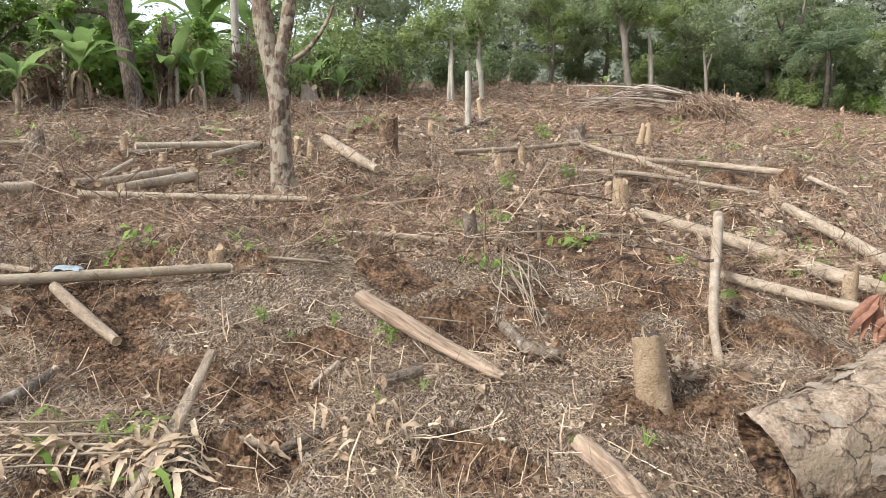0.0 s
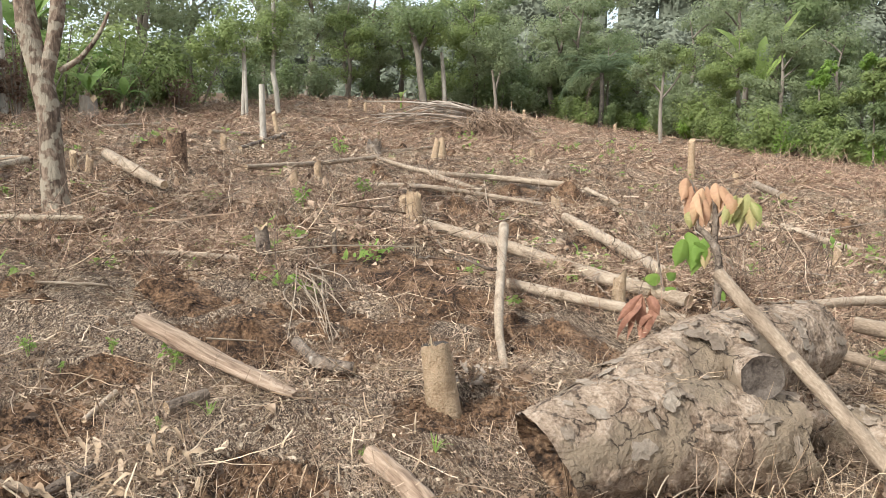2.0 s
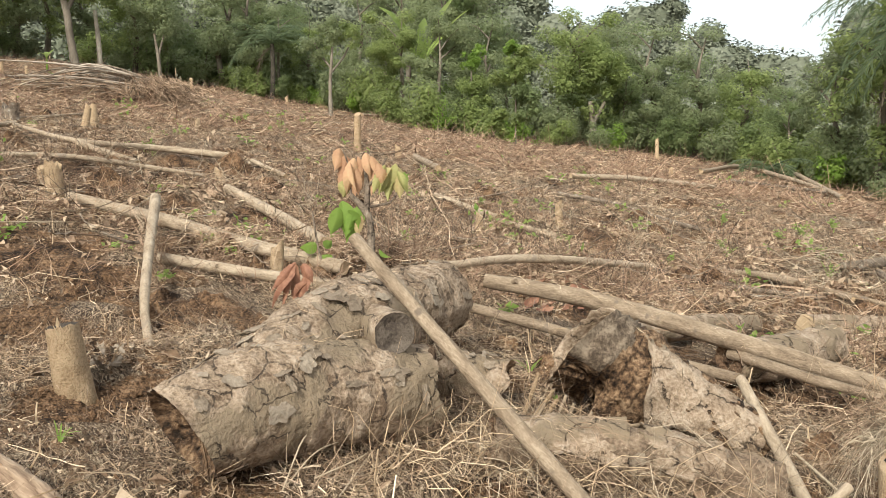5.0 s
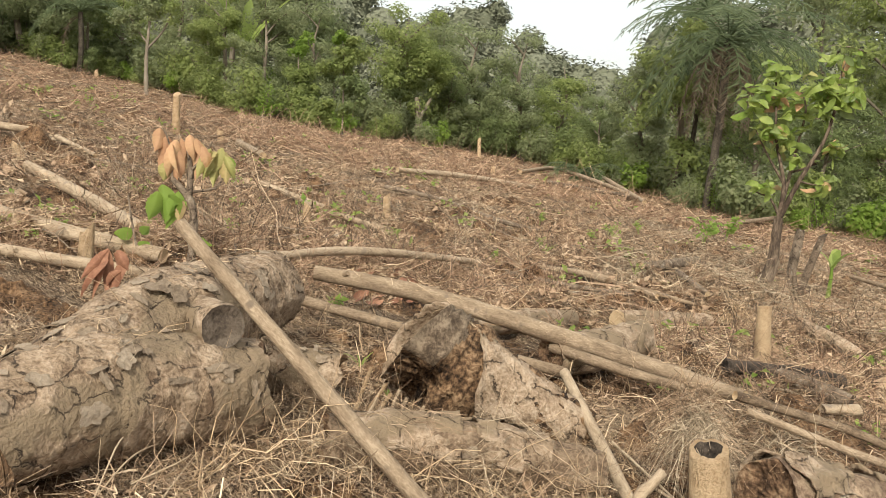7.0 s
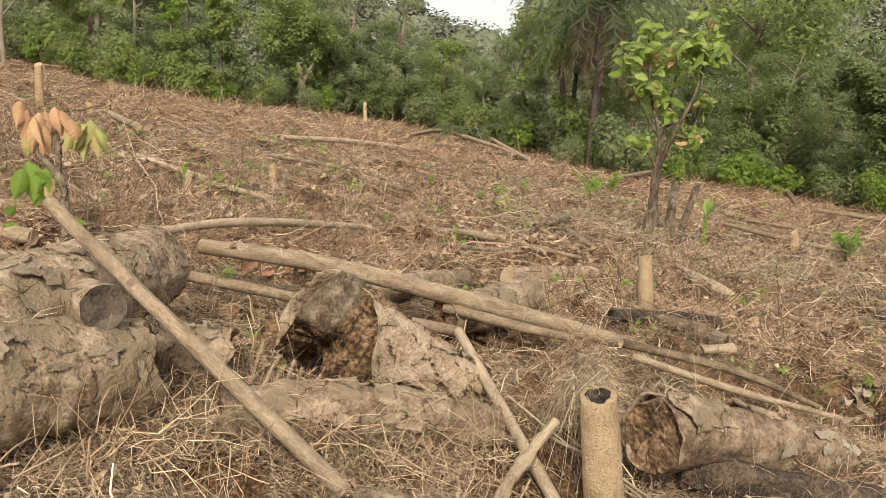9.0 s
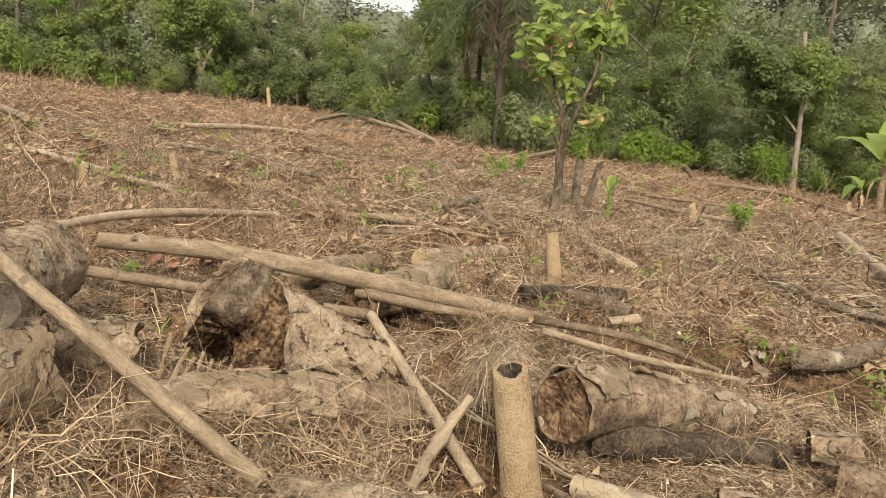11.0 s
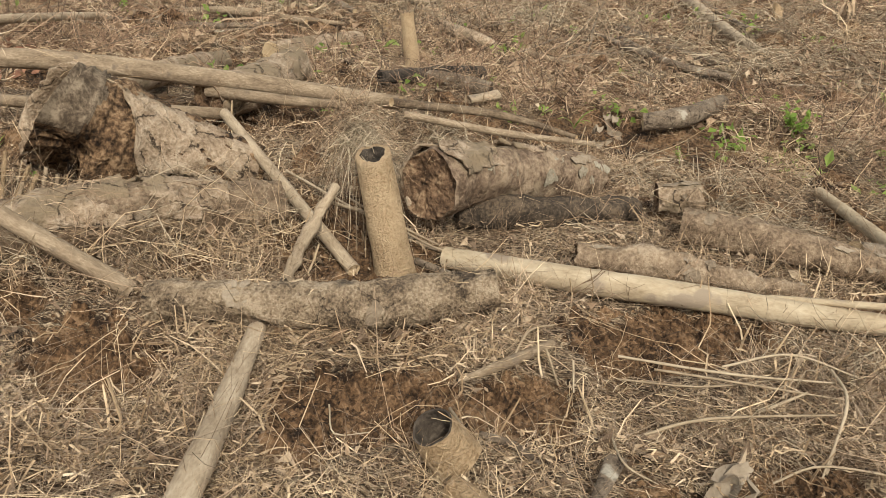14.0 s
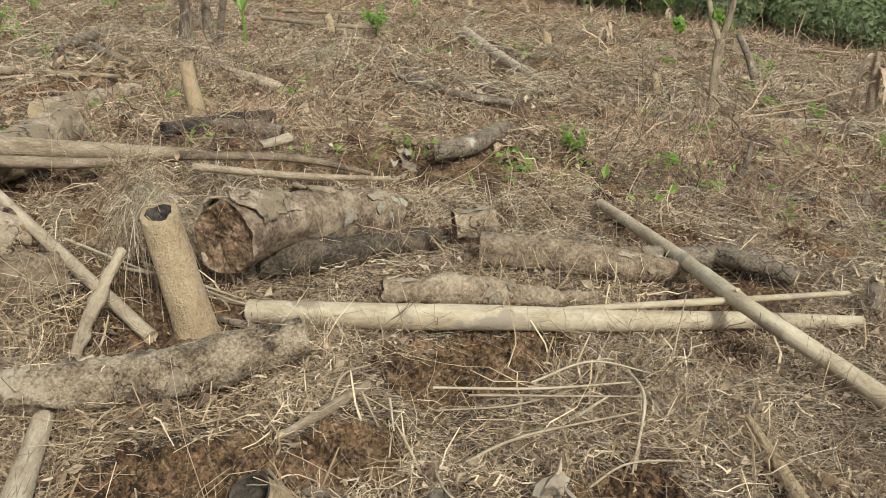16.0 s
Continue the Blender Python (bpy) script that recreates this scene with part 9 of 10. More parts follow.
cocoa_leaf(cocoa, (3.67, 6.07, 1.04), (3.64, 6.06, 0.90), 0.109, PALE_LEAF, 705)
cocoa_leaf(cocoa, (3.84, 5.99, 1.29), (3.83, 5.95, 1.07), 0.109, PEACH_LEAF, 706)
cocoa_leaf(cocoa, (3.88, 5.95, 1.24), (3.90, 5.91, 1.10), 0.082, PALE_LEAF, 707)
cocoa_leaf(cocoa, (4.01, 5.85, 1.16), (3.90, 5.88, 0.93), 0.137, PALE_LEAF, 708)
cocoa_leaf(cocoa, (4.03, 5.83, 1.17), (4.06, 5.76, 0.91), 0.137, PALE_LEAF, 709)
cocoa_leaf(cocoa, (4.04, 5.82, 1.16), (3.97, 5.81, 0.87), 0.109, PALE_LEAF, 710)
cocoa_leaf(cocoa, (4.06, 5.80, 1.13), (4.11, 5.75, 1.04), 0.095, GREEN, 711)
cocoa_leaf(cocoa, (3.65, 6.05, 0.87), (3.62, 6.01, 0.55), 0.204, GREEN, 712)
cocoa_leaf(cocoa, (3.61, 6.07, 0.81), (3.52, 6.08, 0.58), 0.137, LEAF_LIME, 713)
cocoa_leaf(cocoa, (3.68, 6.01, 0.78), (3.64, 5.99, 0.51), 0.109, LEAF_LIME, 714)
cocoa_leaf(cocoa, (3.73, 5.96, 0.76), (3.74, 5.93, 0.57), 0.082, PALE_LEAF, 715)
cocoa_leaf(cocoa, (3.43, 6.13, 0.49), (3.31, 6.21, 0.45), 0.150, LEAF_LIME, 716)
cocoa_leaf(cocoa, (3.49, 6.09, 0.46), (3.54, 6.06, 0.53), 0.109, LEAF_LIME, 717)
cocoa_leaf(cocoa, (3.46, 6.09, 0.40), (3.55, 6.03, 0.39), 0.069, GREEN, 718)
cocoa_leaf(cocoa, (3.87, 5.81, 0.47), (3.95, 5.74, 0.40), 0.082, GREEN, 719)
cocoa_leaf(cocoa, (3.80, 5.85, 0.40), (3.85, 5.80, 0.32), 0.069, GREEN, 720)
rng = np.random.default_rng(730)
for k in range(16):
    x, y, z, mat = ((3.70, 6.05, 1.24, PEACH_LEAF), (3.85, 5.97, 1.22, PEACH_LEAF), (4.02, 5.84, 1.15, PALE_LEAF), (3.70, 6.0, 0.8, GREEN))[k % 4]
    p = np.array([x, y, z]) + rng.normal(0, 0.035, 3)
    cocoa_leaf(cocoa, p, p + (rng.normal(0, 0.07), rng.normal(0, 0.05), -rng.uniform(0.15, 0.27)), rng.uniform(0.07, 0.11), mat, 731 + k)
rust = thing('dead_leaf_cluster', (2.70, 5.05, 0.20), 'hanging cluster of dry rust-red leaves', 'leaves')
cocoa_leaf(rust, (2.73, 5.10, 0.55), (2.59, 5.15, 0.33), 0.074, RUST_LEAF, 760)
cocoa_leaf(rust, (2.74, 5.09, 0.55), (2.64, 5.10, 0.21), 0.074, RUST_LEAF, 761)
cocoa_leaf(rust, (2.75, 5.08, 0.55), (2.69, 5.06, 0.20), 0.074, RUST_LEAF, 762)
cocoa_leaf(rust, (2.76, 5.07, 0.53), (2.78, 5.02, 0.35), 0.074, RUST_LEAF, 763)
cocoa_leaf(rust, (2.77, 5.07, 0.54), (2.82, 5.00, 0.41), 0.074, RUST_LEAF, 764)
cocoa_leaf(rust, (2.72, 5.09, 0.49), (2.58, 5.14, 0.21), 0.074, RUST_LEAF, 765)
cocoa_leaf(rust, (2.77, 5.05, 0.45), (2.74, 5.03, 0.23), 0.074, RUST_LEAF, 766)
cocoa_leaf(rust, (2.80, 5.02, 0.41), (2.71, 5.06, 0.29), 0.074, RUST_LEAF, 767)
hung_leaf(thing('dead_leaf', (4.93, 5.30, 0.07), 'dry rust-red leaf on the litter', 'leaf'), (4.93, 5.30, 0.10), (5.14, 5.33, 0.12), 0.09, RUST_LEAF, 780)
hung_leaf(thing('dead_leaf', (4.76, 4.88, 0.07), 'dry rust-red leaf on the litter', 'leaf'), (4.76, 4.88, 0.10), (4.95, 4.91, 0.12), 0.09, RUST_LEAF, 781)
hung_leaf(thing('dead_leaf', (5.27, 4.92, 0.05), 'dry rust-red leaf on the litter', 'leaf'), (5.27, 4.92, 0.08), (5.49, 4.95, 0.10), 0.10, RUST_LEAF, 782)
hung_leaf(thing('dead_leaf', (4.77, 4.68, 0.06), 'dry rust-red leaf on the litter', 'leaf'), (4.77, 4.68, 0.09), (4.94, 4.71, 0.11), 0.08, RUST_LEAF, 783)
hung_leaf(thing('dead_leaf', (4.82, 5.83, 0.14), 'dry rust-red leaf on the litter', 'leaf'), (4.82, 5.83, 0.17), (5.01, 5.86, 0.19), 0.09, RUST_LEAF, 784)
hung_leaf(thing('dead_leaf', (6.07, 4.70, -0.01), 'dry rust-red leaf on the litter', 'leaf'), (6.07, 4.70, 0.02), (6.22, 4.73, 0.04), 0.07, RUST_LEAF, 785)
hung_leaf(thing('dead_leaf', (5.15, 4.72, 0.01), 'dry rust-red leaf on the litter', 'leaf'), (5.15, 4.72, 0.04), (5.31, 4.75, 0.06), 0.07, RUST_LEAF, 786)
hung_leaf(thing('dead_leaf', (5.31, 5.48, 0.09), 'dry rust-red leaf on the litter', 'leaf'), (5.31, 5.48, 0.12), (5.47, 5.51, 0.14), 0.07, RUST_LEAF, 787)
hung_leaf(thing('dead_leaf', (5.40, 5.43, 0.09), 'dry rust-red leaf on the litter', 'leaf'), (5.40, 5.43, 0.12), (5.53, 5.46, 0.14), 0.06, RUST_LEAF, 788)
hung_leaf(thing('dead_leaf', (5.52, 4.89, -0.01), 'dry rust-red leaf on the litter', 'leaf'), (5.52, 4.89, 0.02), (5.66, 4.92, 0.04), 0.06, RUST_LEAF, 789)
hung_leaf(thing('dead_leaf', (4.61, 4.54, 0.07), 'dry rust-red leaf on the litter', 'leaf'), (4.61, 4.54, 0.10), (4.78, 4.57, 0.12), 0.08, RUST_LEAF, 790)
hung_leaf(thing('dead_leaf', (5.53, 5.06, 0.03), 'dry rust-red leaf on the litter', 'leaf'), (5.53, 5.06, 0.06), (5.69, 5.09, 0.08), 0.07, RUST_LEAF, 791)
hung_leaf(thing('dead_leaf', (5.65, 5.38, 0.07), 'dry rust-red leaf on the litter', 'leaf'), (5.65, 5.38, 0.10), (5.83, 5.41, 0.12), 0.08, RUST_LEAF, 792)
hung_leaf(thing('dead_leaf', (4.59, 4.69, 0.06), 'dry rust-red leaf on the litter', 'leaf'), (4.59, 4.69, 0.09), (4.71, 4.72, 0.11), 0.05, RUST_LEAF, 793)
hung_leaf(thing('dead_leaf', (4.92, 4.62, 0.04), 'dry rust-red leaf on the litter', 'leaf'), (4.92, 4.62, 0.07), (5.05, 4.65, 0.09), 0.06, RUST_LEAF, 794)
hung_leaf(thing('dead_leaf', (5.18, 4.67, 0.00), 'dry rust-red leaf on the litter', 'leaf'), (5.18, 4.67, 0.03), (5.30, 4.70, 0.05), 0.05, RUST_LEAF, 795)
hung_leaf(thing('dead_leaf', (5.71, 5.41, 0.08), 'dry rust-red leaf on the litter', 'leaf'), (5.71, 5.41, 0.11), (5.89, 5.44, 0.13), 0.08, RUST_LEAF, 796)
hung_leaf(thing('dead_leaf', (5.32, 5.31, 0.07), 'dry rust-red leaf on the litter', 'leaf'), (5.32, 5.31, 0.10), (5.48, 5.34, 0.12), 0.07, RUST_LEAF, 797)
hung_leaf(thing('dead_leaf', (5.53, 5.11, 0.05), 'dry rust-red leaf on the litter', 'leaf'), (5.53, 5.11, 0.08), (5.67, 5.14, 0.10), 0.06, RUST_LEAF, 798)
hung_leaf(thing('dead_leaf', (5.33, 5.02, 0.05), 'dry rust-red leaf on the litter', 'leaf'), (5.33, 5.02, 0.08), (5.51, 5.05, 0.10), 0.08, RUST_LEAF, 799)
hung_leaf(thing('dead_leaf', (5.11, 5.31, 0.05), 'dry rust-red leaf on the litter', 'leaf'), (5.11, 5.31, 0.08), (5.30, 5.34, 0.10), 0.09, RUST_LEAF, 800)
hung_leaf(thing('dead_leaf', (5.13, 5.02, 0.05), 'dry rust-red leaf on the litter', 'leaf'), (5.13, 5.02, 0.08), (5.27, 5.05, 0.10), 0.06, RUST_LEAF, 801)
hung_leaf(thing('dead_leaf', (4.44, 4.78, 0.05), 'dry rust-red leaf on the litter', 'leaf'), (4.44, 4.78, 0.08), (4.56, 4.81, 0.10), 0.05, RUST_LEAF, 802)
hung_leaf(thing('dead_leaf', (5.54, 5.07, 0.04), 'dry rust-red leaf on the litter', 'leaf'), (5.54, 5.07, 0.07), (5.74, 5.10, 0.09), 0.09, RUST_LEAF, 803)
hung_leaf(thing('dead_leaf', (4.62, 4.59, 0.07), 'dry rust-red leaf on the litter', 'leaf'), (4.62, 4.59, 0.10), (4.77, 4.62, 0.12), 0.07, RUST_LEAF, 804)
hung_leaf(thing('dead_leaf', (4.68, 4.82, 0.07), 'dry rust-red leaf on the litter', 'leaf'), (4.68, 4.82, 0.10), (4.84, 4.85, 0.12), 0.07, RUST_LEAF, 805)
hung_leaf(thing('dead_leaf', (5.31, 5.01, 0.04), 'dry rust-red leaf on the litter', 'leaf'), (5.31, 5.01, 0.07), (5.45, 5.04, 0.09), 0.06, RUST_LEAF, 806)
hung_leaf(thing('dead_leaf', (5.57, 5.34, 0.07), 'dry rust-red leaf on the litter', 'leaf'), (5.57, 5.34, 0.10), (5.76, 5.37, 0.12), 0.08, RUST_LEAF, 807)
brush_pile((8.82, 30.34, 1.93), (-0.77, 0.64, 0.00), 'heap of long dead grey stems and fronds', 31)
seedling((8.20, 44.86, 3.43), 1.23, 'shoot')
frond_heap = thing('dead_frond', (0.49, 6.69, 0.47), 'bleached grey dead frond with stiff ribs', 'frond')
stalk(frond_heap, [(0.52, 6.72, 0.53), (0.76, 7.06, 0.53), (1.06, 7.42, 0.46)], 0.0050, 'rib')
stalk(frond_heap, [(0.38, 5.89, 0.46), (0.39, 5.73, 0.47), (0.39, 5.61, 0.40)], 0.0050, 'rib')
stalk(frond_heap, [(0.40, 6.62, 0.54), (0.53, 6.25, 0.50), (0.60, 5.92, 0.40)], 0.0050, 'rib')
stalk(frond_heap, [(0.46, 6.25, 0.49), (0.62, 5.95, 0.47), (0.71, 5.70, 0.38)], 0.0050, 'rib')
stalk(frond_heap, [(0.64, 6.74, 0.51), (0.57, 5.99, 0.49), (0.53, 5.15, 0.39)], 0.0050, 'rib')
stalk(frond_heap, [(0.54, 6.52, 0.50), (0.53, 6.15, 0.48), (0.51, 5.71, 0.39)], 0.0050, 'rib')
stalk(frond_heap, [(0.43, 6.87, 0.57), (0.37, 5.99, 0.50), (0.27, 5.03, 0.36)], 0.0050, 'rib')
stalk(frond_heap, [(0.49, 6.61, 0.52), (0.63, 6.42, 0.50), (0.60, 6.14, 0.42)], 0.0050, 'rib')
stalk(frond_heap, [(0.48, 6.77, 0.54), (0.55, 5.89, 0.49), (0.55, 4.96, 0.36)], 0.0050, 'rib')
stalk(frond_heap, [(0.56, 7.47, 0.53), (0.63, 6.74, 0.51), (0.61, 5.96, 0.41)], 0.0050, 'rib')
stalk(frond_heap, [(0.40, 6.42, 0.50), (0.28, 5.82, 0.50), (0.40, 5.32, 0.42)], 0.0050, 'rib')
stalk(frond_heap, [(0.32, 6.62, 0.54), (0.48, 5.76, 0.48), (0.60, 4.97, 0.36)], 0.0050, 'rib')
stalk(frond_heap, [(0.52, 6.79, 0.55), (0.77, 6.55, 0.51), (0.85, 6.30, 0.41)], 0.0050, 'rib')
stalk(frond_heap, [(0.60, 6.53, 0.49), (0.67, 6.61, 0.50), (0.65, 6.58, 0.45)], 0.0050, 'rib')
stalk(frond_heap, [(0.43, 6.75, 0.54), (0.63, 6.25, 0.50), (0.66, 5.90, 0.40)], 0.0050, 'rib')
stalk(frond_heap, [(0.49, 6.49, 0.50), (0.45, 6.06, 0.47), (0.55, 5.80, 0.37)], 0.0050, 'rib')
stalk(frond_heap, [(0.54, 6.59, 0.51), (0.51, 5.77, 0.47), (0.53, 4.93, 0.36)], 0.0050, 'rib')
stalk(frond_heap, [(0.42, 6.54, 0.52), (0.46, 5.81, 0.49), (0.51, 5.02, 0.39)], 0.0050, 'rib')
dry_stalk([(2.79, 0.06, -0.08), (2.81, -0.32, -0.09), (2.91, -0.68, -0.12)], 0.0081)
dry_stalk([(2.76, -0.07, -0.09), (2.78, -0.41, -0.10), (2.86, -0.72, -0.15)], 0.0070)
dry_stalk([(2.88, -0.30, -0.11), (2.97, -0.53, -0.07), (3.07, -0.79, -0.18)], 0.0072)
dry_stalk([(2.43, -0.04, -0.14), (2.51, -0.25, -0.08), (2.74, -0.69, -0.13)], 0.0082)
dry_stalk([(3.01, -0.68, -0.13), (2.75, -0.69, -0.09), (2.53, -0.62, -0.24)], 0.0093)
dry_stalk([(2.74, -0.43, -0.18), (2.82, -0.58, -0.12)], 0.0108)
dry_stalk([(2.46, -0.47, -0.24), (2.51, -0.58, -0.19), (2.54, -0.71, -0.19), (2.56, -0.91, -0.21)], 0.0063)
dry_stalk([(2.29, -0.56, -0.22), (2.27, -0.66, -0.18), (2.25, -0.86, -0.20)], 0.0059)
dry_stalk([(2.39, 0.04, -0.12), (2.20, -0.02, -0.07), (2.24, -0.12, -0.15)], 0.0054)
dry_stalk([(2.73, 0.31, -0.06), (2.69, 0.25, -0.18)], 0.0091)
dry_stalk([(2.73, 0.21, -0.09), (2.65, 0.19, -0.17)], 0.0081)
dry_stalk([(2.72, 0.05, -0.13), (2.75, -0.24, -0.12), (2.93, -0.54, -0.14)], 0.0060)
dry_stalk([(2.68, 0.43, -0.13), (2.81, 0.39, -0.05), (2.89, 0.30, -0.05)], 0.0072)
dry_stalk([(2.33, 0.55, -0.09), (2.16, 0.46, -0.02), (2.18, 0.45, -0.08)], 0.0092)
dry_stalk([(2.23, 0.93, -0.09), (2.09, 0.85, -0.08), (2.15, 0.76, -0.10)], 0.0046)
dry_stalk([(1.66, 1.25, 0.01), (1.73, 1.26, 0.07)], 0.0038)
dry_stalk([(1.82, 1.17, -0.01), (1.89, 1.16, 0.07)], 0.0056)
dry_stalk([(3.91, 1.56, -0.10), (3.49, 1.00, -0.09), (3.53, 0.82, -0.14)], 0.0088)
dry_stalk([(-0.87, 3.19, 0.30), (-0.69, 2.98, 0.27)], 0.0071)
dry_stalk([(-0.89, 3.01, 0.27), (-0.77, 2.98, 0.27)], 0.0067)
dry_stalk([(-1.78, 2.92, 0.42), (-1.47, 2.93, 0.42), (-1.24, 3.09, 0.37)], 0.0087)
dry_stalk([(-1.81, 2.98, 0.45), (-1.50, 2.99, 0.45), (-1.27, 3.26, 0.37)], 0.0077)
dry_stalk([(-1.67, 2.73, 0.37), (-1.49, 2.81, 0.35), (-1.28, 2.82, 0.32)], 0.0061)
dry_stalk([(1.55, 2.69, 0.13), (1.69, 2.70, 0.24), (2.03, 2.94, 0.15)], 0.0056)
dry_stalk([(1.53, 2.69, 0.11), (1.61, 2.70, 0.28), (1.66, 2.74, 0.30)], 0.0056)
dry_stalk([(1.72, 2.57, 0.09), (1.95, 2.70, 0.18)], 0.0067)
dry_stalk([(1.67, 2.69, 0.13), (1.83, 2.64, 0.19), (1.90, 2.66, 0.20)], 0.0060)
dry_stalk([(0.14, 6.90, 0.65), (0.79, 7.13, 0.68), (1.78, 7.47, 0.60)], 0.0098)
dry_stalk([(-0.21, 4.83, 0.44), (0.08, 4.91, 0.39)], 0.0104)
dry_stalk([(-0.84, 4.10, 0.37), (-0.71, 4.13, 0.45)], 0.0075)
dry_stalk([(2.60, 1.45, -0.02), (2.57, 1.43, 0.14)], 0.0048)
dry_stalk([(3.98, 1.96, -0.01), (3.86, 1.45, -0.16)], 0.0123)
dry_stalk([(3.63, 1.57, -0.00), (3.62, 1.27, -0.05), (3.60, 0.98, -0.14)], 0.0123)
dry_stalk([(2.54, -0.63, -0.23), (2.63, -0.66, -0.19)], 0.0083)
dry_stalk([(2.99, -0.84, -0.05), (3.43, -0.99, -0.01)], 0.0060)
straw_tuft((3.81, 1.47, 0.34), 300, 0.2, 0.24, 'mop of dry grass over the hollow stump', TWIG, 71)
straw_tuft((3.6, 1.36, 0.36), 420, 0.2, 0.15, 'drooping grey mop of dry grass behind a stump', HAY, 70, droop=1.3, width=0.003)
straw_tuft((11.58, 2.23, -0.51), 160, 0.40, 0.32, 'mop of drooping dry grass', HAY, 72, width=0.0122)
straw_tuft((9.48, 2.17, -0.28), 140, 0.40, 0.32, 'mop of drooping dry grass', TWIG, 73, width=0.0107)
straw_tuft((14.65, -2.48, -1.02), 140, 0.50, 0.40, 'mop of drooping dry grass', STRAW, 74, width=0.0158)
straw_tuft((16.58, 0.78, -0.98), 140, 0.50, 0.40, 'mop of drooping dry grass', TWIG, 75, width=0.0179)
straw_tuft((5.34, 2.21, -0.16), 120, 0.30, 0.24, 'mop of drooping dry grass', HAY, 76, width=0.0065)
straw_tuft((5.70, -2.08, -0.50), 200, 0.40, 0.32, 'mop of drooping dry grass', TWIG, 77, width=0.0064)
straw_tuft((6.14, -0.78, -0.44), 160, 0.40, 0.32, 'mop of drooping dry grass', STRAW, 78, width=0.0068)
straw_tuft((4.91, 2.10, -0.12), 160, 0.35, 0.28, 'mop of drooping dry grass', TWIG, 79, width=0.0053)
straw_tuft((4.80, -0.43, -0.30), 160, 0.35, 0.28, 'mop of drooping dry grass', HAY, 80, width=0.0050)
straw_tuft((2.68, 2.16, 0.05), 60, 0.40, 0.32, 'mop of drooping dry grass', STRAW, 86, width=0.0040)
straw_tuft((2.93, 1.93, -0.01), 60, 0.40, 0.32, 'mop of drooping dry grass', STRAW, 90, width=0.0040)
straw_tuft((3.09, 1.68, -0.04), 60, 0.42, 0.34, 'mop of drooping dry grass', STRAW, 94, width=0.0040)
straw_tuft((2.47, 2.86, 0.12), 40, 0.36, 0.29, 'mop of drooping dry grass', STRAW, 98, width=0.0041)
straw_tuft((2.04, 2.64, 0.12), 60, 0.42, 0.34, 'mop of drooping dry grass', STRAW, 102, width=0.0040)
straw_tuft((2.31, 2.37, 0.03), 60, 0.40, 0.32, 'mop of drooping dry grass', STRAW, 106, width=0.0040)
straw_tuft((3.27, 1.55, -0.10), 50, 0.40, 0.32, 'mop of drooping dry grass', STRAW, 110, width=0.0040)
straw_tuft((4.63, 1.87, -0.13), 50, 0.36, 0.29, 'mop of drooping dry grass', STRAW, 114, width=0.0055)
straw_tuft((2.57, 2.62, 0.10), 60, 0.40, 0.32, 'mop of drooping dry grass', STRAW, 118, width=0.0042)
straw_tuft((2.22, 2.53, 0.10), 50, 0.40, 0.32, 'mop of drooping dry grass', STRAW, 122, width=0.0040)
straw_tuft((1.74, 3.10, 0.17), 40, 0.40, 0.32, 'mop of drooping dry grass', STRAW, 126, width=0.0041)
straw_tuft((10.95, 33.37, 2.08), 200, 0.90, 0.72, 'mop of drooping dry grass', TWIG, 81, width=0.0368)
straw_tuft((9.14, 3.31, -0.28), 140, 0.35, 0.28, 'mop of drooping dry grass', STRAW, 82, width=0.0106)
straw_tuft((5.58, -0.56, -0.34), 150, 0.35, 0.28, 'mop of drooping dry grass', TWIG, 83, width=0.0062)
straw_tuft((5.32, 1.47, -0.18), 120, 0.30, 0.24, 'mop of drooping dry grass', HAY, 84, width=0.0060)
maize = thing('maize_trash', (-1.26, 2.91, 0.29), 'heap of long drooping dry maize leaves and stalks', 'crop waste')
maize_rng = np.random.default_rng(55)
for k in range(64):
    a = maize_rng.uniform(0, 6.28)
    if k < 36:
        root = (-1.13 + maize_rng.normal(0, 0.09), 2.84 + maize_rng.normal(0, 0.12))
    else:
        root = (-1.5 + maize_rng.normal(0, 0.2), 2.84 + maize_rng.normal(0, 0.15))
    draped_leaf(maize, root, a, maize_rng.uniform(0.1, 0.3), maize_rng.uniform(0.014, 0.036), HUSK if k % 12 else LEAF_LIME, 500 + k, maize_rng.uniform(0.01, 0.06))
for k in range(3):
    stalk(maize, [(-1.9 + 0.05 * k, 2.80 + 0.1 * k, 0.385), (-1.5, 2.86 + 0.08 * k, 0.37 + 0.01 * k), (-1.16 + 0.06 * k, 2.96 + 0.04 * k, 0.345)], 0.0065, 'stalk', STALK)
green_maize = thing('maize_plant', (-1.35, 3.12, 0.32), 'fallen green maize leaves on the dry heap', 'crop plant')
for k in range(7):
    draped_leaf(green_maize, (-1.35 + maize_rng.normal(0, 0.1), 3.1 + maize_rng.normal(0, 0.08)), maize_rng.uniform(-0.6, 2.6), maize_rng.uniform(0.16, 0.3), maize_rng.uniform(0.012, 0.022), LEAF_LIME, 600 + k, maize_rng.uniform(0.03, 0.09))
husks = thing('maize_trash', (-0.48, 3.24, 0.28), 'scattered pale dry maize leaves', 'crop waste')
for k in range(22):
    draped_leaf(husks, (-0.46 + maize_rng.normal(0, 0.17), 3.2 + maize_rng.normal(0, 0.17)), maize_rng.uniform(0, 6.28), maize_rng.uniform(0.08, 0.22), maize_rng.uniform(0.016, 0.034), HUSK, 660 + k, maize_rng.uniform(0.01, 0.06))
crumpled = thing('dead_leaf', (2.17, -0.30, -0.20), 'large crumpled grey dead leaf on soil', 'leaf')
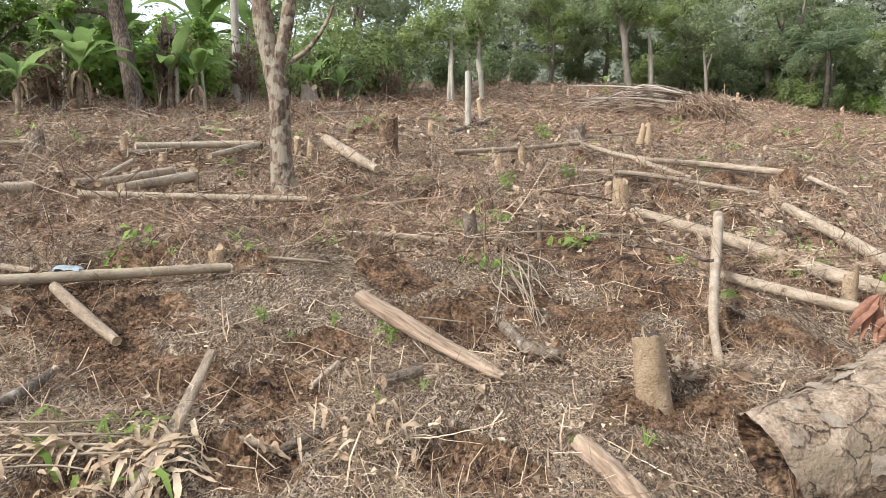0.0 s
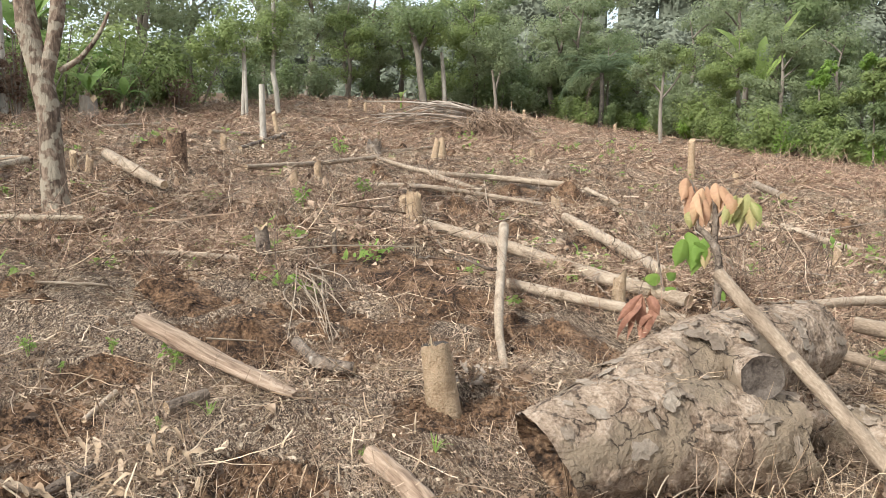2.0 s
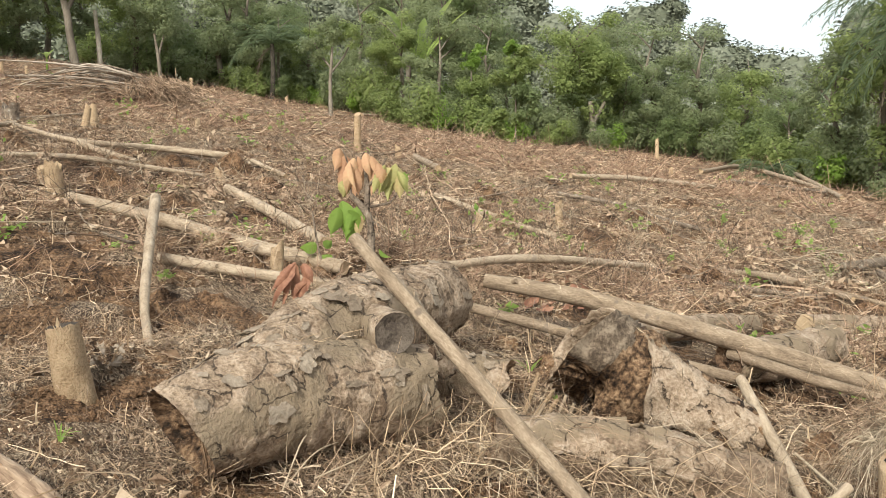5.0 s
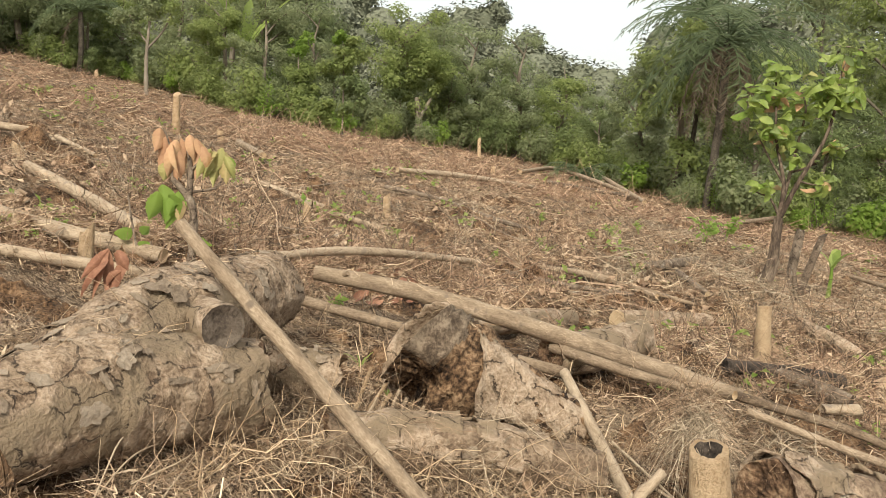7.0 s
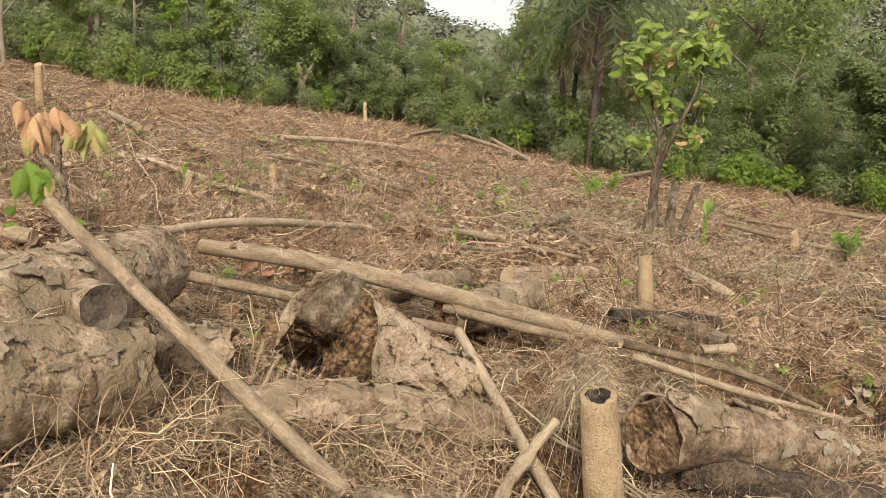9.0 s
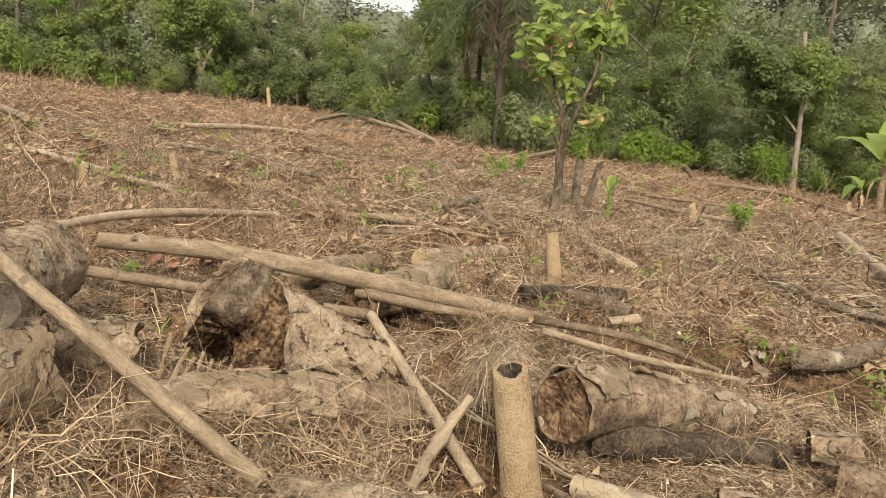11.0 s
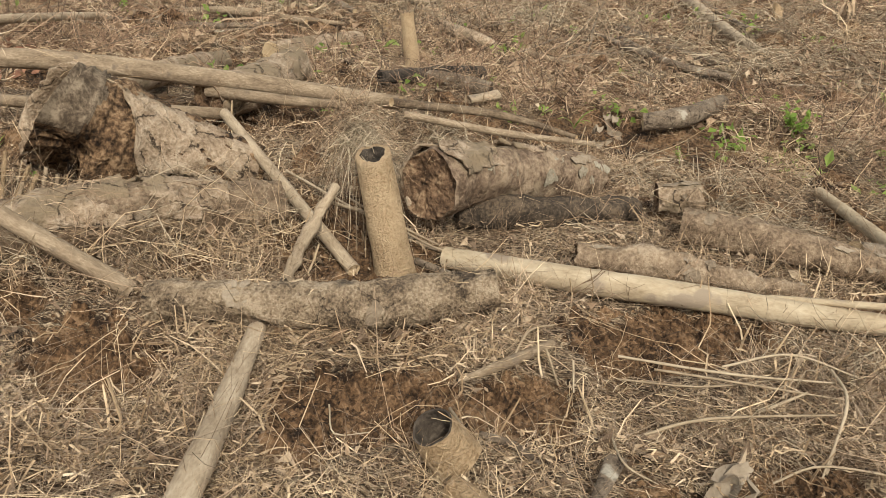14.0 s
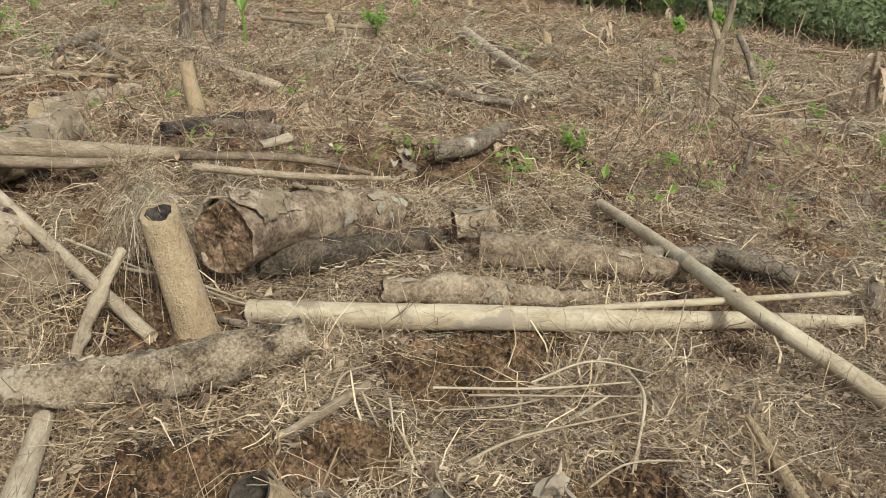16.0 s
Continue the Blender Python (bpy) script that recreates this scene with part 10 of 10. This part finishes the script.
hung_leaf(crumpled, (2.33, -0.38, -0.10), (2.08, -0.27, -0.16), 0.090, GREY_LEAF, 900, curl=0.4, crinkle=0.3, shape=0.5)
hung_leaf(crumpled, (2.26, -0.36, -0.08), (2.13, -0.31, -0.15), 0.074, GREY_LEAF, 901, curl=0.4, crinkle=0.3, shape=0.5)
hung_leaf(crumpled, (2.23, -0.27, -0.09), (2.38, -0.38, -0.17), 0.055, GREY_LEAF, 902, curl=0.4, crinkle=0.3, shape=0.5)
hung_leaf(crumpled, (2.07, -0.24, -0.07), (2.23, -0.34, -0.15), 0.038, GREY_LEAF, 903, curl=0.4, crinkle=0.3, shape=0.5)
hung_leaf(crumpled, (2.25, -0.32, -0.07), (2.24, -0.29, -0.16), 0.060, GREY_LEAF, 904, curl=0.4, crinkle=0.3, shape=0.5)
curled = thing('dead_leaf', (7.01, 0.51, -0.41), 'pale curled dead leaf on the litter', 'leaf')
hung_leaf(curled, (6.78, 0.51, -0.38), (6.83, 0.50, -0.41), 0.063, GREY_LEAF, 920, curl=0.5, crinkle=0.6)
hung_leaf(curled, (6.80, 0.54, -0.37), (6.61, 0.37, -0.43), 0.063, GREY_LEAF, 921, curl=0.5, crinkle=0.6)
hung_leaf(curled, (6.71, 0.43, -0.38), (6.91, 0.50, -0.39), 0.063, GREY_LEAF, 922, curl=0.5, crinkle=0.6)
curled = thing('dead_leaf', (6.68, 0.60, -0.44), 'pale curled dead leaf on the litter', 'leaf')
hung_leaf(curled, (6.41, 0.47, -0.38), (6.56, 0.43, -0.45), 0.061, GREY_LEAF, 930, curl=0.5, crinkle=0.6)
hung_leaf(curled, (6.06, 0.40, -0.33), (6.11, 0.63, -0.37), 0.061, GREY_LEAF, 931, curl=0.5, crinkle=0.6)
hung_leaf(curled, (6.38, 0.54, -0.37), (6.50, 0.59, -0.43), 0.061, GREY_LEAF, 932, curl=0.5, crinkle=0.6)
curled = thing('dead_leaf', (7.79, 2.06, -0.28), 'pale curled dead leaf on the litter', 'leaf')
hung_leaf(curled, (7.61, 2.12, -0.21), (7.58, 2.12, -0.26), 0.084, GREY_LEAF, 940, curl=0.5, crinkle=0.6)
hung_leaf(curled, (7.50, 1.89, -0.24), (8.47, 2.18, -0.38), 0.084, GREY_LEAF, 941, curl=0.5, crinkle=0.6)
hung_leaf(curled, (7.34, 2.10, -0.20), (7.65, 1.99, -0.27), 0.084, GREY_LEAF, 942, curl=0.5, crinkle=0.6)
curled = thing('dead_leaf', (1.36, 4.40, 0.26), 'pale curled dead leaf on the litter', 'leaf')
hung_leaf(curled, (1.36, 4.22, 0.31), (1.39, 4.55, 0.29), 0.029, GREY_LEAF, 950, curl=0.5, crinkle=0.6)
hung_leaf(curled, (1.33, 4.22, 0.31), (1.30, 4.33, 0.28), 0.029, GREY_LEAF, 951, curl=0.5, crinkle=0.6)
hung_leaf(curled, (1.29, 4.25, 0.32), (1.43, 4.27, 0.26), 0.029, GREY_LEAF, 952, curl=0.5, crinkle=0.6)
curled = thing('dead_leaf', (1.23, 4.30, 0.26), 'pale curled dead leaf on the litter', 'leaf')
hung_leaf(curled, (1.22, 4.11, 0.30), (1.25, 4.22, 0.27), 0.031, GREY_LEAF, 960, curl=0.5, crinkle=0.6)
hung_leaf(curled, (1.27, 4.13, 0.30), (1.27, 4.25, 0.27), 0.031, GREY_LEAF, 961, curl=0.5, crinkle=0.6)
hung_leaf(curled, (1.21, 4.23, 0.32), (1.09, 4.13, 0.28), 0.031, GREY_LEAF, 962, curl=0.5, crinkle=0.6)
curled = thing('dead_leaf', (1.35, 4.52, 0.26), 'pale curled dead leaf on the litter', 'leaf')
hung_leaf(curled, (1.36, 4.34, 0.32), (1.31, 4.39, 0.28), 0.034, GREY_LEAF, 970, curl=0.5, crinkle=0.6)
hung_leaf(curled, (1.23, 4.21, 0.32), (1.29, 4.54, 0.28), 0.034, GREY_LEAF, 971, curl=0.5, crinkle=0.6)
hung_leaf(curled, (1.16, 4.20, 0.33), (1.30, 4.31, 0.27), 0.034, GREY_LEAF, 972, curl=0.5, crinkle=0.6)
curled = thing('dead_leaf', (15.33, 0.25, -0.89), 'pale curled dead leaf on the litter', 'leaf')
hung_leaf(curled, (14.99, 0.42, -0.87), (14.88, 0.21, -0.85), 0.161, GREY_LEAF, 980, curl=0.5, crinkle=0.6)
hung_leaf(curled, (13.39, -0.13, -0.76), (15.26, -0.18, -0.82), 0.161, GREY_LEAF, 981, curl=0.5, crinkle=0.6)
hung_leaf(curled, (13.70, 0.07, -0.74), (13.89, 0.06, -0.74), 0.161, GREY_LEAF, 982, curl=0.5, crinkle=0.6)
curled = thing('dead_leaf', (2.04, 3.40, 0.14), 'pale curled dead leaf on the litter', 'leaf')
hung_leaf(curled, (1.98, 3.26, 0.21), (1.99, 3.27, 0.16), 0.022, GREY_LEAF, 990, curl=0.5, crinkle=0.6)
hung_leaf(curled, (1.94, 3.26, 0.20), (2.09, 3.42, 0.16), 0.022, GREY_LEAF, 991, curl=0.5, crinkle=0.6)
hung_leaf(curled, (1.98, 3.29, 0.21), (2.03, 3.44, 0.16), 0.022, GREY_LEAF, 992, curl=0.5, crinkle=0.6)
curled = thing('dead_leaf', (2.10, 4.16, 0.17), 'pale curled dead leaf on the litter', 'leaf')
hung_leaf(curled, (2.00, 3.99, 0.23), (2.06, 4.11, 0.19), 0.026, GREY_LEAF, 995, curl=0.5, crinkle=0.6)
hung_leaf(curled, (1.92, 3.91, 0.23), (2.10, 4.19, 0.19), 0.026, GREY_LEAF, 996, curl=0.5, crinkle=0.6)
hung_leaf(curled, (1.99, 3.96, 0.23), (2.03, 4.13, 0.19), 0.026, GREY_LEAF, 997, curl=0.5, crinkle=0.6)
scrap((-2.53, 5.16, 0.66), 0.19)

nested_litter()
grass_mops()
